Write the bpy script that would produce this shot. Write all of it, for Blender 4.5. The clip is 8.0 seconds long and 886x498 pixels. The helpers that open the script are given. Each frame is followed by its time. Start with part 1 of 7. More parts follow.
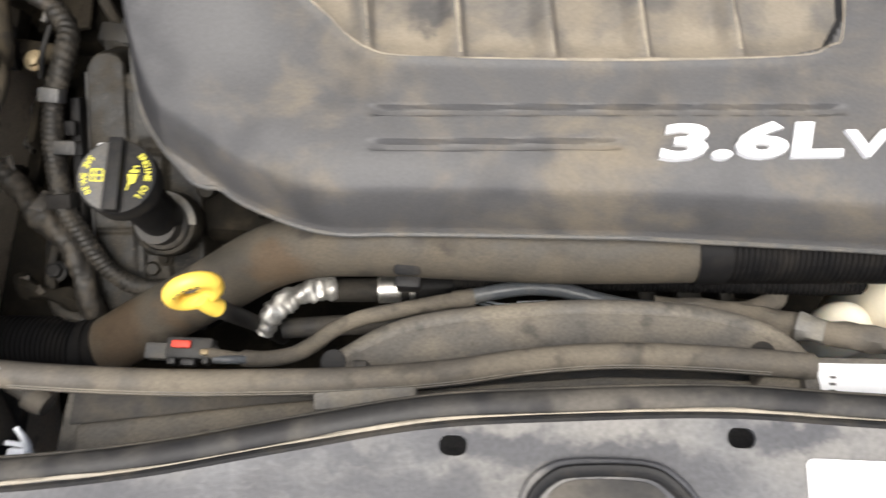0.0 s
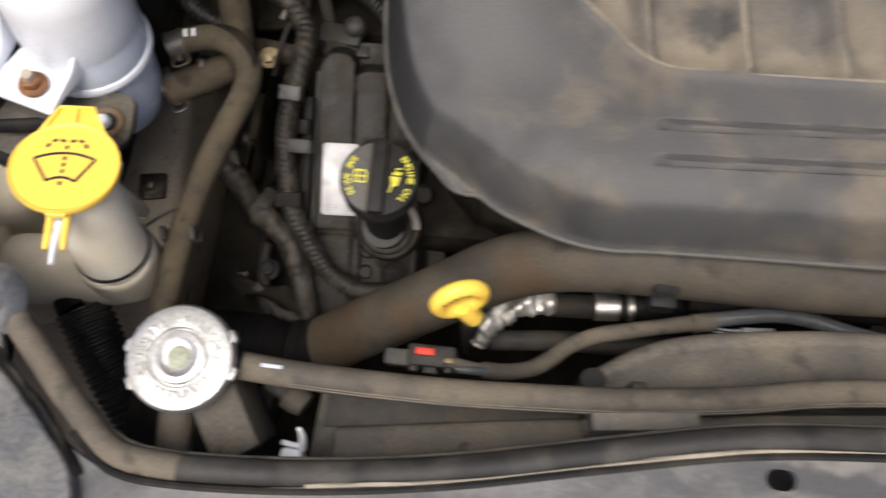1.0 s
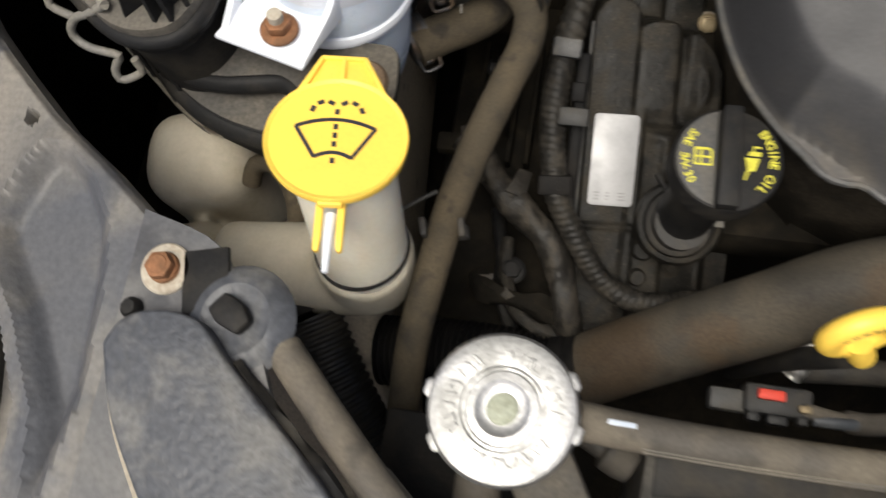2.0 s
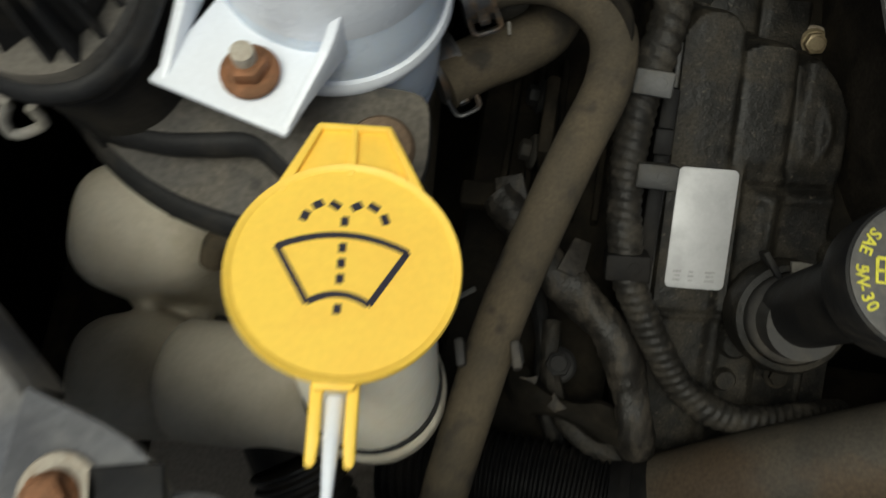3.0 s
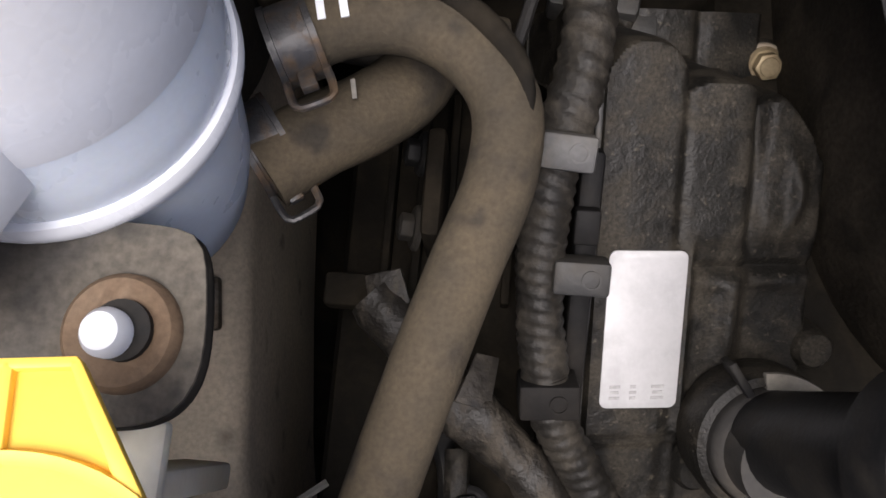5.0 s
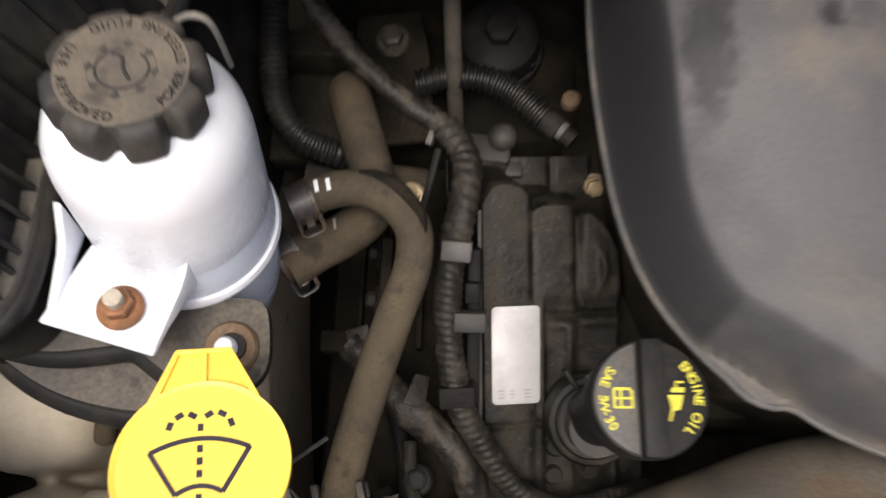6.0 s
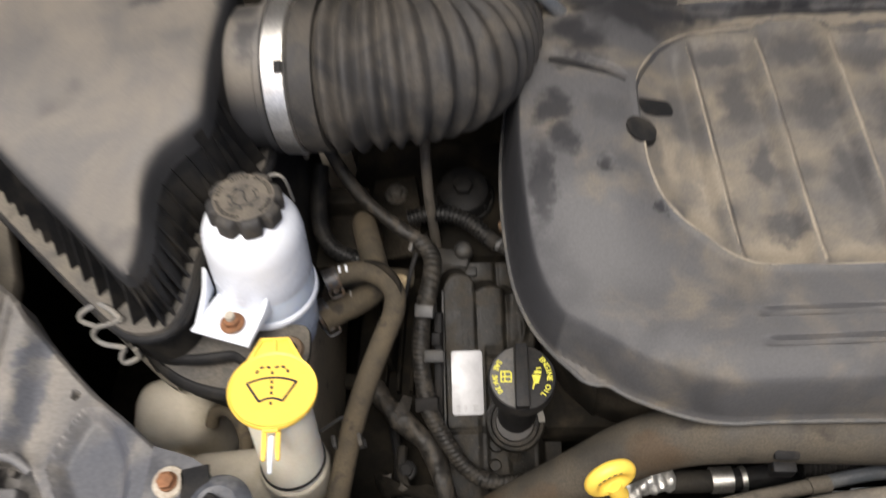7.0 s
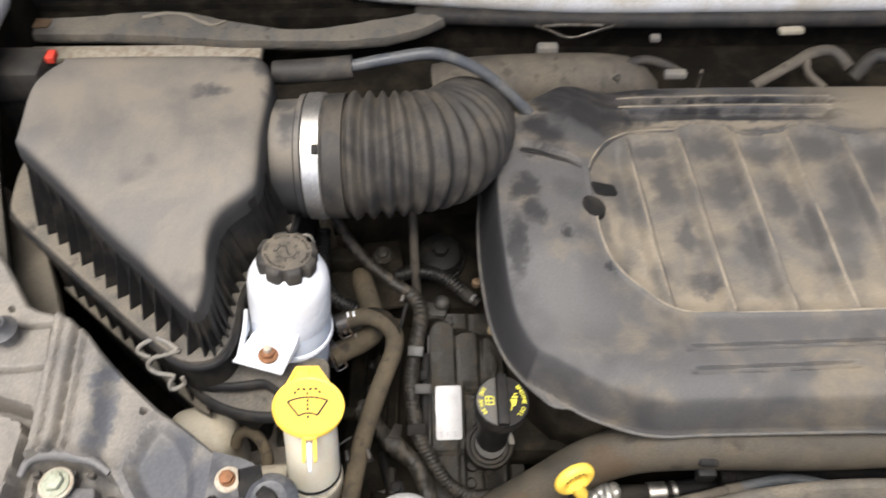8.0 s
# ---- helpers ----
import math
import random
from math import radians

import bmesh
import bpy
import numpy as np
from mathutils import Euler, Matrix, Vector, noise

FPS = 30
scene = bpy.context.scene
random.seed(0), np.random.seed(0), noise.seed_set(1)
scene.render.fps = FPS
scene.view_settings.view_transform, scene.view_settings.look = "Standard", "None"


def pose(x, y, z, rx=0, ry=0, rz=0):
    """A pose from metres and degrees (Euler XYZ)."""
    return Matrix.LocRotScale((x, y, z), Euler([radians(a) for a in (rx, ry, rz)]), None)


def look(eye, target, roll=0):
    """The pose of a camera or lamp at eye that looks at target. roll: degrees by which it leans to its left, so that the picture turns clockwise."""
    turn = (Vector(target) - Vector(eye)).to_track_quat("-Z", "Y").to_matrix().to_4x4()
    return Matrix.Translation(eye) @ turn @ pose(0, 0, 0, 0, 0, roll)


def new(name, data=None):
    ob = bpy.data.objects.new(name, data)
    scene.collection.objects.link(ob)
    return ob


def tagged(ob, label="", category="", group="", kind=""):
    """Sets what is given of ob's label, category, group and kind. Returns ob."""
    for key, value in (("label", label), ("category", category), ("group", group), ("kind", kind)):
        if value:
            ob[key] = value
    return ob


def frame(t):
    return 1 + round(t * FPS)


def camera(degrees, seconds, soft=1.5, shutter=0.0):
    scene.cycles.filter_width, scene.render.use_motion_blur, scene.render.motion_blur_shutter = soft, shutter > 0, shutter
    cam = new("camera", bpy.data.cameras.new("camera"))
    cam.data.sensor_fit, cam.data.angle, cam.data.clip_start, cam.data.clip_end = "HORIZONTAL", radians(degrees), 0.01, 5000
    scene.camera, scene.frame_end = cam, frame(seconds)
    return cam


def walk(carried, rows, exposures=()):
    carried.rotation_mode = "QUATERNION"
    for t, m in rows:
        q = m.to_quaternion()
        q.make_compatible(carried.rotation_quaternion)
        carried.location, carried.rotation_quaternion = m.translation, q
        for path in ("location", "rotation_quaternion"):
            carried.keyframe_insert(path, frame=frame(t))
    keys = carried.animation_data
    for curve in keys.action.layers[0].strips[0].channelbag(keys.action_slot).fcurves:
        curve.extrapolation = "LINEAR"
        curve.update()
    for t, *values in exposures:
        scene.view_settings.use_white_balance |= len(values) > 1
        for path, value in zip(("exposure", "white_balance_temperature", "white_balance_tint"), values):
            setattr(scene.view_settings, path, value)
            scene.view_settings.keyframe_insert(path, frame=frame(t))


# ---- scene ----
cam = camera(57.00, 8.0, shutter=0.5)
PATH = [
    (0, (0.0084, 0.0295, 1.4291), (-0.0473, 0.5815, -0.4924), -3.47),
    (0.5, (-0.0578, 0.0229, 1.4396), (-0.1563, 0.5859, -0.477), -4.75),
    (1, (-0.1395, 0.0233, 1.4202), (-0.3041, 0.5957, -0.4891), -10.05),
    (1.5, (-0.221, 0.0353, 1.3593), (-0.5479, 0.5646, -0.5415), -24.62),
    (1.7, (-0.251, 0.0413, 1.3354), (-0.607, 0.5552, -0.5644), -27.14),
    (2.8, (-0.3529, 0.1252, 1.2131), (-0.6731, 0.5796, -0.7081), -25.54),
    (3, (-0.3514, 0.1451, 1.1897), (-0.6411, 0.5881, -0.739), -24.54),
    (3.5, (-0.3498, 0.1893, 1.1368), (-0.5511, 0.6241, -0.805), -18.55),
    (4, (-0.3456, 0.2181, 1.0926), (-0.4688, 0.6334, -0.8599), -11.35),
    (4.2, (-0.3474, 0.2233, 1.0823), (-0.4536, 0.6471, -0.8694), -9.74),
    (5.3, (-0.3415, 0.2207, 1.1094), (-0.4519, 0.6646, -0.8376), -9.78),
    (5.5, (-0.334, 0.2068, 1.1428), (-0.4194, 0.6901, -0.796), -6.47),
    (6, (-0.3114, 0.1667, 1.2799), (-0.3922, 0.8032, -0.6144), -5.96),
    (6.5, (-0.2697, 0.0989, 1.4034), (-0.3282, 0.8283, -0.4579), -5.25),
    (6.7, (-0.2524, 0.0534, 1.4502), (-0.3284, 0.8653, -0.376), -6.42),
    (7, (-0.2205, -0.0211, 1.5161), (-0.4452, 0.9976, -0.1903), -11.61),
    (7.5, (-0.2288, -0.1139, 1.6017), (-0.4583, 1.0369, -0.0178), -10.81),
    (7.7, (-0.2341, -0.1276, 1.6215), (-0.4459, 1.0252, 0.0009), -8.66),
    (8, (-0.2768, -0.1247, 1.6465), (-0.3091, 1.0444, 0.0241), -1.62),
]
EXPOSURES = [(0.0, 0.99, 6300, 7), (0.5, 1.08, 6350, 7), (1.0, 0.36, 6450, 10), (1.5, 0.29, 6480, 10), (2.8, -0.2, 6500, -4), (3.0, -0.42, 6380, -3), (3.5, -0.62, 5250, 16), (3.7, -0.32, 5500, 17), (4.0, 0.70, 6050, 15), (4.2, 0.74, 6100, 15), (5.3, 0.58, 6300, 13), (6.0, 0.46, 6560, 12), (6.5, 0.40, 6500, 10), (7.0, 0.50, 6400, 9), (7.5, 0.66, 6400, 9), (7.7, 0.66, 6400, 9), (8.0, 0.85, 6350, 8)]
walk(cam, [(t, look(eye, target, roll)) for t, eye, target, roll in PATH], EXPOSURES)

# ---- world and light ----
world = bpy.data.worlds.new("daylight")
scene.world = world
world.use_nodes = True
wn, wl = world.node_tree.nodes, world.node_tree.links
sky = wn.new("ShaderNodeTexSky")
sky.sky_type = "NISHITA"
sky.sun_disc = False
sky.sun_elevation, sky.sun_rotation = radians(75), radians(190)
sky.air_density, sky.dust_density, sky.ozone_density = 0.6, 6.0, 0.3
wl.new(sky.outputs[0], wn["Background"].inputs[0])
wn["Background"].inputs[1].default_value = 0.14
sun = new("sun", bpy.data.lights.new("sun", "SUN"))
sun.data.energy, sun.data.angle, sun.data.color = 2.4, radians(40), (1.0, 0.95, 0.88)
sun.matrix_world = look((-0.24, -1.3, 5.0), (0, 0, 0))


# ---- materials ----
def material(name, base, dust=None, amount=0.5, scale=14.0, fine=350.0, rough=0.6, metal=0.0, bump=0.15, spread=0.16, spec=0.35, streak=1.0, coat=0.0, speckle=0.14, stain=None, stain_at=(0.6, 0.72), stain_scale=26.0, bare_shade=None, bare_shade_axis="X", bare_shade_at=(-0.86, -0.46), sss=0.0, rubbed_shaded=(), rubbed_shaded_to=(0.024, 0.024, 0.026), dusted=(), dusted_to=(0.22, 0.19, 0.145)):
    """Base colour with patches of dust or wear at one scale and grain at another."""
    m = bpy.data.materials.new(name)
    m.use_nodes = True
    n, l = m.node_tree.nodes, m.node_tree.links
    b = n["Principled BSDF"]
    b.inputs["Metallic"].default_value = metal
    b.inputs["Specular IOR Level"].default_value = spec
    b.inputs["Coat Weight"].default_value = coat
    b.inputs["Subsurface Weight"].default_value, b.inputs["Subsurface Scale"].default_value = sss, 0.02
    b.inputs["Subsurface Radius"].default_value = (1.0, 0.8, 0.6)
    co = n.new("ShaderNodeTexCoord")
    mp = n.new("ShaderNodeMapping")
    mp.inputs["Scale"].default_value = (1.0, streak, 1.0)
    l.new(co.outputs["Object"], mp.inputs[0])
    big = n.new("ShaderNodeTexNoise")
    big.inputs["Scale"].default_value, big.inputs["Detail"].default_value, big.inputs["Roughness"].default_value = scale, 5.0, 0.62
    big.inputs["Distortion"].default_value = 0.4
    l.new(mp.outputs[0], big.inputs["Vector"])
    grain = n.new("ShaderNodeTexNoise")
    grain.inputs["Scale"].default_value, grain.inputs["Detail"].default_value = fine, 3.0
    l.new(co.outputs["Object"], grain.inputs["Vector"])
    ramp = n.new("ShaderNodeMapRange")
    ramp.interpolation_type = "SMOOTHSTEP"
    mid = 0.5 + (0.5 - amount) * 0.5
    ramp.inputs["From Min"].default_value, ramp.inputs["From Max"].default_value = mid - spread, mid + spread
    l.new(big.outputs["Fac"], ramp.inputs["Value"])
    mix = n.new("ShaderNodeMix")
    mix.data_type = "RGBA"
    mix.inputs["A"].default_value = (*base, 1)
    mix.inputs["B"].default_value = (*(dust or [c * 0.8 for c in base]), 1)
    l.new(ramp.outputs[0], mix.inputs["Factor"])
    if stain:
        blot = n.new("ShaderNodeTexNoise")
        blot.inputs["Scale"].default_value, blot.inputs["Detail"].default_value, blot.inputs["Roughness"].default_value = stain_scale, 2.5, 0.5
        shift = n.new("ShaderNodeVectorMath")
        shift.inputs[1].default_value = (3.7, 1.3, 0.4)
        l.new(co.outputs["Object"], shift.inputs[0])
        l.new(shift.outputs[0], blot.inputs["Vector"])
        gate = n.new("ShaderNodeMapRange")
        gate.interpolation_type = "SMOOTHSTEP"
        gate.inputs["From Min"].default_value, gate.inputs["From Max"].default_value = stain_at
        gate.inputs["To Max"].default_value = 0.8
        l.new(blot.outputs["Fac"], gate.inputs["Value"])
        over = n.new("ShaderNodeMix")
        over.data_type = "RGBA"
        l.new(gate.outputs[0], over.inputs["Factor"])
        l.new(mix.outputs["Result"], over.inputs["A"])
        over.inputs["B"].default_value = (*stain, 1)
        mix = over
    for spots, tone, most_of in ((dusted, dusted_to, 0.75), (rubbed_shaded, rubbed_shaded_to, 0.92)):  # hand-sized patches of thick dust; others rubbed off or painted for shade
        if not spots:
            continue
        place = n.new("ShaderNodeNewGeometry")
        stray = n.new("ShaderNodeTexNoise")
        stray.inputs["Scale"].default_value, stray.inputs["Detail"].default_value, stray.inputs["Roughness"].default_value = 46.0, 4.0, 0.60
        l.new(place.outputs["Position"], stray.inputs["Vector"])
        pull = n.new("ShaderNodeVectorMath")
        pull.operation = "MULTIPLY_ADD"
        pull.inputs[1].default_value, pull.inputs[2].default_value = (0.040, 0.040, 0.0), (-0.020, -0.020, 0.0)
        l.new(stray.outputs["Color"], pull.inputs[0])
        moved = n.new("ShaderNodeVectorMath")
        l.new(place.outputs["Position"], moved.inputs[0])
        l.new(pull.outputs[0], moved.inputs[1])
        most = None
        for wx, wy, rx, ry in spots:
            size = n.new("ShaderNodeVectorMath")
            size.operation = "MULTIPLY_ADD"
            size.inputs[1].default_value, size.inputs[2].default_value = (1 / rx, 1 / ry, 0), (-wx / rx, -wy / ry, 0)
            l.new(moved.outputs[0], size.inputs[0])
            far = n.new("ShaderNodeVectorMath")
            far.operation = "LENGTH"
            l.new(size.outputs[0], far.inputs[0])
            fade = n.new("ShaderNodeMapRange")
            fade.interpolation_type = "SMOOTHSTEP"
            fade.inputs["From Min"].default_value, fade.inputs["From Max"].default_value = 1.75, 0.50
            fade.inputs["To Max"].default_value = most_of
            l.new(far.outputs["Value"], fade.inputs["Value"])
            if most:
                top_of = n.new("ShaderNodeMath")
                top_of.operation = "MAXIMUM"
                l.new(most.outputs[0], top_of.inputs[0])
                l.new(fade.outputs[0], top_of.inputs[1])
                most = top_of
            else:
                most = fade
        rub = n.new("ShaderNodeMix")
        rub.data_type = "RGBA"
        l.new(most.outputs[0], rub.inputs["Factor"])
        l.new(mix.outputs["Result"], rub.inputs["A"])
        rub.inputs["B"].default_value = (*tone, 1)
        mix = rub
    if bare_shade:  # darkens faces by their slope: missing dust and shade put into one colour
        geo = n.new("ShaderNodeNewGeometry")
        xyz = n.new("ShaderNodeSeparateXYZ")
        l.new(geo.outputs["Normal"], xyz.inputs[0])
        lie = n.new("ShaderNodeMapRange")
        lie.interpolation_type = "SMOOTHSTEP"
        lie.inputs["From Min"].default_value, lie.inputs["From Max"].default_value = bare_shade_at
        l.new(xyz.outputs[bare_shade_axis], lie.inputs["Value"])
        shade_mix = n.new("ShaderNodeMix")
        shade_mix.data_type = "RGBA"
        l.new(lie.outputs[0], shade_mix.inputs["Factor"])
        shade_mix.inputs["A"].default_value = (*bare_shade, 1)
        l.new(mix.outputs["Result"], shade_mix.inputs["B"])
        mix = shade_mix
    speck = n.new("ShaderNodeMapRange")
    speck.inputs["From Min"].default_value, speck.inputs["From Max"].default_value = 0.3, 0.7
    speck.inputs["To Min"].default_value, speck.inputs["To Max"].default_value = 1 - speckle, 1 + speckle
    l.new(grain.outputs["Fac"], speck.inputs["Value"])
    mul = n.new("ShaderNodeVectorMath")
    mul.operation = "SCALE"
    l.new(mix.outputs["Result"], mul.inputs[0])
    l.new(speck.outputs[0], mul.inputs["Scale"])
    l.new(mul.outputs[0], b.inputs["Base Color"])
    rr = n.new("ShaderNodeMapRange")
    rr.inputs["To Min"].default_value, rr.inputs["To Max"].default_value = rough, min(1.0, rough + (0.25 if dust else 0.08))
    l.new(ramp.outputs[0], rr.inputs["Value"])
    l.new(rr.outputs[0], b.inputs["Roughness"])
    bp = n.new("ShaderNodeBump")
    bp.inputs["Strength"].default_value, bp.inputs["Distance"].default_value = bump, 0.001
    l.new(grain.outputs["Fac"], bp.inputs["Height"])
    l.new(bp.outputs[0], b.inputs["Normal"])
    return m


# strips at y 0.556 and 0.5795 paint shade into the rear grooves
M_COVER = material("dusty_cover_plastic", (0.080, 0.079, 0.080), (0.163, 0.139, 0.105), 0.30, 13, 500, 0.52, spread=0.17, streak=1.15, stain=(0.055, 0.055, 0.057), stain_at=(0.52, 0.72), stain_scale=18.0, bare_shade=(0.038, 0.038, 0.040), speckle=0.09, spec=0.22, dusted=((0.02, 0.538, 0.12, 0.006), (-0.075, 0.530, 0.03, 0.008), (0.20, 0.565, 0.05, 0.03), (0.24, 0.60, 0.08, 0.02), (-0.226, 0.52, 0.008, 0.03), (-0.20, 0.545, 0.02, 0.01)), rubbed_shaded=((-0.125, 0.538, 0.040, 0.018), (-0.090, 0.548, 0.030, 0.012), (-0.175, 0.500, 0.018, 0.016), (-0.150, 0.572, 0.030, 0.014), (-0.118, 0.588, 0.03, 0.010), (-0.170, 0.550, 0.020, 0.012), (-0.188, 0.479, 0.016, 0.006), (-0.205, 0.430, 0.014, 0.013), (-0.196, 0.402, 0.010, 0.013), (-0.163, 0.375, 0.007, 0.007), (-0.130, 0.548, 0.026, 0.016), (-0.100, 0.570, 0.03, 0.010), (-0.060, 0.602, 0.04, 0.008), (0.04, 0.556, 0.100, 0.0065), (0.04, 0.5795, 0.100, 0.0036), (-0.19, 0.515, 0.016, 0.012), (-0.213, 0.36, 0.008, 0.03), (-0.121, 0.345, 0.0035, 0.0045)))
M_RIBBED = material("dusty_ribbed_plastic", (0.098, 0.093, 0.088), (0.175, 0.150, 0.114), 0.46, 17, 500, 0.5, spread=0.2, stain=(0.055, 0.054, 0.054), stain_at=(0.50, 0.72), stain_scale=20.0, speckle=0.1, dusted=((-0.088, 0.340, 0.012, 0.018), (-0.075, 0.372, 0.010, 0.020), (-0.030, 0.312, 0.020, 0.010), (0.032, 0.312, 0.020, 0.010), (0.095, 0.312, 0.020, 0.010), (0.155, 0.315, 0.020, 0.012), (-0.110, 0.395, 0.008, 0.025), (0.215, 0.36, 0.015, 0.04)), rubbed_shaded=((-0.055, 0.505, 0.020, 0.013), (0.008, 0.512, 0.022, 0.016), (0.070, 0.505, 0.022, 0.013), (0.130, 0.512, 0.024, 0.016), (-0.046, 0.458, 0.014, 0.028), (0.018, 0.452, 0.016, 0.028), (0.078, 0.440, 0.014, 0.024), (-0.030, 0.395, 0.010, 0.020), (0.036, 0.384, 0.012, 0.026), (0.100, 0.400, 0.016, 0.022), (-0.022, 0.335, 0.011, 0.009), (0.150, 0.450, 0.014, 0.026), (0.20, 0.49, 0.02, 0.02)), rubbed_shaded_to=(0.056, 0.054, 0.053))
M_RIDGE = material("pale_lit_dusty_ridge", (0.17, 0.15, 0.12), (0.27, 0.235, 0.18), 0.6, 40, 500, 0.6)
M_SKIRT = material("cover_skirt_plastic", (0.022, 0.022, 0.023), (0.042, 0.038, 0.033), 0.4, 20, 500, 0.45)
# lid sides darken with their slope: thinner dust plus shade in the colour
M_AIRBOX = material("dusty_airbox_plastic", (0.108, 0.103, 0.098), (0.186, 0.164, 0.134), 0.48, 9, 600, 0.5, spread=0.2, stain=(0.075, 0.07, 0.068), stain_at=(0.62, 0.74), stain_scale=15.0, speckle=0.07, bare_shade=(0.030, 0.030, 0.031), bare_shade_axis="Z", bare_shade_at=(0.30, 0.92), rubbed_shaded=((-0.513, 0.462, 0.014, 0.007), (-0.470, 0.500, 0.010, 0.012), (-0.448, 0.462, 0.012, 0.008), (-0.440, 0.435, 0.008, 0.014), (-0.490, 0.513, 0.012, 0.008)), rubbed_shaded_to=(0.060, 0.058, 0.057))
M_BLACK = material("black_plastic", (0.014, 0.014, 0.0145), (0.038, 0.034, 0.028), 0.35, 30, 500, 0.5, spec=0.13)
M_BLACK_DUSTY = material("dusty_black_plastic", (0.030, 0.029, 0.028), (0.075, 0.066, 0.054), 0.45, 26, 450, 0.6)
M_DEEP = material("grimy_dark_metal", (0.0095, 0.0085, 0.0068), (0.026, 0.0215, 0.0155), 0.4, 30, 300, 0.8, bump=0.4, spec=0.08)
M_RUBBER = material("dusty_rubber", (0.048, 0.041, 0.030), (0.087, 0.070, 0.047), 0.5, 22, 700, 0.75, bump=0.3, spec=0.15, stain=(0.030, 0.027, 0.023), stain_at=(0.55, 0.72), stain_scale=75.0)
M_PIPE = material("brown_dusty_pipe", (0.044, 0.040, 0.033), (0.076, 0.064, 0.047), 0.5, 18, 600, 0.6, bump=0.25, stain=(0.026, 0.023, 0.019), stain_at=(0.56, 0.72), stain_scale=34.0, speckle=0.2, dusted=((-0.270, 0.137, 0.020, 0.026), (-0.215, 0.150, 0.018, 0.010), (-0.13, 0.178, 0.020, 0.010)), dusted_to=(0.070, 0.047, 0.027))
M_HOSE_GREY = material("grey_brown_hose", (0.078, 0.070, 0.060), (0.14, 0.121, 0.094), 0.5, 20, 600, 0.65, stain=(0.050, 0.045, 0.038), stain_at=(0.56, 0.74), stain_scale=60.0)
M_LOOM = material("loom_braid", (0.013, 0.012, 0.0105), (0.036, 0.031, 0.024), 0.42, 80, 500, 0.50, bump=0.5, spec=0.28, speckle=0.35)
M_FLEX = material("black_flexible_rubber", (0.0075, 0.0075, 0.008), (0.020, 0.018, 0.016), 0.35, 24, 500, 0.5, spec=0.08)
M_SHRED = material("shredded_sleeve_film", (0.014, 0.0125, 0.0105), (0.050, 0.042, 0.032), 0.44, 110, 600, 0.48, bump=0.6, spread=0.10, streak=0.35, spec=0.35)
M_TAPE = material("worn_grey_tape", (0.018, 0.0165, 0.015), (0.052, 0.045, 0.036), 0.45, 55, 400, 0.42, bump=0.5, spec=0.4, spread=0.12)
M_PRINT = material("faded_print", (0.26, 0.26, 0.26), (0.34, 0.34, 0.34), 0.5, 200, 600, 0.6)
M_TONGUE = material("scratched_panel_plastic", (0.066, 0.070, 0.080), (0.145, 0.142, 0.137), 0.40, 30, 300, 0.40, bump=0.5, spread=0.13, stain=(0.030, 0.031, 0.036), stain_at=(0.56, 0.72), stain_scale=34.0, speckle=0.2)
M_CORR = material("black_corrugated_tube", (0.012, 0.012, 0.012), (0.034, 0.030, 0.024), 0.38, 35, 500, 0.42)
M_VALVE = material("dirty_cast_plastic", (0.0085, 0.0080, 0.0070), (0.0285, 0.0245, 0.0185), 0.46, 48, 800, 0.46, bump=0.35, speckle=0.45, spread=0.13, spec=0.22, stain=(0.050, 0.044, 0.034), stain_at=(0.62, 0.72), stain_scale=420.0)
M_FLANK = material("grimy_brown_flank", (0.020, 0.0175, 0.0135), (0.052, 0.043, 0.031), 0.48, 24, 420, 0.7, bump=0.4, spread=0.14, spec=0.15, speckle=0.25)
M_SHROUD = material("dusty_shroud_plastic", (0.082, 0.076, 0.067), (0.145, 0.127, 0.100), 0.5, 16, 500, 0.6, stain=(0.042, 0.039, 0.035), stain_at=(0.58, 0.76), stain_scale=55.0, speckle=0.2)
M_PANEL = material("scuffed_panel_plastic", (0.082, 0.084, 0.091), (0.172, 0.165, 0.154), 0.46, 8, 350, 0.38, spread=0.2, bump=0.25, stain=(0.035, 0.035, 0.04), stain_at=(0.60, 0.76), stain_scale=20.0, rubbed_shaded=((0.02, 0.050, 0.05, 0.008), (0.055, 0.046, 0.05, 0.008), (0.09, 0.047, 0.05, 0.007), (0.125, 0.036, 0.03, 0.014), (0.18, 0.061, 0.03, 0.006), (-0.025, 0.026, 0.05, 0.012), (-0.076, 0.022, 0.014, 0.007), (-0.06, 0.042, 0.04, 0.006), (-0.15, 0.012, 0.06, 0.012), (-0.474, 0.122, 0.016, 0.010), (-0.465, 0.094, 0.014, 0.010)), rubbed_shaded_to=(0.048, 0.049, 0.055))
# patches at x -0.585 and -0.592 paint shade on the channel slope
M_CORNER = material("pressed_corner_plastic", (0.120, 0.117, 0.114), (0.215, 0.196, 0.168), 0.50, 15, 350, 0.40, spread=0.22, bump=0.25, stain=(0.060, 0.058, 0.058), stain_at=(0.60, 0.76), stain_scale=24.0, rubbed_shaded=((-0.524, 0.122, 0.026, 0.030), (-0.514, 0.090, 0.020, 0.034), (-0.540, 0.126, 0.014, 0.018), (-0.505, 0.05, 0.014, 0.04), (-0.512, 0.142, 0.014, 0.014), (-0.490, 0.112, 0.012, 0.020), (-0.585, 0.165, 0.008, 0.030), (-0.592, 0.205, 0.007, 0.014)), rubbed_shaded_to=(0.072, 0.076, 0.088))
M_PLATE = material("dusty_steel_plate", (0.058, 0.054, 0.048), (0.102, 0.090, 0.072), 0.5, 24, 500, 0.6, stain=(0.030, 0.029, 0.027), stain_at=(0.58, 0.76), stain_scale=70.0, speckle=0.25)
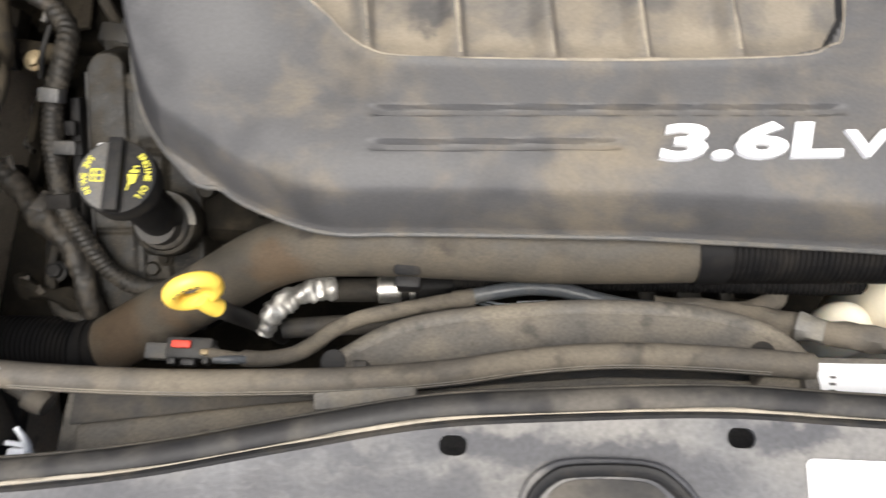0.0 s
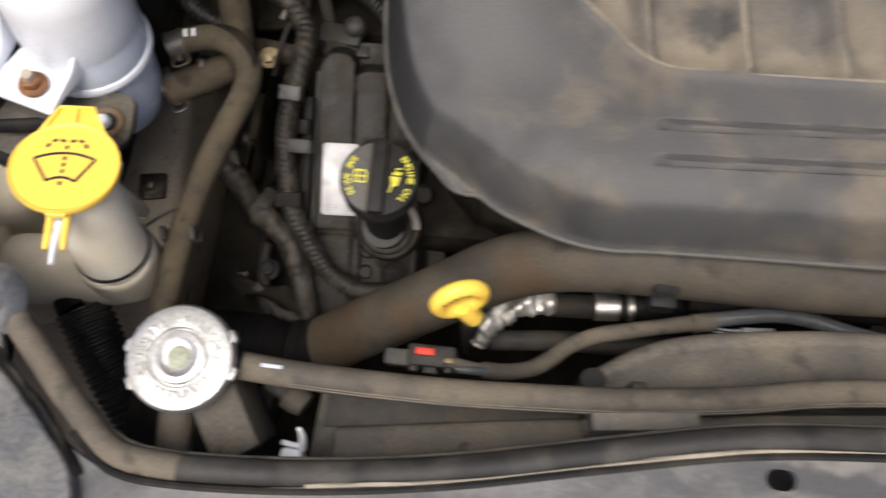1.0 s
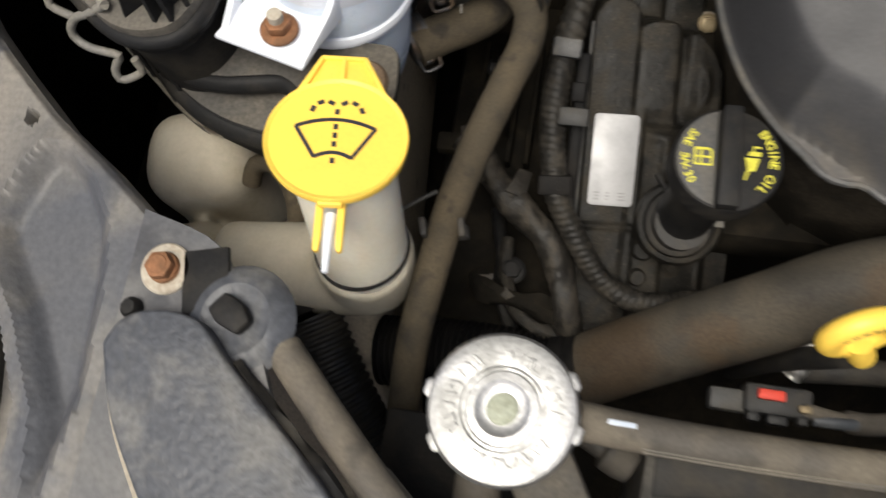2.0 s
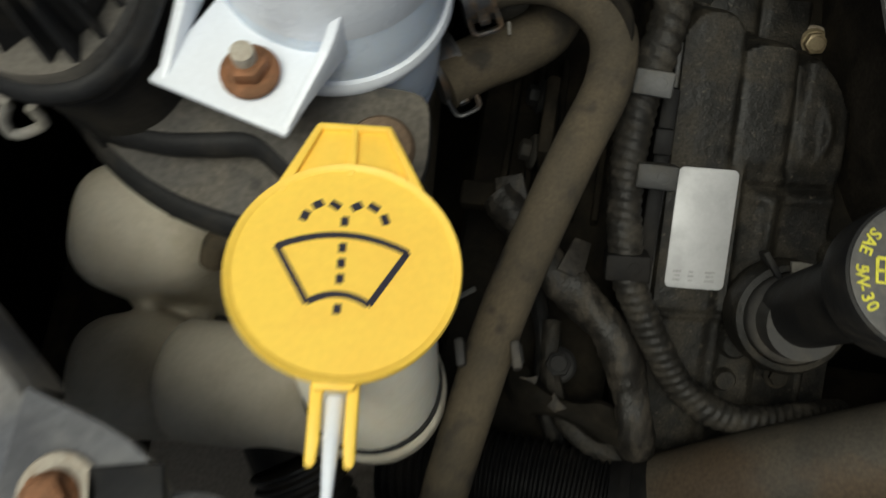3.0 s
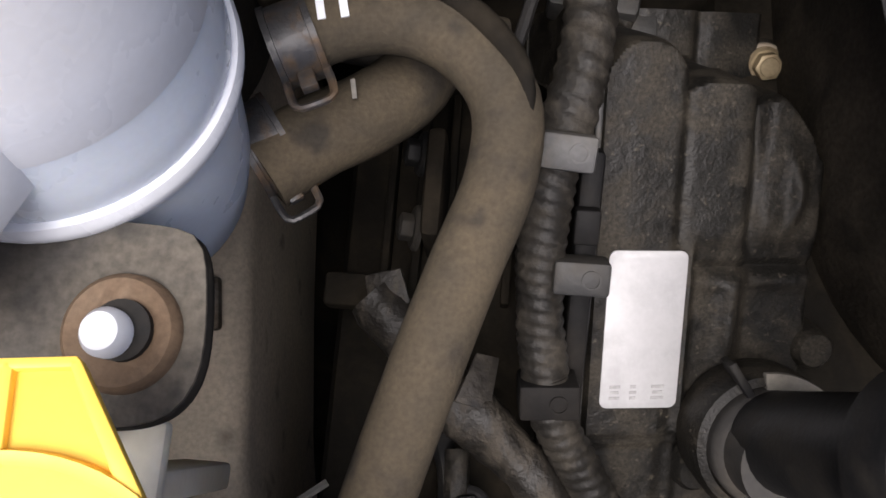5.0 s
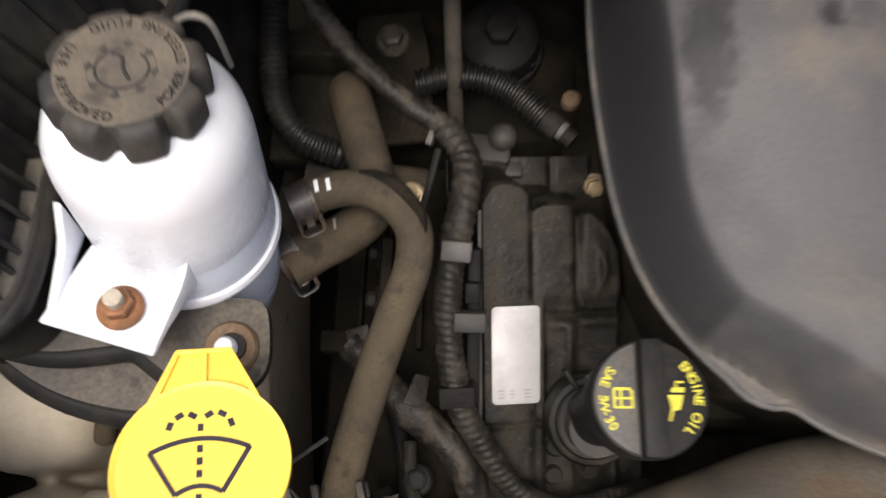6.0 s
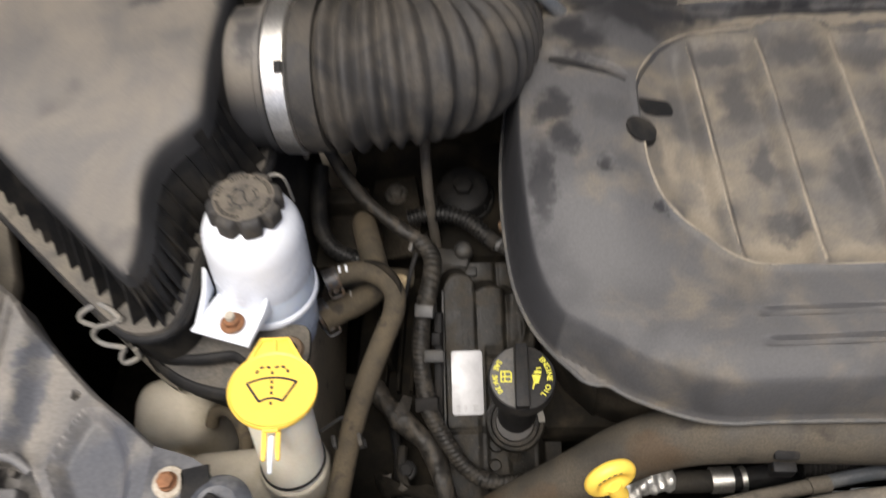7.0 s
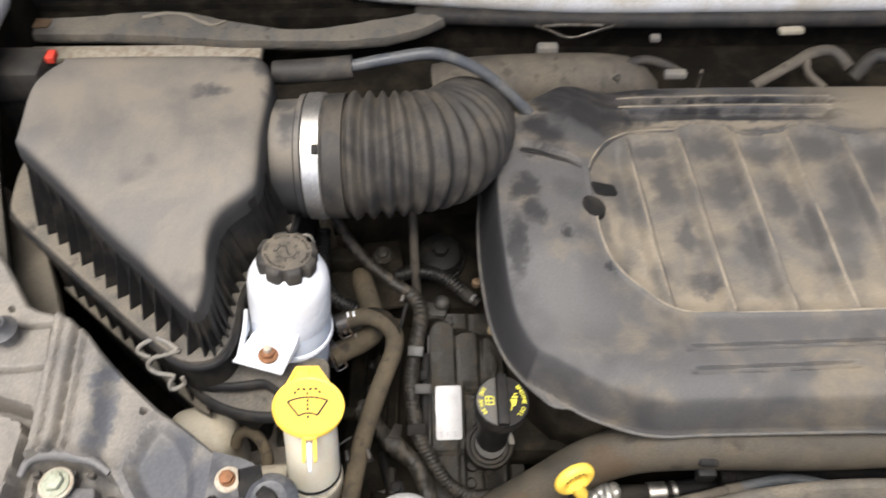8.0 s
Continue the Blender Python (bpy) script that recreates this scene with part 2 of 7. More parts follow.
M_FRAME = material("dusty_tan_frame_paint", (0.44, 0.395, 0.32), (0.54, 0.475, 0.375), 0.5, 14, 400, 0.6, stain=(0.16, 0.14, 0.11), stain_at=(0.60, 0.78), stain_scale=40.0, speckle=0.15)
M_LEDGE = material("dusty_tan_ledge", (0.12, 0.108, 0.086), (0.19, 0.165, 0.128), 0.5, 14, 400, 0.65)
M_BRACKET = material("dusty_grey_bracket", (0.135, 0.130, 0.120), (0.20, 0.18, 0.145), 0.5, 30, 500, 0.55, stain=(0.06, 0.057, 0.052), stain_at=(0.6, 0.75), stain_scale=70.0, speckle=0.15)
M_SEAL = material("rubber_seal", (0.024, 0.0235, 0.023), (0.086, 0.078, 0.066), 0.48, 9, 400, 0.60, spread=0.12, stain=(0.012, 0.012, 0.013), stain_at=(0.5, 0.62), stain_scale=26.0)
M_YELLOW = material("yellow_plastic", (0.95, 0.645, 0.10), (0.93, 0.60, 0.09), 0.35, 30, 500, 0.38, bump=0.03, speckle=0.03)
M_YELLOW_PRINT = material("yellow_print", (0.62, 0.58, 0.06), (0.5, 0.46, 0.06), 0.4, 90, 600, 0.6)
M_INK = material("black_print", (0.02, 0.02, 0.035), (0.03, 0.03, 0.04), 0.4, 90, 600, 0.5)
M_WHITE = material("white_plastic", (0.755, 0.785, 0.84), (0.72, 0.74, 0.77), 0.35, 18, 500, 0.24, bump=0.02, speckle=0.02)
M_WHITE_BLUE = material("bluish_translucent_plastic", (0.68, 0.75, 0.85), (0.70, 0.76, 0.84), 0.4, 18, 500, 0.25, bump=0.02, speckle=0.02, sss=0.4)
M_TANK = material("cream_tank_plastic", (0.84, 0.79, 0.66), (0.77, 0.70, 0.55), 0.45, 16, 400, 0.45, bump=0.06, speckle=0.03, sss=0.5)
# darker copy of the tank cream: shade low in the bay put into colour
M_TANK_SHADED = material("shaded_cream_plastic", (0.53, 0.485, 0.39), (0.41, 0.365, 0.275), 0.45, 16, 400, 0.5, bump=0.06, speckle=0.05, sss=0.25)
M_LABEL = material("silver_label", (0.43, 0.43, 0.44), (0.36, 0.36, 0.37), 0.4, 40, 500, 0.4, metal=0.15, bump=0.03, speckle=0.03)
M_STICKER = material("white_sticker", (0.82, 0.82, 0.82), (0.75, 0.75, 0.75), 0.3, 30, 500, 0.5, bump=0.03, speckle=0.02)
M_ALU = material("cast_aluminium", (0.47, 0.47, 0.47), (0.34, 0.34, 0.33), 0.45, 60, 500, 0.36, metal=0.75, bump=0.25)
M_STEEL = material("bright_steel_band", (0.85, 0.83, 0.79), (0.6, 0.56, 0.5), 0.3, 60, 500, 0.42, metal=1.0, bump=0.08)
M_STEEL_DULL = material("dull_steel", (0.22, 0.205, 0.18), (0.13, 0.11, 0.085), 0.45, 70, 400, 0.45, metal=0.8, bump=0.3)
M_CLAMP = material("dark_rusting_steel", (0.050, 0.050, 0.052), (0.10, 0.068, 0.042), 0.36, 90, 400, 0.42, metal=0.45, bump=0.3, spread=0.1)
M_CLIP = material("dark_grey_clip_plastic", (0.026, 0.026, 0.026), (0.050, 0.045, 0.038), 0.4, 50, 500, 0.5)
M_RUST = material("rusty_steel", (0.27, 0.125, 0.06), (0.18, 0.095, 0.05), 0.5, 90, 500, 0.6, metal=0.35, bump=0.4)
M_BRASS = material("yellow_zinc_bolt", (0.36, 0.29, 0.18), (0.25, 0.19, 0.11), 0.45, 90, 500, 0.45, metal=0.5, bump=0.2)
M_FOIL = material("crumpled_foil", (0.62, 0.61, 0.58), (0.42, 0.40, 0.36), 0.4, 120, 180, 0.40, metal=0.75, bump=1.0)
M_RED = material("red_plastic", (0.75, 0.07, 0.04), (0.6, 0.06, 0.04), 0.4, 60, 500, 0.45)
M_BLUE = material("blue_grey_tube", (0.078, 0.085, 0.095), (0.13, 0.128, 0.122), 0.4, 26, 500, 0.35)
M_GREY = material("grey_plastic_clip", (0.065, 0.065, 0.065), (0.105, 0.097, 0.083), 0.45, 50, 500, 0.5)
M_GREY_LIGHT = material("pale_grey_plastic", (0.17, 0.165, 0.155), (0.21, 0.195, 0.165), 0.45, 40, 500, 0.6)
M_RAIL = material("dusty_painted_rail", (0.25, 0.225, 0.18), (0.34, 0.30, 0.235), 0.5, 14, 400, 0.6)
M_FENDER = material("dusty_fender_sheet", (0.058, 0.055, 0.050), (0.105, 0.094, 0.075), 0.5, 9, 400, 0.55, spread=0.2, stain=(0.06, 0.057, 0.05), stain_at=(0.58, 0.72), stain_scale=22.0)
M_BODY = material("dusty_white_body_paint", (0.66, 0.66, 0.66), (0.52, 0.48, 0.41), 0.4, 12, 400, 0.4)
M_GREEN = material("greenish_rivet", (0.34, 0.36, 0.28), (0.26, 0.27, 0.2), 0.4, 200, 500, 0.5)
M_BUSH = material("brown_rubber_bush", (0.17, 0.115, 0.07), (0.12, 0.08, 0.05), 0.5, 90, 500, 0.6, bump=0.3)
M_WASHER = material("pale_washer", (0.42, 0.38, 0.31), (0.30, 0.25, 0.19), 0.45, 120, 500, 0.6)
M_GROUND = material("concrete_floor", (0.32, 0.31, 0.29), (0.26, 0.25, 0.23), 0.5, 3, 60, 0.8)


# ---- builders ----
def V(*a):
    return Vector(a)


def thing(name, at, label, category, group="", kind=""):
    ob = new(name)
    ob.location = at
    ob.empty_display_size = 0.01
    return tagged(ob, label, category, group, kind)


def base_of(ob):
    while ob.parent:
        ob = ob.parent
    return ob.location.copy()


def finish(bm, mat, name, smooth=True):
    bmesh.ops.recalc_face_normals(bm, faces=bm.faces)
    me = bpy.data.meshes.new(name)
    bm.to_mesh(me)
    bm.free()
    if smooth:
        me.shade_smooth()
        me.set_sharp_from_angle(angle=radians(38))
    me.materials.append(mat)
    return me


def part(name, bm, mat, parent, label="", smooth=True):
    """One mesh under a thing or under a part; the bmesh is in the world's metres."""
    bmesh.ops.translate(bm, verts=bm.verts, vec=-base_of(parent))
    ob = new(name, finish(bm, mat, name, smooth))
    ob.parent = parent
    return tagged(ob, label)


def solo(name, bm, mat, label, category, group="", kind="", smooth=True):
    """A thing of one mesh, with its origin at its middle foot."""
    lo = V(*[min(v.co[i] for v in bm.verts) for i in range(3)])
    hi = V(*[max(v.co[i] for v in bm.verts) for i in range(3)])
    at = V((lo.x + hi.x) / 2, (lo.y + hi.y) / 2, lo.z)
    bmesh.ops.translate(bm, verts=bm.verts, vec=-at)
    ob = new(name, finish(bm, mat, name, smooth))
    ob.location = at
    return tagged(ob, label, category, group, kind)


def smoothstep(a, b, x):
    t = np.clip((np.asarray(x, float) - a) / (b - a), 0, 1)
    return t * t * (3 - 2 * t)


def spline(pts, step):
    """Catmull-Rom through pts, resampled to about even steps."""
    p = [V(*q) for q in pts]
    p = [p[0] * 2 - p[1]] + p + [p[-1] * 2 - p[-2]]
    raw = []
    for i in range(1, len(p) - 2):
        for k in range(24):
            t = k / 24
            a, b, c, d = p[i - 1:i + 3]
            raw.append(0.5 * (2 * b + (c - a) * t + (2 * a - 5 * b + 4 * c - d) * t * t + (3 * b - a - 3 * c + d) * t ** 3))
    raw.append(p[-2])
    length = [0.0]
    for a, b in zip(raw, raw[1:]):
        length.append(length[-1] + (b - a).length)
    n = max(2, round(length[-1] / step))
    out, j = [], 0
    for k in range(n + 1):
        s = length[-1] * k / n
        while j < len(raw) - 2 and length[j + 1] < s:
            j += 1
        w = (s - length[j]) / max(1e-9, length[j + 1] - length[j])
        out.append(raw[j].lerp(raw[j + 1], min(1, w)))
    return out, length[-1]


def sweep(pts, r, seg=14, step=0.006, wave=None, caps=True, flat=1.0, wobble=0.0, bm=None, up=None):
    """A tube along a smooth line. r: radius or a function of the share of the way; wave: (pitch, depth) of corrugation."""
    bm = bm or bmesh.new()
    helix = wave and len(wave) > 2  # a third number winds the corrugation into a spiral
    if wave:
        step = wave[0] / (5 if helix else 4)
    line, total = spline(pts, step)
    rings, nrm = [], None
    for i, p in enumerate(line):
        tan = (line[min(i + 1, len(line) - 1)] - line[max(i - 1, 0)]).normalized()
        if nrm is None:
            nrm = tan.orthogonal() if up is None else (V(*up) - tan * V(*up).dot(tan))
            nrm.normalize()
        nrm = (nrm - tan * nrm.dot(tan)).normalized()
        bi = tan.cross(nrm)
        share = i / (len(line) - 1)
        rad = r(share) if callable(r) else r
        if wave and not helix:
            rad += wave[1] * (0.5, 0.5, -0.5, -0.5)[i % 4]
        ring = []
        for k in range(seg):
            a = 2 * math.pi * k / seg
            q = rad * (1 + (wobble * noise.noise(p * 60 + V(math.cos(a), math.sin(a), 0)) if wobble else 0))
            if helix:
                q += wave[1] * (2 * abs(((i / 5 + wave[2] * k / seg) % 1.0) - 0.5) - 0.5)
            ring.append(bm.verts.new(p + nrm * (math.cos(a) * q * flat) + bi * (math.sin(a) * q)))
        rings.append(ring)
    for a, b in zip(rings, rings[1:]):
        for k in range(seg):
            bm.faces.new((a[k], a[(k + 1) % seg], b[(k + 1) % seg], b[k]))
    if caps:
        bm.faces.new(rings[0][::-1])
        bm.faces.new(rings[-1])
    return bm


def frame_of(at, axis=(0, 0, 1), xdir=(1, 0, 0)):
    """A pose whose z is axis and whose x lies towards xdir."""
    z = V(*axis).normalized()
    x = V(*xdir)
    x = (x - z * x.dot(z)).normalized()
    y = z.cross(x)
    m = Matrix((x, y, z)).transposed().to_4x4()
    m.translation = V(*at)
    return m


def lathe(profile, m=None, seg=32, lobes=0, depth=0.0, bm=None):
    """A turned shape from (radius, height) pairs; lobes and depth scallop it."""
    bm = bm or bmesh.new()
    m = m or Matrix()
    rings = []
    for r, h in profile:
        ring = []
        for k in range(seg):
            a = 2 * math.pi * k / seg
            q = r - depth * max(0, math.cos(lobes * a)) ** 2 if lobes and r > 0.6 * max(p[0] for p in profile) else r
            ring.append(bm.verts.new(m @ V(math.cos(a) * q, math.sin(a) * q, h)))
        rings.append(ring)
    for a, b in zip(rings, rings[1:]):
        for k in range(seg):
            bm.faces.new((a[k], a[(k + 1) % seg], b[(k + 1) % seg], b[k]))
    if profile[0][0] > 1e-6:
        bm.faces.new(rings[0][::-1])
    if profile[-1][0] > 1e-6:
        bm.faces.new(rings[-1])
    bmesh.ops.remove_doubles(bm, verts=bm.verts, dist=1e-6)
    return bm


def prism(outline, z0, z1, m=None, bevel=0.0015, seg=2, bm=None):
    """An outline in the plane, raised from z0 to z1 with rounded edges."""
    own = bmesh.new()
    lo = [own.verts.new((x, y, z0)) for x, y in outline]
    hi = [own.verts.new((x, y, z1)) for x, y in outline]
    n = len(outline)
    own.faces.new(lo[::-1])
    own.faces.new(hi)
    for k in range(n):
        own.faces.new((lo[k], lo[(k + 1) % n], hi[(k + 1) % n], hi[k]))
    bmesh.ops.recalc_face_normals(own, faces=own.faces)
    if bevel:
        bmesh.ops.bevel(own, geom=list(own.edges), offset=bevel, segments=seg, profile=0.5, affect="EDGES", clamp_overlap=True)
    bmesh.ops.triangulate(own, faces=[f for f in own.faces if len(f.verts) > 4])
    own.transform(m or Matrix())
    return merge(bm, own)


def merge(bm, own):
    if bm is None:
        return own
    me = bpy.data.meshes.new("temporary")
    own.to_mesh(me)
    own.free()
    bm.from_mesh(me)
    bpy.data.meshes.remove(me)
    return bm


def box(at, size, bevel=0.0015, m=None, bm=None):
    x, y, z = size
    rect = [(-x / 2, -y / 2), (x / 2, -y / 2), (x / 2, y / 2), (-x / 2, y / 2)]
    return prism(rect, -z / 2, z / 2, Matrix.Translation(at) @ (m or Matrix()), bevel, 2, bm)


def rounded(w, h, r, n=5, cx=0.0, cy=0.0):
    out = []
    for sx, sy, a0 in ((1, -1, -90), (1, 1, 0), (-1, 1, 90), (-1, -1, 180)):
        for k in range(n + 1):
            a = radians(a0 + 90 * k / n)
            out.append((cx + sx * (w / 2 - r) + r * math.cos(a), cy + sy * (h / 2 - r) + r * math.sin(a)))
    return out


def bolt(name, at, mat, parent=None, axis=(0, 0, 1), r=0.007, h=0.008, flange=1.6, label="", category="bolt", group="", washer=None, stud=0.0):
    """A flanged hexagon bolt: flange, head and, where given, a washer and a stud end."""
    m = frame_of(at, axis)
    own = parent or thing(name, at, label, category, group)
    tgt = own
    head = lathe([(r * flange, 0), (r * flange, h * 0.18), (r * flange * 0.86, h * 0.34), (r * 1.05, h * 0.36)], m, 24)
    hexa = [(r * math.cos(radians(60 * k + 10)), r * math.sin(radians(60 * k + 10))) for k in range(6)]
    prism(hexa, h * 0.3, h, m, r * 0.12, 2, head)
    lathe([(r * 0.72, h * 0.98), (r * 0.62, h * 1.06), (0, h * 1.08)], m, 18, bm=head)
    part("bolt_head", head, mat, tgt)
    if washer:
        part("washer", lathe([(washer, -0.003), (washer, -0.0008), (washer * 0.93, 0.0), (r, 0.0)], m, 32), M_WASHER, tgt, "pale dirty washer")
    if stud:
        part("stud_end", lathe([(r * 0.55, h), (r * 0.55, h + stud), (r * 0.35, h + stud * 1.15), (0, h + stud * 1.18)], m, 16), M_WASHER, tgt, "pale threaded stud end")
    return own


def text_mesh(body, size, m, depth=0.0004, shear=0.0, bold=0.0, bm=None, center=True, space=1.0):
    """Letters of the built-in font as a solid bmesh at the pose m."""
    cu = bpy.data.curves.new("letters", "FONT")
    cu.body, cu.size, cu.extrude, cu.shear, cu.offset, cu.space_character = body, size, depth, shear, bold, space
    cu.resolution_u = 3
    if center:
        cu.align_x, cu.align_y = "CENTER", "CENTER"
    ob = new("letters", cu)
    dg = bpy.context.evaluated_depsgraph_get()
    me = ob.evaluated_get(dg).to_mesh()
    own = bmesh.new()
    own.from_mesh(me)
    ob.evaluated_get(dg).to_mesh_clear()
    bpy.data.objects.remove(ob)
    bpy.data.curves.remove(cu)
    own.transform(m)
    return merge(bm, own)


def arc_text(body, radius, size, a0, a1, m, h, facing=1, bm=None, bold=0.0):
    """Letters set round an arc from angle a0 to a1 (degrees)."""
    for k, ch in enumerate(body):
        if ch == " ":
            continue
        a = a0 + (a1 - a0) * k / (len(body) - 1)
        q = radians(a)
        turn = a - 90 if facing > 0 else a + 90
        bm = text_mesh(ch, size, m @ pose(radius * math.cos(q), radius * math.sin(q), h, 0, 0, turn), 0.0002, bold=bold, bm=bm)
    return bm


# ---- the setting: floor, bay walls, cowl, rails ----
solo("ground", box((0, 1.0, -0.05), (60, 60, 0.1), 0), M_GROUND, "grey concrete floor under the car", "floor", kind="structure")
# plain near-black sheet added to close the bay from below
solo("bay_floor", box((-0.1, 0.34, 0.42), (1.7, 0.95, 0.02), 0), M_DEEP, "near-black sheet closing the bay below the engine", "undertray", kind="structure")
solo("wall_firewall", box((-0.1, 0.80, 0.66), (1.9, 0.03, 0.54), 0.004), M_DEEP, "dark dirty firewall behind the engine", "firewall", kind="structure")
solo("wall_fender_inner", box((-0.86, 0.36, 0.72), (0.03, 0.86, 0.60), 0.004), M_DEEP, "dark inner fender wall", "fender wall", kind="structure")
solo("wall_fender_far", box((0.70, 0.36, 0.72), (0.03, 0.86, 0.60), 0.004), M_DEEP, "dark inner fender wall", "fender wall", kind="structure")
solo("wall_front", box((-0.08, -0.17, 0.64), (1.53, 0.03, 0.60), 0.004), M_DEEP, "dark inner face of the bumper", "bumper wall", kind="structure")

# the open hood leans over the back of the bay, above every view
hood = thing("hood", (-0.1, 0.80, 0.96), "open hood leaning over the back of the bay", "hood", kind="structure")
part("hood_panel", box((-0.1, 0.620, 1.479), (1.62, 1.12, 0.03), 0.01, pose(0, 0, 0, -68)), M_BLACK_DUSTY, hood)

rail = prism([(-0.402, -0.10), (-0.418, 0.05), (-0.436, 0.125), (-0.452, 0.20), (-0.463, 0.30), (-0.475, 0.45), (-0.48, 0.70), (-0.62, 0.70), (-0.60, 0.30), (-0.57, -0.10)], 0.52, 0.705, None, 0.014, 4)
solo("frame_rail", rail, M_FRAME, "dusty tan painted frame rail along the bay", "frame rail", kind="structure")

pad = thing("rail_bolt_plate", (-0.49, 0.27, 0.705), "dark small steel plate bolted on the frame rail", "bracket")
part("plate", box((-0.484, 0.272, 0.7085), (0.026, 0.026, 0.006), 0.002, pose(0, 0, 0, 0, 0, 8)), M_STEEL_DULL, pad)
bolt("plate_bolt", (-0.484, 0.272, 0.7115), M_STEEL_DULL, pad, (0, 0, 1), 0.006, 0.006)

# cowl at the back of the bay: layered strips and the pale hood edge
cowl = thing("cowl", (-0.1, 0.70, 0.86), "dusty layered cowl panel below the windscreen", "cowl", kind="structure")
part("lower_channel", box((-0.1, 0.735, 0.865), (1.7, 0.10, 0.02), 0.004), M_DEEP, cowl)
LOW = [(-0.891, 0.748), (-0.814, 0.746), (-0.736, 0.745), (-0.659, 0.740), (-0.581, 0.731), (-0.483, 0.728), (-0.430, 0.727), (-0.371, 0.733), (-0.326, 0.748), (-0.285, 0.775)]
HIGH = [(-0.901, 0.785), (-0.821, 0.781), (-0.760, 0.786), (-0.708, 0.793), (-0.645, 0.792), (-0.587, 0.773), (-0.508, 0.754), (-0.462, 0.753), (-0.403, 0.766), (-0.342, 0.780), (-0.293, 0.795)]
lip = bmesh.new()
rows = []
for x in np.linspace(-0.90, -0.29, 62):
    y0, y1 = np.interp(x, *zip(*LOW)), np.interp(x, *zip(*HIGH))
    bump = 0.0016 * noise.noise(V(x * 40, 0, 0))
    rows.append([lip.verts.new((x, y, z)) for y, z in ((y0 + 0.003, 0.918), (y0, 0.924), (y0 + 0.002, 0.934 + bump), (y0 * 0.6 + y1 * 0.4, 0.9375 - bump), (y1 - 0.006, 0.939 + bump), (y1, 0.934), (y1, 0.922))])
for r0, r1 in zip(rows, rows[1:]):
    for k in range(6):
        lip.faces.new((r0[k], r1[k], r1[k + 1], r0[k + 1]))
part("sealed_flange", lip, M_BRACKET, cowl, "dusty sealed metal flange")
part("sealant_bead", sweep([(-0.70, 0.775, 0.9395), (-0.67, 0.783, 0.9395), (-0.645, 0.781, 0.9395), (-0.62, 0.766, 0.9395), (-0.60, 0.757, 0.9395), (-0.585, 0.765, 0.9395)], 0.0022, 8, 0.004, wobble=0.6), M_RAIL, cowl, "pale lumpy sealant bead")
part("rust_patch", prism([(-0.885, 0.762), (-0.86, 0.755), (-0.825, 0.757), (-0.822, 0.772), (-0.85, 0.776), (-0.88, 0.772)], 0.9375, 0.9405, None, 0.0008), M_BUSH, cowl, "rust-stained patch of flange")
part("support_ledge", box((-0.70, 0.727, 0.916), (0.33, 0.026, 0.012), 0.003), M_WASHER, cowl, "pale grey painted ledge")
part("hood_edge", sweep([(-0.52, 0.832, 0.965), (-0.43, 0.815, 0.958), (-0.34, 0.803, 0.954), (-0.13, 0.786, 0.950), (0.10, 0.783, 0.950), (0.65, 0.784, 0.950)], 0.016, 12, 0.03), M_BODY, cowl, "dusty white hood edge")
# near-black box added to stand in for the shaded gap
part("dark_gap_filler", box((-0.1, 0.812, 0.89), (1.7, 0.02, 0.10), 0.003), M_DEEP, cowl)
part("cowl_screen", sweep([(-0.33, 0.786, 0.930), (-0.13, 0.774, 0.930), (0.12, 0.770, 0.930), (0.65, 0.770, 0.930)], 0.012, 12, 0.03), M_BLACK_DUSTY, cowl, "dark grey rounded screen edge")
part("rear_slope", box((-0.66, 0.835, 0.942), (0.62, 0.05, 0.02), 0.003), M_BLACK, cowl, "black panel behind the flange")
part("twisted_clip", sweep([(-0.168, 0.757, 0.932), (-0.150, 0.742, 0.936), (-0.124, 0.733, 0.932), (-0.092, 0.738, 0.938), (-0.066, 0.755, 0.932)], 0.0042, 10, 0.004, flat=0.5, wobble=0.3), M_STEEL_DULL, cowl, "dull brassy twisted clip")
part("twisted_wire", sweep([(-0.160, 0.752, 0.936), (-0.125, 0.747, 0.942), (-0.080, 0.750, 0.938)], 0.0022, 8, 0.006), M_STEEL_DULL, cowl)
for i, (x, w, mat) in enumerate(((-0.013, 0.014, M_GREY_LIGHT), (0.168, 0.036, M_TANK_SHADED))):
    part("clip", box((x, 0.731 + 0.012 * i, 0.932), (w, 0.012, 0.008), 0.003, pose(0, 0, 0, 0, 8 * i, 12 * i)), mat, cowl)

plenum = thing("rear_manifold", (-0.14, 0.66, 0.85), "dusty tan rounded manifold behind the engine cover", "manifold")
part("manifold_body", sweep([(-0.30, 0.662, 0.905), (-0.24, 0.664, 0.915), (-0.13, 0.666, 0.917), (-0.06, 0.666, 0.912), (-0.03, 0.662, 0.895)], lambda s: 0.036 - 0.012 * max(0, s - 0.85) / 0.15, 20, 0.02), M_HOSE_GREY, plenum)
part("support_foot", box((-0.158, 0.700, 0.938), (0.028, 0.014, 0.022), 0.004), M_GREY_LIGHT, plenum)
rb = thing("rear_bracket", (0.15, 0.65, 0.90), "dusty cast bracket with hoses behind the engine", "bracket")
part("bracket_arm", sweep([(0.095, 0.640, 0.93), (0.125, 0.655, 0.937), (0.155, 0.672, 0.942), (0.180, 0.688, 0.942), (0.208, 0.694, 0.938), (0.226, 0.672, 0.93)], 0.0075, 12, 0.008, wobble=0.1), M_HOSE_GREY, rb)
part("bracket_stem", sweep([(0.168, 0.678, 0.942), (0.166, 0.655, 0.938), (0.180, 0.630, 0.935)], 0.005, 10, 0.008), M_HOSE_GREY, rb)
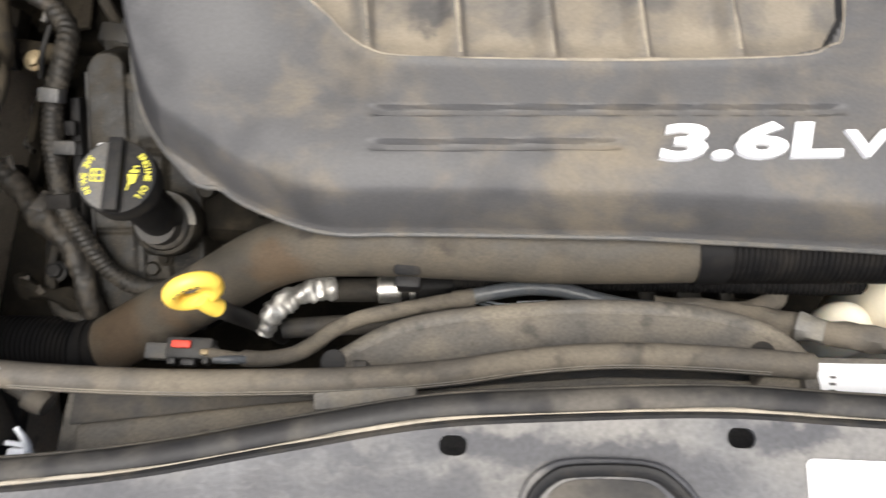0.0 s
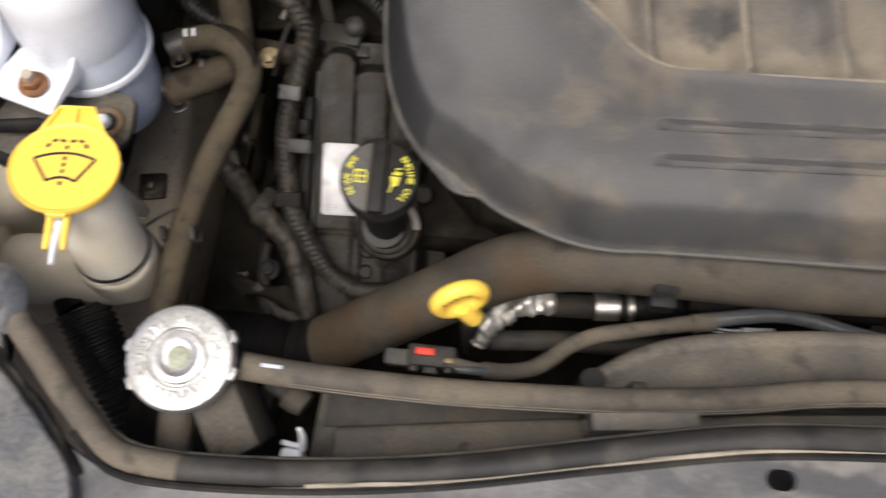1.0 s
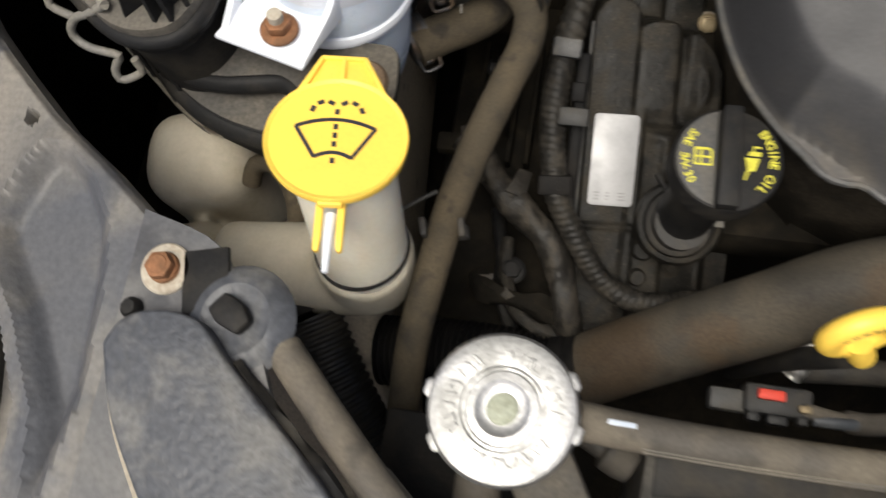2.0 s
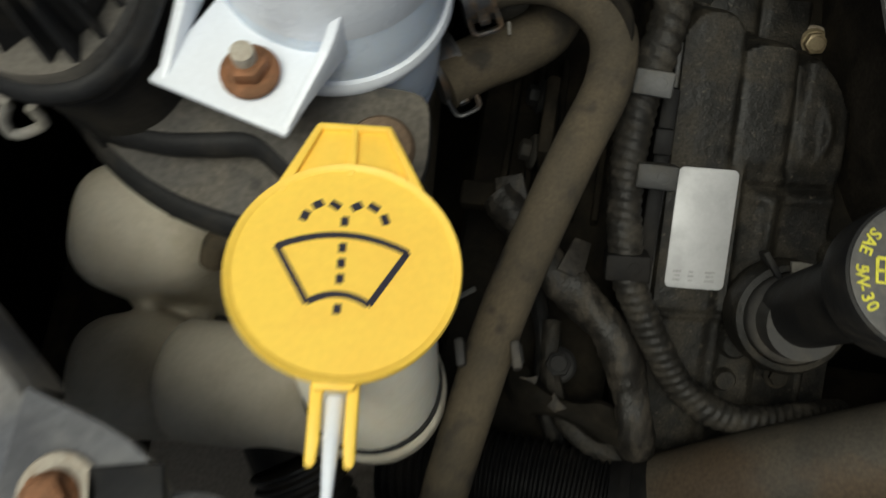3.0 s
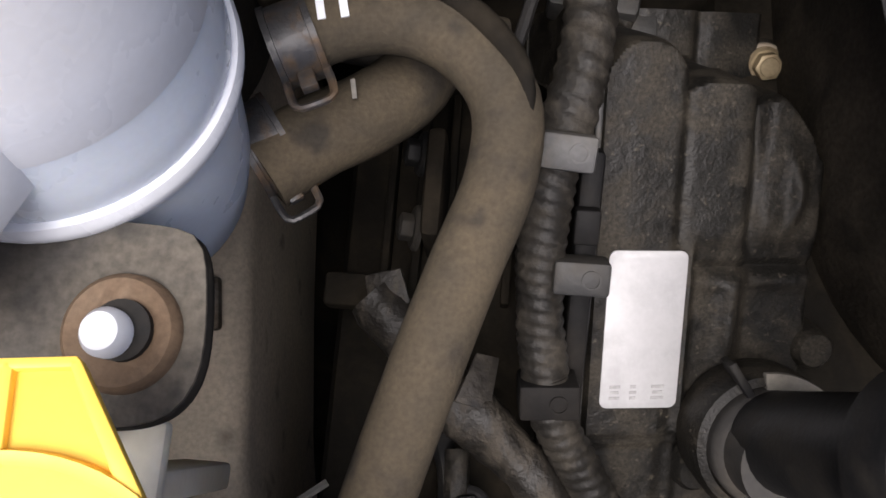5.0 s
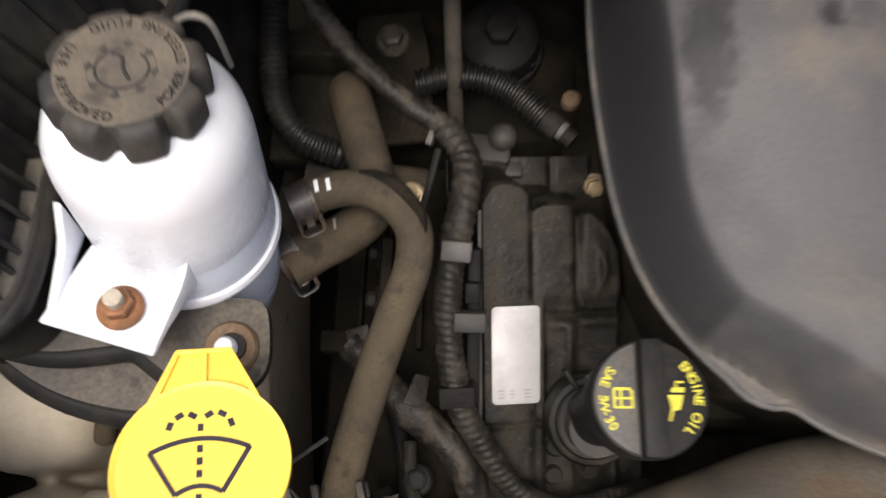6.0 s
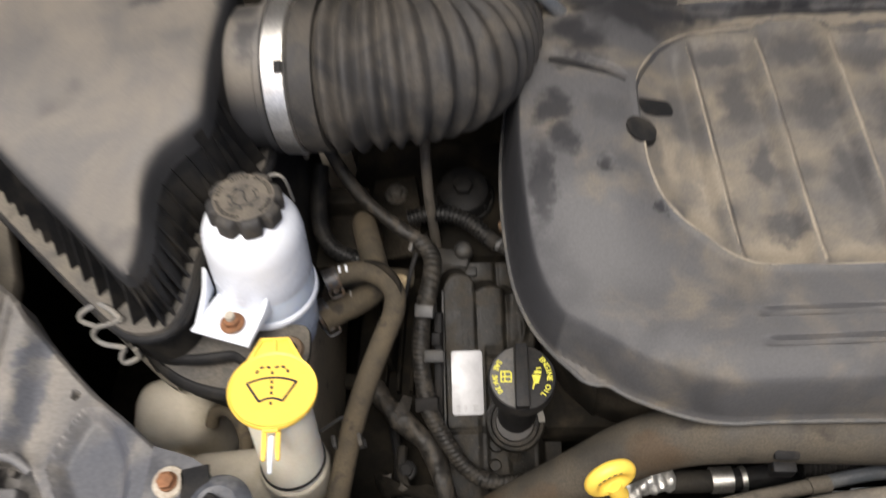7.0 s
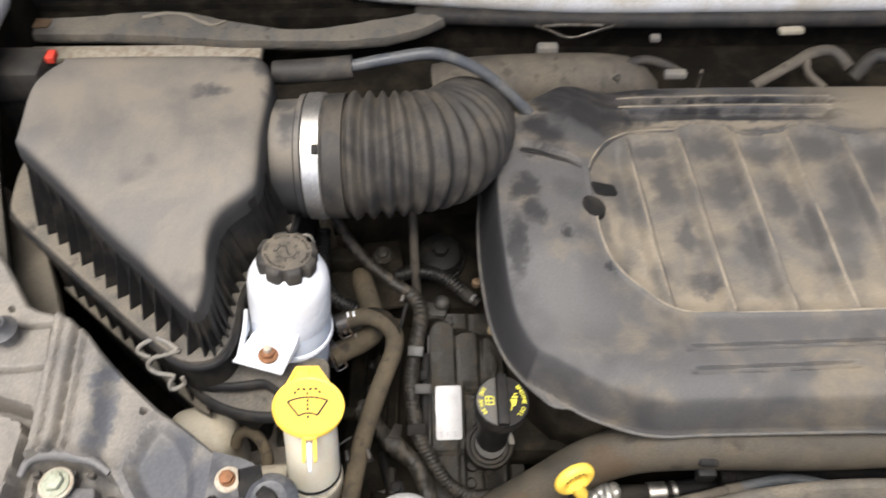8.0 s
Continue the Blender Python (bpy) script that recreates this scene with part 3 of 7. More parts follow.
part("hose_loop", sweep([(-0.078, 0.642, 0.938), (-0.060, 0.668, 0.942), (-0.035, 0.677, 0.942), (-0.008, 0.668, 0.940), (0.012, 0.652, 0.936)], 0.006, 12, 0.006, wobble=0.1), M_BLACK_DUSTY, rb)
part("pale_tip", box((-0.002, 0.650, 0.942), (0.028, 0.012, 0.010), 0.003), M_GREY_LIGHT, rb)
part("side_hose", sweep([(0.225, 0.655, 0.93), (0.245, 0.665, 0.955), (0.27, 0.655, 0.955), (0.29, 0.645, 0.93)], 0.009, 12, 0.006), M_BLACK_DUSTY, rb)
part("wire_stem", sweep([(0.035, 0.66, 0.90), (0.032, 0.655, 0.94), (0.026, 0.640, 0.955)], 0.002, 8, 0.006), M_HOSE_GREY, rb)

# ---- engine block mass below ----
block = thing("engine_block", (0.05, 0.36, 0.45), "dark grimy engine block under the covers", "engine")
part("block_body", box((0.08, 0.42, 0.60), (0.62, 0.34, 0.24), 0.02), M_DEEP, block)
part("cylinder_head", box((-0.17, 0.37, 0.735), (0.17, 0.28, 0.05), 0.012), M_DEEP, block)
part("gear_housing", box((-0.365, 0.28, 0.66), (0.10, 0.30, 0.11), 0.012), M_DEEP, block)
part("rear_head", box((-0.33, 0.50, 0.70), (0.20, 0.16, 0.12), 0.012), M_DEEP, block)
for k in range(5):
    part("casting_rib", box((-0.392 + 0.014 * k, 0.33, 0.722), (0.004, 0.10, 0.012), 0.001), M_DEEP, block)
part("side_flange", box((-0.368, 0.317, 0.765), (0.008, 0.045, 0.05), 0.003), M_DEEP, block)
for y in (0.302, 0.334):
    bolt("bolt", (-0.374, y, 0.77), M_BLACK, block, (-1, 0, 0.3), 0.006, 0.008)
part("sensor_body", box((-0.395, 0.275, 0.765), (0.030, 0.014, 0.012), 0.002), M_DEEP, block)
part("sensor_tip", lathe([(0.005, 0), (0.005, 0.018), (0.0035, 0.022)], frame_of((-0.408, 0.275, 0.767), (-1, 0, 0)), 12), M_BRASS, block)


# ---- engine cover ----
def outline_cover():
    half = [(0.12, 0.197), (-0.03, 0.194), (-0.072, 0.192), (-0.100, 0.195), (-0.125, 0.203), (-0.150, 0.2135), (-0.163, 0.222), (-0.171, 0.2235), (-0.180, 0.2235), (-0.190, 0.233),
            (-0.207, 0.250), (-0.225, 0.276), (-0.239, 0.315), (-0.247, 0.37), (-0.250, 0.42), (-0.249, 0.47), (-0.243, 0.52), (-0.228, 0.557), (-0.195, 0.583), (-0.145, 0.612), (-0.05, 0.626), (0.12, 0.628)]
    other = [(0.24 - x, y) for x, y in half[-2:0:-1]]
    line, total = spline([(x, y, 0) for x, y in half + other + half[:1]], 0.0026)
    return np.array([(p.x, p.y) for p in line[:-1]])


def distance(px, poly):
    """Distance of points to a closed outline, and whether they lie inside."""
    a, b = poly, np.roll(poly, -1, axis=0)
    best, inside = np.full(len(px), 9.0), np.zeros(len(px), bool)
    for (x0, y0), (x1, y1) in zip(a, b):
        dx, dy = x1 - x0, y1 - y0
        t = np.clip(((px[:, 0] - x0) * dx + (px[:, 1] - y0) * dy) / (dx * dx + dy * dy + 1e-12), 0, 1)
        best = np.minimum(best, np.hypot(px[:, 0] - x0 - t * dx, px[:, 1] - y0 - t * dy))
        if y0 != y1:
            inside ^= ((y0 > px[:, 1]) != (y1 > px[:, 1])) & (px[:, 0] < x0 + (px[:, 1] - y0) * dx / dy)
    return best, inside


PANEL = [(-0.134, 0.458), (-0.134, 0.437), (-0.132, 0.411), (-0.128, 0.376), (-0.118, 0.352), (-0.104, 0.337), (-0.089, 0.325), (-0.075, 0.311), (-0.060, 0.301), (-0.039, 0.2965), (0.025, 0.2965), (0.108, 0.298), (0.21, 0.304), (0.238, 0.312), (0.250, 0.335), (0.251, 0.48), (0.24, 0.515), (0.215, 0.527), (0.178, 0.526), (0.162, 0.527), (0.145, 0.536), (0.121, 0.543), (0.104, 0.537), (0.095, 0.529), (0.072, 0.526), (0.053, 0.524), (0.041, 0.529), (0.033, 0.538), (0.015, 0.544), (-0.004, 0.544), (-0.020, 0.539), (-0.028, 0.531), (-0.055, 0.530), (-0.080, 0.527), (-0.097, 0.518), (-0.111, 0.504), (-0.122, 0.486), (-0.130, 0.470)]


def cover_rise(x, y):
    """How far the cover climbs towards the back, and more so at its shoulder beside the duct."""
    return 0.014 * smoothstep(0.31, 0.50, y) + 0.028 * smoothstep(-0.085, -0.16, x) * smoothstep(0.27, 0.37, y)


def rib_x(k, y):
    return -0.0605 + 0.0613 * k - 0.0235 * (y - 0.30) / 0.215


def cover_height(p):
    x, y = p[:, 0], p[:, 1]
    rim, within = distance(p, CHORD)
    rim = np.where(within, rim, 0)
    t = np.clip(rim / (0.0145 + 0.0035 * smoothstep(0.20, 0.32, y)), 0, 1)
    wide = np.clip(rim / (0.048 + 0.022 * smoothstep(0.21, 0.34, y)), 0, 1)
    z = 0.8975 + 0.0365 * (1 - (1 - t) ** 1.55) + 0.018 * (1 - (1 - wide) ** 2.2)
    z = z + cover_rise(x, y) * smoothstep(0.0, 0.019, rim)
    pan, inside = distance(p, np.array(PANEL))
    depth = np.where(inside, smoothstep(0, 0.007, pan), 0)
    edge = np.where(inside, 0, 0.002 * np.exp(-(pan / 0.004) ** 2))
    floor = -0.024 * depth
    z = z + floor + edge
    # two long grooves in front, two behind
    for x0, x1, yc, slope, w in ((-0.056, 0.246, 0.2575, 0.035, 0.0028), (-0.055, 0.105, 0.2335, 0.04, 0.0028), (-0.088, 0.168, 0.5795, 0.0, 0.0048), (-0.082, 0.160, 0.5560, 0.0, 0.0085)):
        off = np.abs(y - (yc + slope * (x - x0)))
        z = z - (0.008 if yc > 0.5 else 0.0048) * smoothstep(w + 0.0014, w - 0.0008, off) * smoothstep(x0 - 0.004, x0 + 0.012, x) * smoothstep(x1 + 0.004, x1 - 0.012, x)
    # service hole, slot and shallow dimples
    z = z - 0.0014 * smoothstep(0.008, 0.005, np.hypot(x + 0.163, y - 0.375))
    z = z - 0.0045 * np.exp(-((y - (0.485 - 0.25 * (x + 0.205) - 1.6 * (x + 0.205) ** 2)) / (0.0026 + 0.0045 * smoothstep(-0.165, -0.195, x))) ** 2) * smoothstep(-0.214, -0.195, x) * smoothstep(-0.138, -0.150, x)
    for fx, fy in ((-0.158, 0.566), (-0.132, 0.583), (-0.176, 0.546)):  # folds behind the shoulder
        z = z - 0.003 * np.exp(-(((x - fx) * 0.6 + (y - fy) * 0.8) / 0.006) ** 2 - (((y - fy) * 0.6 - (x - fx) * 0.8) / 0.014) ** 2)
    # shallow waves along the back
    z = z - 0.004 * smoothstep(0.55, 0.60, y) * smoothstep(-0.05, -0.12, x)
    return z


def panel_height(p):
    """The ribbed floor of the recess: five ridges, steep on one side, and hollow bays between them."""
    x, y = p[:, 0], p[:, 1]
    pan, inside = distance(p, np.array(PANEL))
    rib = np.zeros(len(p))
    for k in range(5):
        off = x - rib_x(k, y)
        rib = np.maximum(rib, np.where(off < 0, smoothstep(-0.0155, -0.0008, off), smoothstep(0.0062, 0.0, off)))
    z = 0.952 - 0.0100 + 0.0085 * rib + 0.004 * smoothstep(0.020, 0.0, pan) * (1 - rib) * inside
    back = smoothstep(0.49, 0.525, y) * (1 - rib)
    z = z + 0.0045 * back + cover_rise(x, y)
    return z


OUT = outline_cover()
keep = ~((OUT[:, 1] < 0.26) & (((OUT[:, 0] > -0.206) & (OUT[:, 0] < -0.146)) | ((OUT[:, 0] > 0.386) & (OUT[:, 0] < 0.446))))
CHORD = OUT[keep]
spread_s = np.concatenate([np.linspace(0, 0.12, 16), np.linspace(0.127, 0.78, 120), np.linspace(0.80, 0.985, 16)])
core = np.stack([np.clip(OUT[:, 0], -0.06, 0.30), np.full(len(OUT), 0.412) + 0.02 * (OUT[:, 1] - 0.412)], axis=1)
verts, faces, n = [], [], len(OUT)
normal = np.stack([np.roll(OUT[:, 1], -1) - np.roll(OUT[:, 1], 1), np.roll(OUT[:, 0], 1) - np.roll(OUT[:, 0], -1)], axis=1)
normal /= np.linalg.norm(normal, axis=1)[:, None]
if (normal[0] @ (OUT[0] - OUT.mean(axis=0))) < 0:
    normal = -normal
for off, z in ((-0.004, 0.8920), (0.0015, 0.8920), (0.0022, 0.8953)):
    q = OUT + normal * off
    verts += [(x, y, z) for x, y in q]
for s in spread_s:
    q = OUT * (1 - s) + core * s
    verts += [(x, y, z) for (x, y), z in zip(q, cover_height(q))]
rows = len(verts) // n
for r in range(rows - 1):
    for k in range(n):
        faces.append((r * n + k, r * n + (k + 1) % n, (r + 1) * n + (k + 1) % n, (r + 1) * n + k))
faces.append([(rows - 1) * n + k for k in range(n)])
me = bpy.data.meshes.new("shell")
me.from_pydata(verts, [], faces)
bm = bmesh.new()
bm.from_mesh(me)
cover = thing("engine_cover", (0.06, 0.41, 0.88), "grey dusty plastic engine cover with ribbed recess and raised badge", "engine cover")
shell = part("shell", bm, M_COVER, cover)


def fitted(body, m, w, h, depth, shear, bold):
    """Raised letters stretched to a width and a height."""
    own = text_mesh(body, 1.0, Matrix(), 0.02, shear, bold, center=False, space=1.0)
    x0, x1 = min(v.co.x for v in own.verts), max(v.co.x for v in own.verts)
    y0, y1 = min(v.co.y for v in own.verts), max(v.co.y for v in own.verts)
    own.transform(m @ Matrix.Diagonal((w / (x1 - x0), h / (y1 - y0), depth / 0.02, 1)) @ Matrix.Translation((-x0, -y0, 0)))
    return own


gx, gy = np.meshgrid(np.linspace(-0.140, 0.258, 266), np.linspace(0.290, 0.556, 90))
gp = np.stack([gx.ravel(), gy.ravel()], axis=1)
gz = panel_height(gp)
bm = bmesh.new()
grid = [bm.verts.new((a, b, c)) for (a, b), c in zip(gp, gz)]
near, inside = distance(gp, np.array(PANEL))
for r in range(89):
    for c in range(265):
        k = r * 266 + c
        if inside[k] or near[k] < 0.006:
            bm.faces.new((grid[k], grid[k + 1], grid[k + 267], grid[k + 266]))
bmesh.ops.delete(bm, geom=[v for v in bm.verts if not v.link_faces], context="VERTS")


def laid(outline, height, proud=0.0006, deep=0.006):
    """A small flat piece that follows the surface under it."""
    own = bmesh.new()
    zs = height(np.array(outline))
    hi = [own.verts.new((x, y, z + proud)) for (x, y), z in zip(outline, zs)]
    lo = [own.verts.new((x, y, z - deep)) for (x, y), z in zip(outline, zs)]
    own.faces.new(hi)
    for k in range(len(hi)):
        own.faces.new((hi[k], hi[(k + 1) % len(hi)], lo[(k + 1) % len(hi)], lo[k]))
    return own


# no opening is cut: black pieces carry the shade of hole and slot
round_hole = [(-0.1325 + 0.0128 * math.cos(radians(a)) * (1.08 if 40 < a < 140 else 1.0), 0.4105 + 0.0115 * math.sin(radians(a)) * (0.85 if a < 180 else 1.15)) for a in range(0, 360, 20)]
part("service_hole", laid(round_hole, lambda p: 0.9545 + cover_rise(p[:, 0], p[:, 1])), M_BLACK, cover, "black piece laid for the dark of the service hole", smooth=False)
slot_line = [(-0.1165 + u * 0.94 - v * 0.34, 0.4440 + u * 0.34 + v * 0.94) for u, v in rounded(0.031, 0.0135, 0.0045, 4)]
part("service_slot", laid(slot_line, lambda p: panel_height(p) + 0.0012), M_BLACK, cover, "black piece laid for the dark of the slot", smooth=False)
part("ribbed_panel", bm, M_RIBBED, cover, "dusty recessed panel with slanting ribs")
for k in range(5):
    crest = []
    for y in np.linspace(0.302 if k < 4 else 0.31, 0.520, 14):
        x = rib_x(k, y) - 0.0002
        crest.append((x, y, 0.9496 + float(cover_rise(x, y))))
    part("rib", sweep(crest, lambda s, k=k: 0.0007 + 0.0008 * abs(math.sin(3.1 * s + 1.3 * k)), 8, 0.004, wobble=0.6), M_RIDGE, cover, "pale worn rib crest")
border = [(x, y, 0.9535 + float(cover_rise(x, y))) for x, y in PANEL]
mark = [(-0.206, 0.4815, 0.0020), (-0.199, 0.4800, 0.0042), (-0.190, 0.4765, 0.0046), (-0.178, 0.4700, 0.0032), (-0.160, 0.4620, 0.0016), (-0.143, 0.4550, 0.0004)]
mark = [(x + 0.3 * w, y + w) for x, y, w in mark] + [(x - 0.3 * w, y - w) for x, y, w in mark[::-1]]
part("worn_groove", laid(mark, cover_height, 0.0016, 0.004), M_SKIRT, cover, "dark tapering worn groove", smooth=False)
for run in (border[2:18], border[-7:] + border[:1]):
    part("recess_edge", sweep(run, lambda k: 0.0009 + 0.0004 * math.sin(17 * k), 8, 0.004, wobble=0.3), M_RIDGE, cover, "pale worn edge of the recess")
# pale beads put the light on the rear ridge tops into colour
for ry, thick in ((0.5885, 0.0008), (0.5705, 0.0011)):
    flat = np.array([(x, ry + 0.0008 * math.sin(30 * x)) for x in np.linspace(-0.086, 0.164, 18)])
    part("rear_ridge", sweep([(x, y, z) for (x, y), z in zip(flat, cover_height(flat) + 0.0004)], lambda k, t=thick: t * (0.75 + 0.25 * math.sin(19 * k)), 8, 0.006, wobble=0.4), M_RIDGE, cover, "pale bead painted as the lit top of a ridge")
rim_line = [(*p, 0.8950) for p in (OUT + normal * 0.0012)[::4]]
part("edge_bead", sweep(rim_line + rim_line[:1], 0.0022, 8, 0.006, caps=False), M_GREY, cover, "worn pale lower edge")
badge = fitted("3.6L", pose(0.127, 0.2285, 0.9522, 0, 0, 3), 0.114, 0.0245, 0.0035, 0.12, 0.035)
part("badge_lettering", badge, M_STICKER, cover, "bright white raised letters")
badge = fitted("VV", pose(0.244, 0.2345, 0.9522, 0, 0, 3), 0.056, 0.018, 0.0035, 0.12, 0.03)
part("badge_small_lettering", badge, M_STICKER, cover, "bright white raised letters")


# the dusty flank of the intake manifold under the cover
flank = [(x, y) for x, y in (OUT - normal * 0.022)[::6]]
manifold = thing("intake_manifold", (0.06, 0.41, 0.74), "dusty brown-black intake manifold flank under the engine cover", "intake manifold")
part("flank", prism(flank, 0.745, 0.8960, None, 0.004), M_FLANK, manifold)

# ---- air cleaner ----
airbox = thing("air_cleaner", (-0.57, 0.38, 0.75), "dusty grey plastic air cleaner box with finned sides", "air filter box")
TOP = [(-0.691, 0.403), (-0.693, 0.419), (-0.698, 0.473), (-0.691, 0.497), (-0.678, 0.513), (-0.666, 0.520), (-0.567, 0.521), (-0.486, 0.519), (-0.471, 0.513), (-0.461, 0.494), (-0.457, 0.465), (-0.458, 0.423), (-0.457, 0.372), (-0.459, 0.354), (-0.469, 0.343), (-0.484, 0.332), (-0.493, 0.318), (-0.496, 0.299), (-0.495, 0.272), (-0.498, 0.251), (-0.505, 0.243), (-0.516, 0.249), (-0.554, 0.282), (-0.594, 0.315), (-0.641, 0.358), (-0.673, 0.386)]
LIP = [(-0.735, 0.397), (-0.748, 0.416), (-0.753, 0.470), (-0.742, 0.505), (-0.724, 0.530), (-0.695, 0.545), (-0.567, 0.550), (-0.478, 0.545), (-0.458, 0.532), (-0.446, 0.508), (-0.443, 0.465), (-0.443, 0.423), (-0.446, 0.385), (-0.452, 0.364), (-0.462, 0.348), (-0.474, 0.335), (-0.482, 0.318), (-0.487, 0.300), (-0.4885, 0.268), (-0.492, 0.245), (-0.505, 0.230), (-0.533, 0.231), (-0.571, 0.2585), (-0.624, 0.302), (-0.670, 0.341), (-0.708, 0.373)]


def loop_of(pts, z, n=160):
    line, total = spline([(x, y, z) for x, y in pts + pts[:1]], 0.004)
    flat = np.array([(p.x, p.y) for p in line])
    seg = np.concatenate([[0], np.cumsum(np.hypot(*np.diff(flat, axis=0).T))])
    s = np.linspace(0, seg[-1], n + 1)[:-1]
    return np.stack([np.interp(s, seg, flat[:, 0]), np.interp(s, seg, flat[:, 1])], axis=1)


def corner_loop(pts, n=20):
    """A closed outline with n steps along each of its sides, so that two of them pair up."""
    out = []
    p = [V(x, y, 0) for x, y in pts]
    m = len(p)
    for i in range(m):
        a, b, c, d = p[i - 1], p[i], p[(i + 1) % m], p[(i + 2) % m]
        for k in range(n):
            t = k / n
            q = 0.5 * (2 * b + (c - a) * t + (2 * a - 5 * b + 4 * c - d) * t * t + (3 * b - a - 3 * c + d) * t ** 3)
            out.append(q)
    return out


def lid_z(x, y):
    """Top of the lid: highest at the back, falling to the tip."""
    return 1.052 + 0.045 * float(smoothstep(0.22, 0.42, y))


top, lip_l = corner_loop(TOP), corner_loop(LIP)
bm = bmesh.new()
cx, cy = -0.56, 0.40
rings = []
for inset, sink in ((0.55, 0.0), (0.30, 0.0), (0.14, 0.0), (0.07, 0.0012), (0.03, 0.0040)):
    rings.append([bm.verts.new((p.x + (cx - p.x) * inset, p.y + (cy - p.y) * inset, lid_z(p.x + (cx - p.x) * inset, p.y + (cy - p.y) * inset) - sink)) for p in top])
for w, sink in ((0.0, 0.009), (0.03, 0.016), (0.06, 0.026)):
    rings.append([bm.verts.new((p.x + (q.x - p.x) * w, p.y + (q.y - p.y) * w, lid_z(p.x, p.y) - sink)) for p, q in zip(top, lip_l)])
for a, b in zip(rings, rings[1:]):
    for k in range(len(a)):
        bm.faces.new((a[k], a[(k + 1) % len(a)], b[(k + 1) % len(a)], b[k]))
f = bm.faces.new(rings[0])
bmesh.ops.triangulate(bm, faces=[f])
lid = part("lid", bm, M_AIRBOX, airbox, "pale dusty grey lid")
bm = bmesh.new()
rings = [[bm.verts.new((p.x + (q.x - p.x) * w, p.y + (q.y - p.y) * w, lid_z(p.x, p.y) + dz if z is None else z)) for p, q in zip(top, lip_l)] for w, z, dz in ((-0.02, None, -0.012), (0.055, None, -0.025), (0.16, 0.994, 0), (0.20, 0.983, 0))]
for a, b in zip(rings, rings[1:]):
    for k in range(len(a)):
        bm.faces.new((a[k], a[(k + 1) % len(a)], b[(k + 1) % len(a)], b[k]))
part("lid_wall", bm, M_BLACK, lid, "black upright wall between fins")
bm = bmesh.new()
rings = [[bm.verts.new((p.x + (q.x - p.x) * w, p.y + (q.y - p.y) * w, z)) for p, q in zip(top, lip_l)] for w, z in ((0.12, 0.982), (0.97, 0.982), (1.0, 0.980), (1.0, 0.974))]
for a, b in zip(rings, rings[1:]):
    for k in range(len(a)):
        bm.faces.new((a[k], a[(k + 1) % len(a)], b[(k + 1) % len(a)], b[k]))
part("lid_shelf", bm, M_SHROUD, lid, "dusty shelf between fins")
bm = bmesh.new()
rings = []
for grow, z in ((1.0, 0.9735), (1.012, 0.972), (1.012, 0.964), (0.985, 0.962), (0.96, 0.75)):
    rings.append([bm.verts.new((cx + (q.x - cx) * grow, cy + (q.y - cy) * grow, z)) for q in lip_l])
for a, b in zip(rings, rings[1:]):
    for k in range(len(a)):
        bm.faces.new((a[k], a[(k + 1) % len(a)], b[(k + 1) % len(a)], b[k]))
bm.faces.new(rings[-1])
tray = part("lower_tray", bm, M_BLACK, airbox, "black lower tray with seam lip")


def fin(p, q, z0, z1, name, parent, mat, w=0.0022):
    """An upright wedge-shaped fin from the wall point p out to the lip point q."""
    d = V(q.x - p.x, q.y - p.y, 0)
    side = V(-d.y, d.x, 0).normalized() * (w / 2)
    a, b, c = V(p.x, p.y, z1), V(p.x, p.y, z0), V(q.x, q.y, z0)
    own = bmesh.new()
    lo = [own.verts.new(v - side) for v in (a, b, c)]
    hi = [own.verts.new(v + side) for v in (a, b, c)]
    own.faces.new(lo)
    own.faces.new(hi[::-1])
    for k in range(3):
        own.faces.new((lo[k], hi[k], hi[(k + 1) % 3], lo[(k + 1) % 3]))
    part(name, own, mat, parent, smooth=False)


def along(loop, first, last, pitch):
    """Indices of a closed loop at even steps of its length."""
    out, run = [first], 0.0
    for i in range(first, last):
        run += (loop[(i + 1) % len(loop)] - loop[i % len(loop)]).length
        if run >= pitch:
            out.append(i + 1)
            run -= pitch
    return out


for i, reach in [(i, 0.70) for i in along(lip_l, 404, 519, 0.0205)] + [(i, 0.92) for i in along(lip_l, 372, 400, 0.0110) + along(lip_l, 236, 366, 0.0140)]:
    p, q = top[i % len(top)], lip_l[i % len(lip_l)]
    fin(p.lerp(q, 0.06), p.lerp(q, reach), 0.982, lid_z(p.x, p.y) - 0.024, "fin", lid, M_BLACK)
for i in along(lip_l, 418, 505, 0.0215):
    q = lip_l[i % len(lip_l)]
    inner = V(cx + (q.x - cx) * 0.94, cy + (q.y - cy) * 0.94, 0)
    outer = V(cx + (q.x - cx) * 1.022, cy + (q.y - cy) * 1.022, 0)
    fin(inner, outer, 0.881, 0.955, "fin", tray, M_BLACK)

ledge = bmesh.new()
rows = []
for i in range(418, 506):
    q = lip_l[i % len(lip_l)]
    rows.append([ledge.verts.new((cx + (q.x - cx) * g, cy + (q.y - cy) * g, z)) for g, z in ((0.95, 0.884), (1.034, 0.878), (1.038, 0.875), (1.034, 0.866))])
for r0, r1 in zip(rows, rows[1:]):
    for k in range(3):
        ledge.faces.new((r0[k], r1[k], r1[k + 1], r0[k + 1]))
part("tray_ledge", ledge, M_SHROUD, tray, "dusty ledge between the lower fins")

part("seam_lip", sweep([(q.x, q.y, 0.972) for q in lip_l[::6]] + [(lip_l[0].x, lip_l[0].y, 0.972)], 0.0046, 12, 0.006, caps=False), M_BLACK, airbox, "rounded black seam lip")
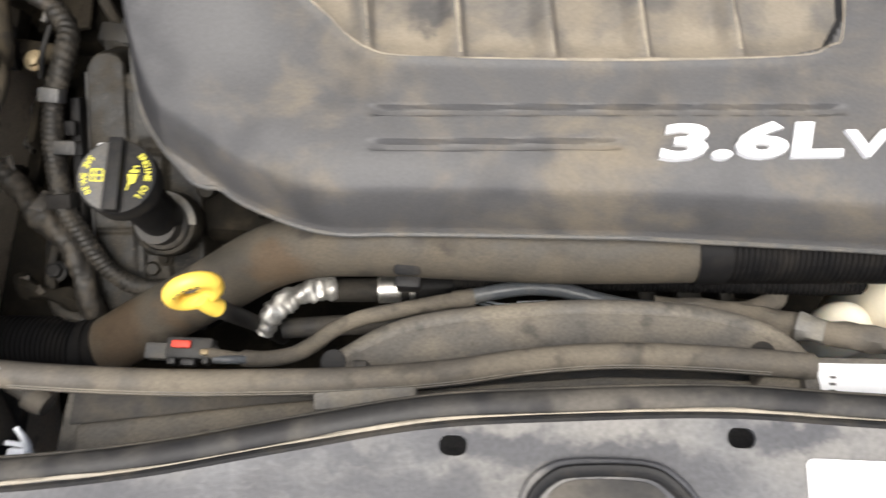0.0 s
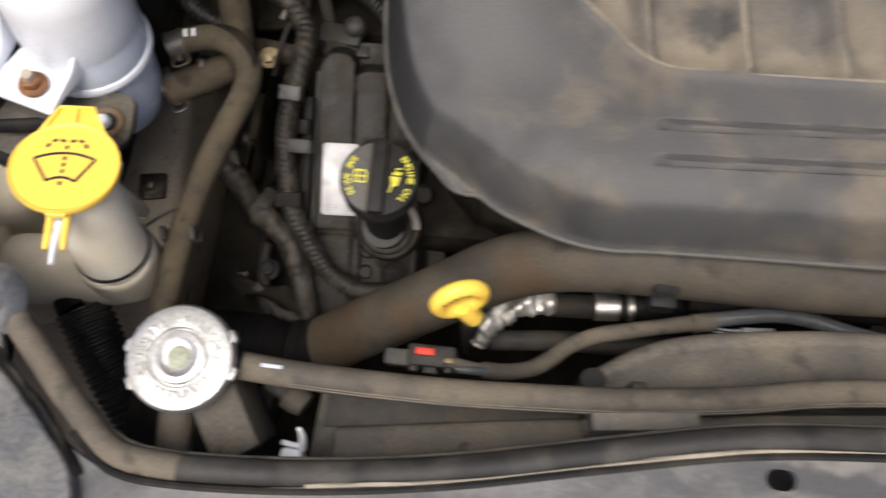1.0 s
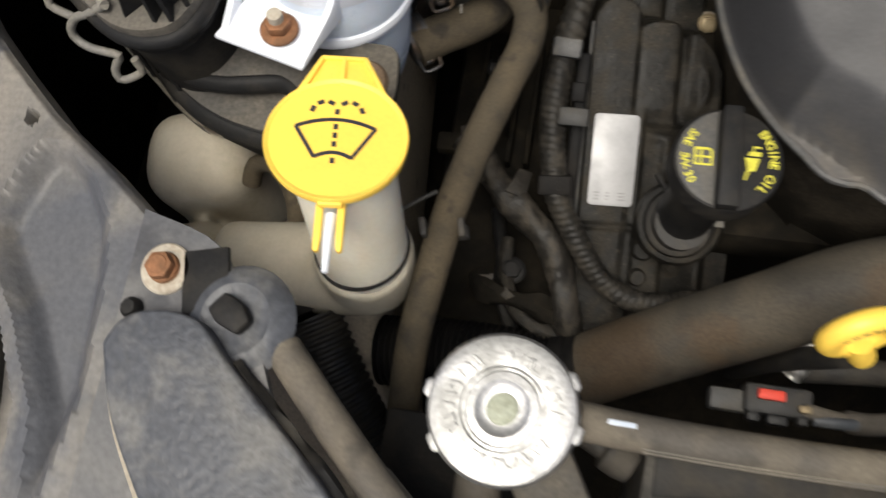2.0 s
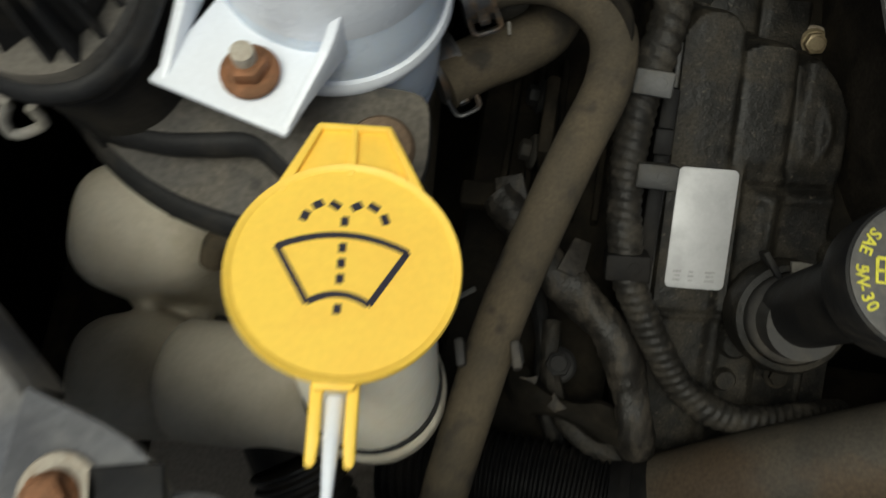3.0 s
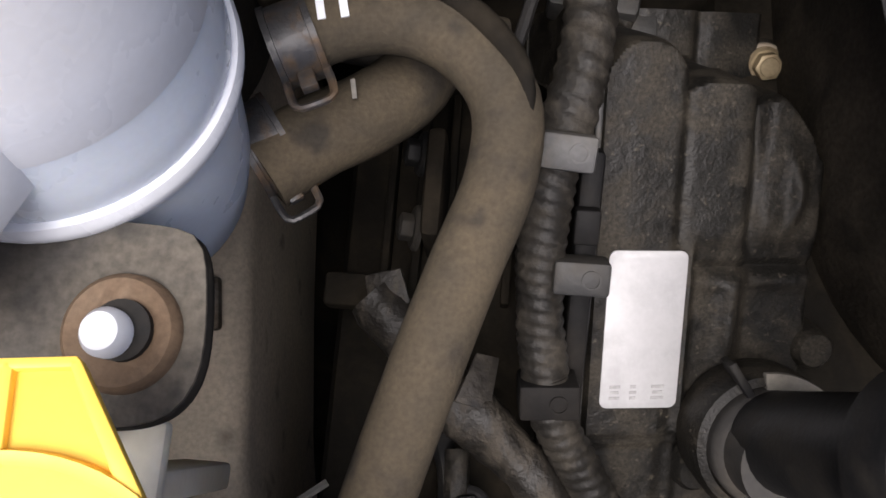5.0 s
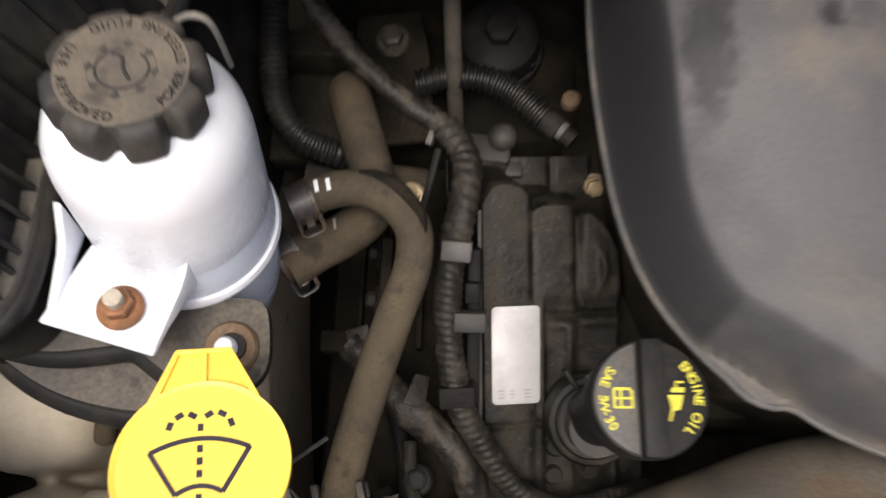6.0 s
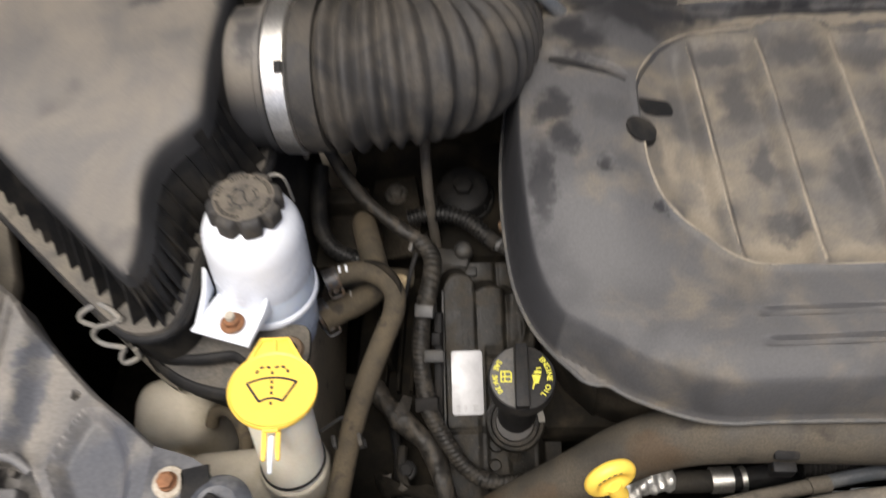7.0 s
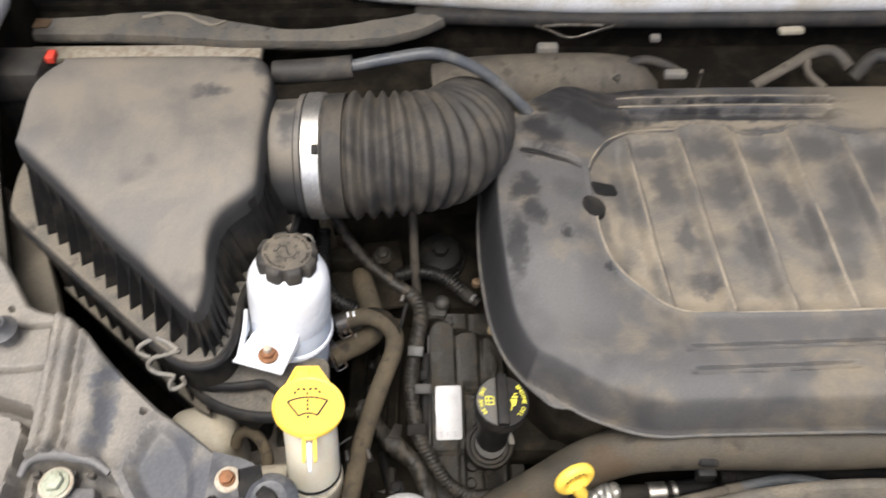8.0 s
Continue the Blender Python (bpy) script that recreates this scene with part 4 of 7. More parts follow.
outlet = lathe([(0.052, 0), (0.058, 0.006), (0.059, 0.034), (0.0635, 0.036), (0.0635, 0.041), (0.055, 0.045)], frame_of((-0.468, 0.444, 1.022), (1, 0, 0), (0, 0, 1)), 48)
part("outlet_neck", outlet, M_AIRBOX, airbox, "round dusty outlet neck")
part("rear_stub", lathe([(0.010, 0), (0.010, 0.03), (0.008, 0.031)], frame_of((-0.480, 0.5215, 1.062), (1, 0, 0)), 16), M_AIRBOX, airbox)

# spring latch of bent wire on the lip of the box
latch = thing("wire_latch", (-0.56, 0.24, 0.92), "bent grey spring wire latch on the filter box lip", "wire latch")
part("wire", sweep([(-0.5334, 0.2373, 0.987), (-0.5488, 0.2393, 0.975), (-0.5629, 0.241, 0.966), (-0.57, 0.2386, 0.958), (-0.569, 0.236, 0.952), (-0.5628, 0.2337, 0.949), (-0.5543, 0.233, 0.947), (-0.5477, 0.2324, 0.945), (-0.5519, 0.2304, 0.94), (-0.5542, 0.2272, 0.935), (-0.5515, 0.2253, 0.931), (-0.5409, 0.2301, 0.933), (-0.5411, 0.2328, 0.942)], 0.0023, 10, 0.003), M_GREY_LIGHT, latch)
part("wire_loop", sweep([(-0.5333, 0.2376, 0.987), (-0.5444, 0.2462, 0.985), (-0.5584, 0.2536, 0.98), (-0.5716, 0.2517, 0.975), (-0.5783, 0.2487, 0.97), (-0.5779, 0.2462, 0.966), (-0.569, 0.2447, 0.96)], 0.0023, 10, 0.003), M_GREY_LIGHT, latch)
# small wire hoop behind the reservoir cap
solo("wire_hoop", sweep([(-0.440, 0.350, 0.975), (-0.438, 0.352, 0.9975), (-0.433, 0.353, 1.004), (-0.425, 0.354, 1.0075), (-0.4185, 0.353, 1.002), (-0.418, 0.351, 0.975)], 0.0014, 8, 0.003), M_GREY_LIGHT, "thin pale wire hoop behind the reservoir cap", "wire latch")

# ---- intake duct with bellows ----
duct = thing("intake_duct", (-0.33, 0.45, 0.95), "black ribbed rubber intake duct clamped to the air cleaner", "air duct")
AX = [(-0.388, 0.444, 1.022), (-0.350, 0.445, 1.022), (-0.318, 0.451, 1.019), (-0.293, 0.464, 1.011), (-0.279, 0.483, 1.002), (-0.270, 0.508, 0.989), (-0.264, 0.540, 0.966)]
part("cuff", sweep([(-0.428, 0.444, 1.022), (-0.41, 0.444, 1.022), (-0.387, 0.444, 1.022)], lambda s: 0.0615 + 0.0025 * (s > 0.5), 48, 0.003), M_BLACK_DUSTY, duct)


def bellows(pts, r, depth, count, seg=44):
    bm = bmesh.new()
    line, total = spline(pts, 0.001)
    rings, nrm = [], None
    m = count * 10
    for i in range(m + 1):
        u = (i / m) ** 0.86 * (len(line) - 1)
        j = min(int(u), len(line) - 2)
        p = line[j].lerp(line[j + 1], u - j)
        tan = (line[min(j + 2, len(line) - 1)] - line[max(j - 2, 0)]).normalized()
        nrm = tan.orthogonal() if nrm is None else nrm
        nrm = (nrm - tan * nrm.dot(tan)).normalized()
        bi = tan.cross(nrm)
        now = depth * (1 - 0.85 * i / m)
        rad = r(i / m) - now * abs(math.cos(math.pi * i / 10)) ** 2.2
        rings.append([bm.verts.new(p + (nrm * math.cos(2 * math.pi * k / seg) + bi * math.sin(2 * math.pi * k / seg)) * rad) for k in range(seg)])
    for a, b in zip(rings, rings[1:]):
        for k in range(seg):
            bm.faces.new((a[k], a[(k + 1) % seg], b[(k + 1) % seg], b[k]))
    return bm


part("bellows", bellows(AX, lambda s: 0.0668 - 0.0095 * s, 0.0085, 16), M_BLACK_DUSTY, duct, "dusty ribbed rubber bellows")
part("elbow", sweep([(-0.267, 0.522, 0.982), (-0.263, 0.545, 0.955), (-0.258, 0.560, 0.90)], lambda s: 0.0545 - 0.002 * s, 44, 0.006), M_BLACK_DUSTY, duct)
clampm = frame_of((-0.4235, 0.444, 1.022), (1, 0, 0), (0, 0, 1))
band = part("band_clamp", lathe([(0.0625, -0.002), (0.0646, -0.0012), (0.0650, 0.008), (0.0646, 0.0148), (0.0625, 0.0155)], clampm, 48), M_STEEL, duct, "bright steel band clamp")
part("clamp_screw", lathe([(0.0032, 0), (0.0032, 0.006), (0.002, 0.008)], frame_of((-0.4180, 0.410, 0.966), (0, -0.5, -0.85)), 12), M_STEEL_DULL, band)
part("clamp_tab", box((-0.4115, 0.405, 1.0745), (0.006, 0.010, 0.004), 0.001, pose(0, 0, 0, 32, 0, 0)), M_BLACK, band)

breather = thing("breather_tube", (-0.35, 0.51, 1.0), "blue-grey breather tube with rubber sleeve over the duct", "breather hose")
part("sleeve", sweep([(-0.466, 0.524, 1.064), (-0.43, 0.524, 1.066), (-0.384, 0.527, 1.068)], 0.0125, 18, 0.01), M_BLACK_DUSTY, breather, "dusty grey rubber sleeve")
part("tube", sweep([(-0.39, 0.527, 1.068), (-0.340, 0.538, 1.070), (-0.296, 0.544, 1.070), (-0.252, 0.545, 1.047), (-0.222, 0.542, 1.020), (-0.199, 0.538, 0.995), (-0.183, 0.540, 0.970)], 0.0065, 14, 0.006), M_BLUE, breather)

# ---- power steering reservoir ----
RES = V(-0.4500, 0.2895, 0.883)
RAX = (0.115, 0.12, 1)
resm = frame_of(RES, RAX)
reservoir = thing("fluid_reservoir", RES, "white translucent fluid reservoir with black lobed cap", "reservoir")
body = part("upper_body", lathe([(0.0392, 0.072), (0.0398, 0.075), (0.0397, 0.090), (0.0392, 0.118), (0.0380, 0.128), (0.0348, 0.136), (0.0300, 0.142), (0.0262, 0.145), (0.024, 0.146)], resm, 64), M_WHITE, reservoir, "white upper body")
part("blue_band", lathe([(0.0398, 0.050), (0.0404, 0.053), (0.0402, 0.060), (0.0399, 0.067), (0.0396, 0.074)], resm, 64), M_WHITE_BLUE, reservoir, "bluish translucent fluid level band")
part("seam_ring", lathe([(0.0395, 0.0435), (0.0418, 0.0440), (0.0425, 0.0465), (0.0425, 0.0485), (0.0416, 0.0508), (0.0395, 0.0512)], resm, 64), M_WHITE, reservoir, "white welded seam ring")
part("lower_body", lathe([(0.028, -0.03), (0.034, -0.02), (0.0375, 0.0), (0.0392, 0.044)], resm, 56), M_WHITE_BLUE, reservoir, "pale bluish lower body")
capm = frame_of(RES + V(*RAX) * 0.1445, RAX) @ Matrix.Diagonal((0.965, 0.965, 1.0, 1))
cap = part("cap", lathe([(0.0270, -0.003), (0.0288, -0.001), (0.0292, 0.001), (0.0294, 0.0100), (0.0286, 0.0128), (0.0262, 0.0150), (0.0236, 0.0154), (0.0, 0.0152)], capm, 128, 8, 0.0054), M_BLACK_DUSTY, reservoir, "black cap with scalloped rim")
part("cap_disc", lathe([(0.0236, 0.0145), (0.0232, 0.0156), (0.0200, 0.0157), (0.0120, 0.0153), (0.0, 0.0153)], capm, 64), M_HOSE_GREY, cap, "dusty dished cap top")
own = arc_text("POWER STEERING FLUID", 0.0205, 0.0048, -38, 128, capm, 0.0157, -1, None, 0.0001)
own = arc_text("USE APPROVED", 0.0205, 0.0048, 160, 268, capm, 0.0157, -1, own, 0.0001)
part("cap_marking", own, M_BLACK, cap, "raised moulded lettering")
own = sweep([tuple(capm @ V(0.0092 * math.cos(radians(a)), 0.0085 * math.sin(radians(a)), 0.0154)) for a in range(100, 425, 15)], 0.0005, 6, 0.002)
sweep([tuple(capm @ V(-0.0045, 0.0060, 0.0154)), tuple(capm @ V(-0.0010, 0.0055, 0.0155)), tuple(capm @ V(0.0005, 0.0, 0.0155)), tuple(capm @ V(0.0035, -0.0045, 0.0154))], 0.0007, 6, 0.002, bm=own)
part("cap_emblem", own, M_BLACK_DUSTY, cap)
# mounting ear with two side webs
earm = frame_of((-0.461, 0.247, 0.9580), (0.10, 0.10, 1), (0.97, -0.24, 0))
part("mounting_ear", prism([(-0.026, -0.014), (0.024, -0.014), (0.026, 0.024), (-0.020, 0.026)], -0.0035, 0.0, earm, 0.0012), M_WHITE, reservoir)
for x, y1, z1, tilt in ((0.0235, 0.026, 0.026, -8), (-0.0235, 0.028, 0.03, 8)):
    web = bmesh.new()
    prism([(-0.014, 0), (y1, 0), (y1, z1), (0.018, 0.016), (0.013, 0.012), (-0.012, 0.002)], -0.0018, 0.0018, earm @ pose(x, 0, -0.002, 90, 0, 90) @ pose(0, 0, 0, 0, tilt, 0), 0.0008, 2, web)
    part("side_web", web, M_WHITE, reservoir)
bolt("mounting_bolt", (-0.4565, 0.2465, 0.9595), M_RUST, None, (0.1, 0.1, 1), 0.0068, 0.008, 1.42, "rusty flanged bolt with pale stud through white ear", "bolt", "reservoir fixings", None, 0.005)

# bracket plate below the reservoir, with a rusty grommet
plate = thing("reservoir_bracket", (-0.46, 0.25, 0.91), "dusty grey steel bracket plate with rusty bush", "bracket")
OUTB = [(-0.422, 0.2600), (-0.4110, 0.2595), (-0.4055, 0.2575), (-0.4026, 0.251), (-0.4008, 0.236), (-0.4020, 0.2265), (-0.4070, 0.2200), (-0.418, 0.2170), (-0.434, 0.2180), (-0.448, 0.2265), (-0.464, 0.2365), (-0.480, 0.2355), (-0.497, 0.2335), (-0.515, 0.2350), (-0.534, 0.2420), (-0.535, 0.285), (-0.45, 0.275)]
part("plate", prism(loop_of(OUTB, 0, 90), 0.9230, 0.9285, None, 0.0022), M_BLACK, plate)
part("plate_dust", prism([((x + 0.46) * 0.993 - 0.46, (y - 0.26) * 0.985 + 0.26) for x, y in loop_of(OUTB, 0, 90)], 0.9280, 0.9291, None, 0.0004), M_PLATE, plate, "dusty top face")
part("front_skirt", sweep([(-0.425, 0.2185, 0.9215), (-0.437, 0.2205, 0.9215), (-0.450, 0.2285, 0.9215), (-0.464, 0.2370, 0.9215), (-0.480, 0.2355, 0.9215), (-0.497, 0.2338, 0.9215), (-0.515, 0.2355, 0.9215), (-0.534, 0.2425, 0.9215)], 0.0062, 12, 0.004), M_BLACK, plate, "rounded black front edge")
LEDGE = [(-0.425, 0.222), (-0.438, 0.2125), (-0.462, 0.2095), (-0.486, 0.2125), (-0.507, 0.2190), (-0.526, 0.2295), (-0.545, 0.246), (-0.54, 0.285), (-0.44, 0.28)]
part("lower_ledge", prism(loop_of(LEDGE, 0, 80), 0.8985, 0.9105, None, 0.002), M_BLACK, plate)
part("ledge_dust", prism([((x + 0.475) * 0.975 - 0.475, (y - 0.24) * 0.95 + 0.24) for x, y in loop_of(LEDGE, 0, 80)], 0.9102, 0.9112, None, 0.0003), M_PLATE, plate, "dusty lower ledge")
part("ledge_skirt", sweep([(-0.427, 0.2185, 0.902), (-0.438, 0.2135, 0.902), (-0.462, 0.2105, 0.902), (-0.486, 0.2135, 0.902), (-0.507, 0.2200, 0.902), (-0.526, 0.2305, 0.902), (-0.545, 0.247, 0.902)], 0.0075, 12, 0.004), M_BLACK, plate, "rounded black ledge edge")
part("hanging_tab", prism([(-0.020, 0), (0.022, 0), (0.006, -0.030), (0.0, -0.032)], -0.002, 0.002, pose(-0.484, 0.2120, 0.90, 90, 0, 0), 0.001), M_BLACK, plate)
part("bush", lathe([(0.0060, 0.002), (0.0110, 0.0035), (0.0122, 0.0022), (0.0124, 0.0)], frame_of((-0.4180, 0.2365, 0.9290)), 36), M_BUSH, plate, "rust-brown round bush")
part("bush_hole", lathe([(0.0063, 0.0012), (0.0063, 0.0042), (0.0, 0.0042)], frame_of((-0.4172, 0.2369, 0.9290)), 24), M_BLACK, plate)
part("white_peg", lathe([(0.0051, 0), (0.0051, 0.004), (0.0038, 0.0064), (0.0, 0.0070)], frame_of((-0.4192, 0.2360, 0.9315)), 24), M_WHITE, plate, "round white plastic peg")

# ---- washer bottle ----
bottle = thing("washer_bottle", (-0.48, 0.16, 0.70), "cream plastic washer bottle with yellow flip cap", "washer bottle")
bm = bmesh.new()
for c, size in (((-0.546, 0.2185, 0.802), (0.074, 0.064, 0.112)), ((-0.541, 0.1500, 0.790), (0.068, 0.060, 0.104))):
    cube = bmesh.new()
    bmesh.ops.create_cube(cube, size=1.0, matrix=Matrix.Translation(c) @ pose(0, 0, 0, 0, 0, 8) @ Matrix.Diagonal((*size, 1)))
    bmesh.ops.bevel(cube, geom=cube.edges, offset=0.024, segments=4, profile=0.5, affect="EDGES")
    merge(bm, cube)
bmesh.ops.create_icosphere(bm, subdivisions=3, radius=0.020, matrix=Matrix.Translation((-0.547, 0.185, 0.785)))
sweep([(-0.420, 0.157, 0.845), (-0.45, 0.155, 0.845), (-0.51, 0.151, 0.838)], 0.0275, 20, 0.01, bm=bm)
sweep([(-0.4145, 0.159, 0.888), (-0.4165, 0.158, 0.868), (-0.420, 0.157, 0.845)], 0.0282, 20, 0.006, bm=bm)
sweep([(-0.48, 0.16, 0.82), (-0.50, 0.165, 0.78), (-0.51, 0.17, 0.70)], 0.026, 18, 0.01, bm=bm)
# tank body takes the shaded cream, the neck the lit one
tank = part("tank", bm, M_TANK_SHADED, bottle, "cream moulded tank with lobes")
rm = tank.modifiers.new("blend", "REMESH")
rm.mode, rm.voxel_size, rm.use_smooth_shade = "VOXEL", 0.0035, True
sm = tank.modifiers.new("soften", "SMOOTH")
sm.factor, sm.iterations = 0.6, 4
part("mounting_tab", box((-0.424, 0.2085, 0.9055), (0.020, 0.022, 0.005), 0.0015, None, box((-0.426, 0.204, 0.872), (0.016, 0.008, 0.066), 0.0015)), M_TANK, bottle, "cream mounting tab")
CAP = V(-0.4082, 0.1842, 0.9820)
CAX = V(0.15, 0.20, 1).normalized()
wm = frame_of(CAP, CAX, (0.985, 0.15, 0)) @ Matrix.Diagonal((0.95, 0.94, 0.95, 1))
NB = V(-0.4142, 0.160, 0.890)
part("neck", sweep([tuple(NB - V(0, 0.002, 0.012)), tuple(NB), tuple(NB.lerp(CAP, 0.5)), tuple(CAP - CAX * 0.009)], lambda s: 0.0250 - 0.001 * s, 32, 0.005), M_TANK, bottle, "cream filler neck")
part("neck_band", sweep([tuple(NB - V(0, 0.0002, 0.001)), tuple(NB + V(0, 0.0002, 0.001))], 0.0262, 36, 0.0015), M_BLACK, bottle, "thin black band")
wcap = part("cap", lathe([(0.031, -0.006), (0.033, -0.005), (0.0337, -0.001), (0.0332, 0.0005), (0.0318, 0.0), (0.0312, -0.0006), (0.0, -0.0006)], wm, 64), M_YELLOW, bottle, "yellow snap cap with printed screenwash symbol")
own = prism([(-0.0215, 0.022), (0.0225, 0.022), (0.0105, 0.0475), (-0.0112, 0.0475)], -0.0045, -0.0022, wm, 0.0008)
part("lift_tab", own, M_YELLOW, wcap, "yellow ribbed lifting tab")
for poly in ([(-0.0225, 0.0235), (-0.0188, 0.0235), (-0.0092, 0.0475), (-0.0115, 0.0475)], [(0.0195, 0.0235), (0.0230, 0.0235), (0.0108, 0.0475), (0.0086, 0.0475)], [(-0.0012, 0.03), (0.0012, 0.03), (0.0010, 0.0475), (-0.0010, 0.0475)], [(-0.0115, 0.0458), (0.0110, 0.0458), (0.0106, 0.0478), (-0.0113, 0.0478)]):
    part("tab_rib", prism(poly, -0.004, -0.0002, wm, 0.0006), M_YELLOW, wcap)
own = None
for sx in (-1, 1):
    own = prism([(sx * 0.0032, -0.030), (sx * 0.0068, -0.030), (sx * 0.0068, -0.0540), (sx * 0.0056, -0.0552), (sx * 0.0038, -0.0545), (sx * 0.0032, -0.048)], -0.006, -0.002, wm @ pose(0, 0, 0, 8, 0, 0), 0.0008, 2, own)
prism([(-0.006, -0.0295), (0.006, -0.0295), (0.0055, -0.0345), (-0.0055, -0.0345)], -0.006, -0.002, wm, 0.0008, 2, own)
part("hinge_strap", own, M_YELLOW, wcap, "yellow forked hinge strap")
part("hinge_peg", sweep([tuple(wm @ V(0.0, -0.035, -0.012)), tuple(wm @ V(0.0, -0.049, -0.010)), tuple(wm @ V(0.0, -0.064, -0.011))], lambda s: 0.0028 - 0.0014 * s, 12, 0.003), M_WHITE, bottle, "pointed white peg")


def strip(pts, w, m, h, bm=None):
    """A flat raised line of width w through points of the plane."""
    own = bmesh.new()
    left, right = [], []
    for i, (x, y) in enumerate(pts):
        x0, y0 = pts[max(i - 1, 0)]
        x1, y1 = pts[min(i + 1, len(pts) - 1)]
        d = V(x1 - x0, y1 - y0, 0).normalized() * (w / 2)
        left.append((x - d.y, y + d.x))
        right.append((x + d.y, y - d.x))
    lo = [[own.verts.new(m @ V(*p, z)) for p in row] for row in (left, right) for z in (h, h + 0.0004)]
    for i in range(len(pts) - 1):
        for a, b in ((0, 1), (1, 3), (3, 2), (2, 0)):
            own.faces.new((lo[a][i], lo[a][i + 1], lo[b][i + 1], lo[b][i]))
    own.faces.new((lo[0][0], lo[1][0], lo[3][0], lo[2][0]))
    own.faces.new((lo[0][-1], lo[1][-1], lo[3][-1], lo[2][-1]))
    return merge(bm, own)


def arc(x0, x1, y0, rise, n=10):
    return [(x0 + (x1 - x0) * k / n, y0 + rise * (1 - (2 * k / n - 1) ** 2)) for k in range(n + 1)]


cap_frame = wm
wm = wm @ pose(-0.0008, -0.0016, 0)
ink = strip(arc(-0.0186, 0.0186, 0.0072, 0.0046), 0.0018, wm, -0.0006)
ink = strip(arc(-0.0085, 0.0085, -0.0092, 0.0028), 0.0018, wm, -0.0006, ink)
ink = strip([(-0.0186, 0.0074), (-0.0085, -0.0094)], 0.0018, wm, -0.0006, ink)
ink = strip([(0.0186, 0.0074), (0.0085, -0.0094)], 0.0018, wm, -0.0006, ink)
for y in (0.0162, 0.0078, 0.0030, -0.0018, -0.0108):
    ink = strip([(0, y - 0.0014), (0, y + 0.0014)], 0.0021, wm, -0.0006, ink)
for sx in (-1, 1):
    for x, y, a in ((0.0031, 0.0212, 30), (0.0081, 0.0212, -30), (0.0115, 0.0174, -70)):
        c, s = math.cos(radians(a)) * 0.0016, math.sin(radians(a)) * 0.0016
        ink = strip([(sx * (x - c), y - s), (sx * (x + c), y + s)], 0.0022, wm, -0.0006, ink)
part("screenwash_symbol", ink, M_INK, wcap, "black printed windscreen symbol")
wm = cap_frame

# ---- hoses at the reservoir ----
hose = thing("return_hose", (-0.37, 0.25, 0.80), "dusty brown rubber hose curving from the reservoir", "hose")
part("hose_wall", sweep([(-0.404, 0.319, 0.893), (-0.388, 0.327, 0.893), (-0.372, 0.329, 0.893), (-0.356, 0.323, 0.893), (-0.3435, 0.308, 0.893), (-0.343, 0.287, 0.892), (-0.351, 0.262, 0.890), (-0.3605, 0.231, 0.887), (-0.371, 0.194, 0.879), (-0.379, 0.156, 0.866), (-0.387, 0.110, 0.845), (-0.392, 0.06, 0.80), (-0.393, 0.02, 0.74)], 0.0095, 20, 0.004), M_RUBBER, hose)
part("worn_patch", sweep([(-0.3715, 0.3350, 0.9000), (-0.3615, 0.3330, 0.9003), (-0.3515, 0.3270, 0.9003), (-0.3400, 0.3135, 0.9000), (-0.3365, 0.2990, 0.8985)], lambda s: 0.0038 * math.sin(math.pi * (0.12 + 0.8 * s)), 10, 0.003), M_DEEP, hose, "black worn patch")
hose2 = thing("supply_hose", (-0.38, 0.34, 0.80), "brown rubber hose turning down behind the reservoir", "hose")
part("hose_wall", sweep([(-0.412, 0.292, 0.868), (-0.398, 0.304, 0.866), (-0.384, 0.314, 0.862), (-0.372, 0.327, 0.857), (-0.3685, 0.343, 0.856), (-0.374, 0.364, 0.856), (-0.383, 0.392, 0.853), (-0.390, 0.415, 0.84), (-0.394, 0.43, 0.80), (-0.395, 0.435, 0.74)], 0.0125, 20, 0.005), M_RUBBER, hose2)


part("scuff_mark", box((-0.3860, 0.3145, 0.8788), (0.0014, 0.006, 0.0006), 0.0001, pose(0, 0, 0, 0, 0, 12)), M_GREY_LIGHT, hose2, "pale scuff mark")


def spring_clamp(at, along, parent_label, r, ear):
    """A flat spring clamp: band, open loop ear and a lug."""
    own = thing("hose_clamp", at, parent_label, "hose clamp", "reservoir hose clamps")
    m = frame_of(at, along, ear)
    part("band", lathe([(r, -0.0048), (r + 0.0012, -0.0046), (r + 0.0014, 0.0046), (r, 0.0048)], m, 28), M_CLAMP, own, "dark rusty steel band")
    for z in (-0.0056, 0.0056):
        part("band_rail", lathe([(r + 0.0002, z - 0.0009), (r + 0.0018, z - 0.0009), (r + 0.0018, z + 0.0009), (r + 0.0002, z + 0.0009)], m, 28), M_CLAMP, own)
    loop = sweep([tuple(m @ V(r - 0.002, 0.0010, -0.0055)), tuple(m @ V(r + 0.006, 0.001, -0.0058)), tuple(m @ V(r + 0.0105, 0.001, -0.0048)), tuple(m @ V(r + 0.0112, 0.001, 0)), tuple(m @ V(r + 0.0105, 0.001, 0.0048)), tuple(m @ V(r + 0.006, 0.001, 0.0058)), tuple(m @ V(r - 0.002, 0.001, 0.0055))], 0.0013, 8, 0.002, flat=0.8)
    part("ear_loop", loop, M_CLAMP, own, "dull steel loop ear")
    part("lug", box((0, 0, 0), (0.006, 0.003, 0.0045), 0.0006, m @ pose(r + 0.004, 0, 0)), M_CLAMP, own)
    return own


spring_clamp((-0.4005, 0.3205, 0.893), (0.85, 0.40, 0.0), "dark steel spring clamp on the upper hose", 0.0100, (0.35, -0.9, 0.25))
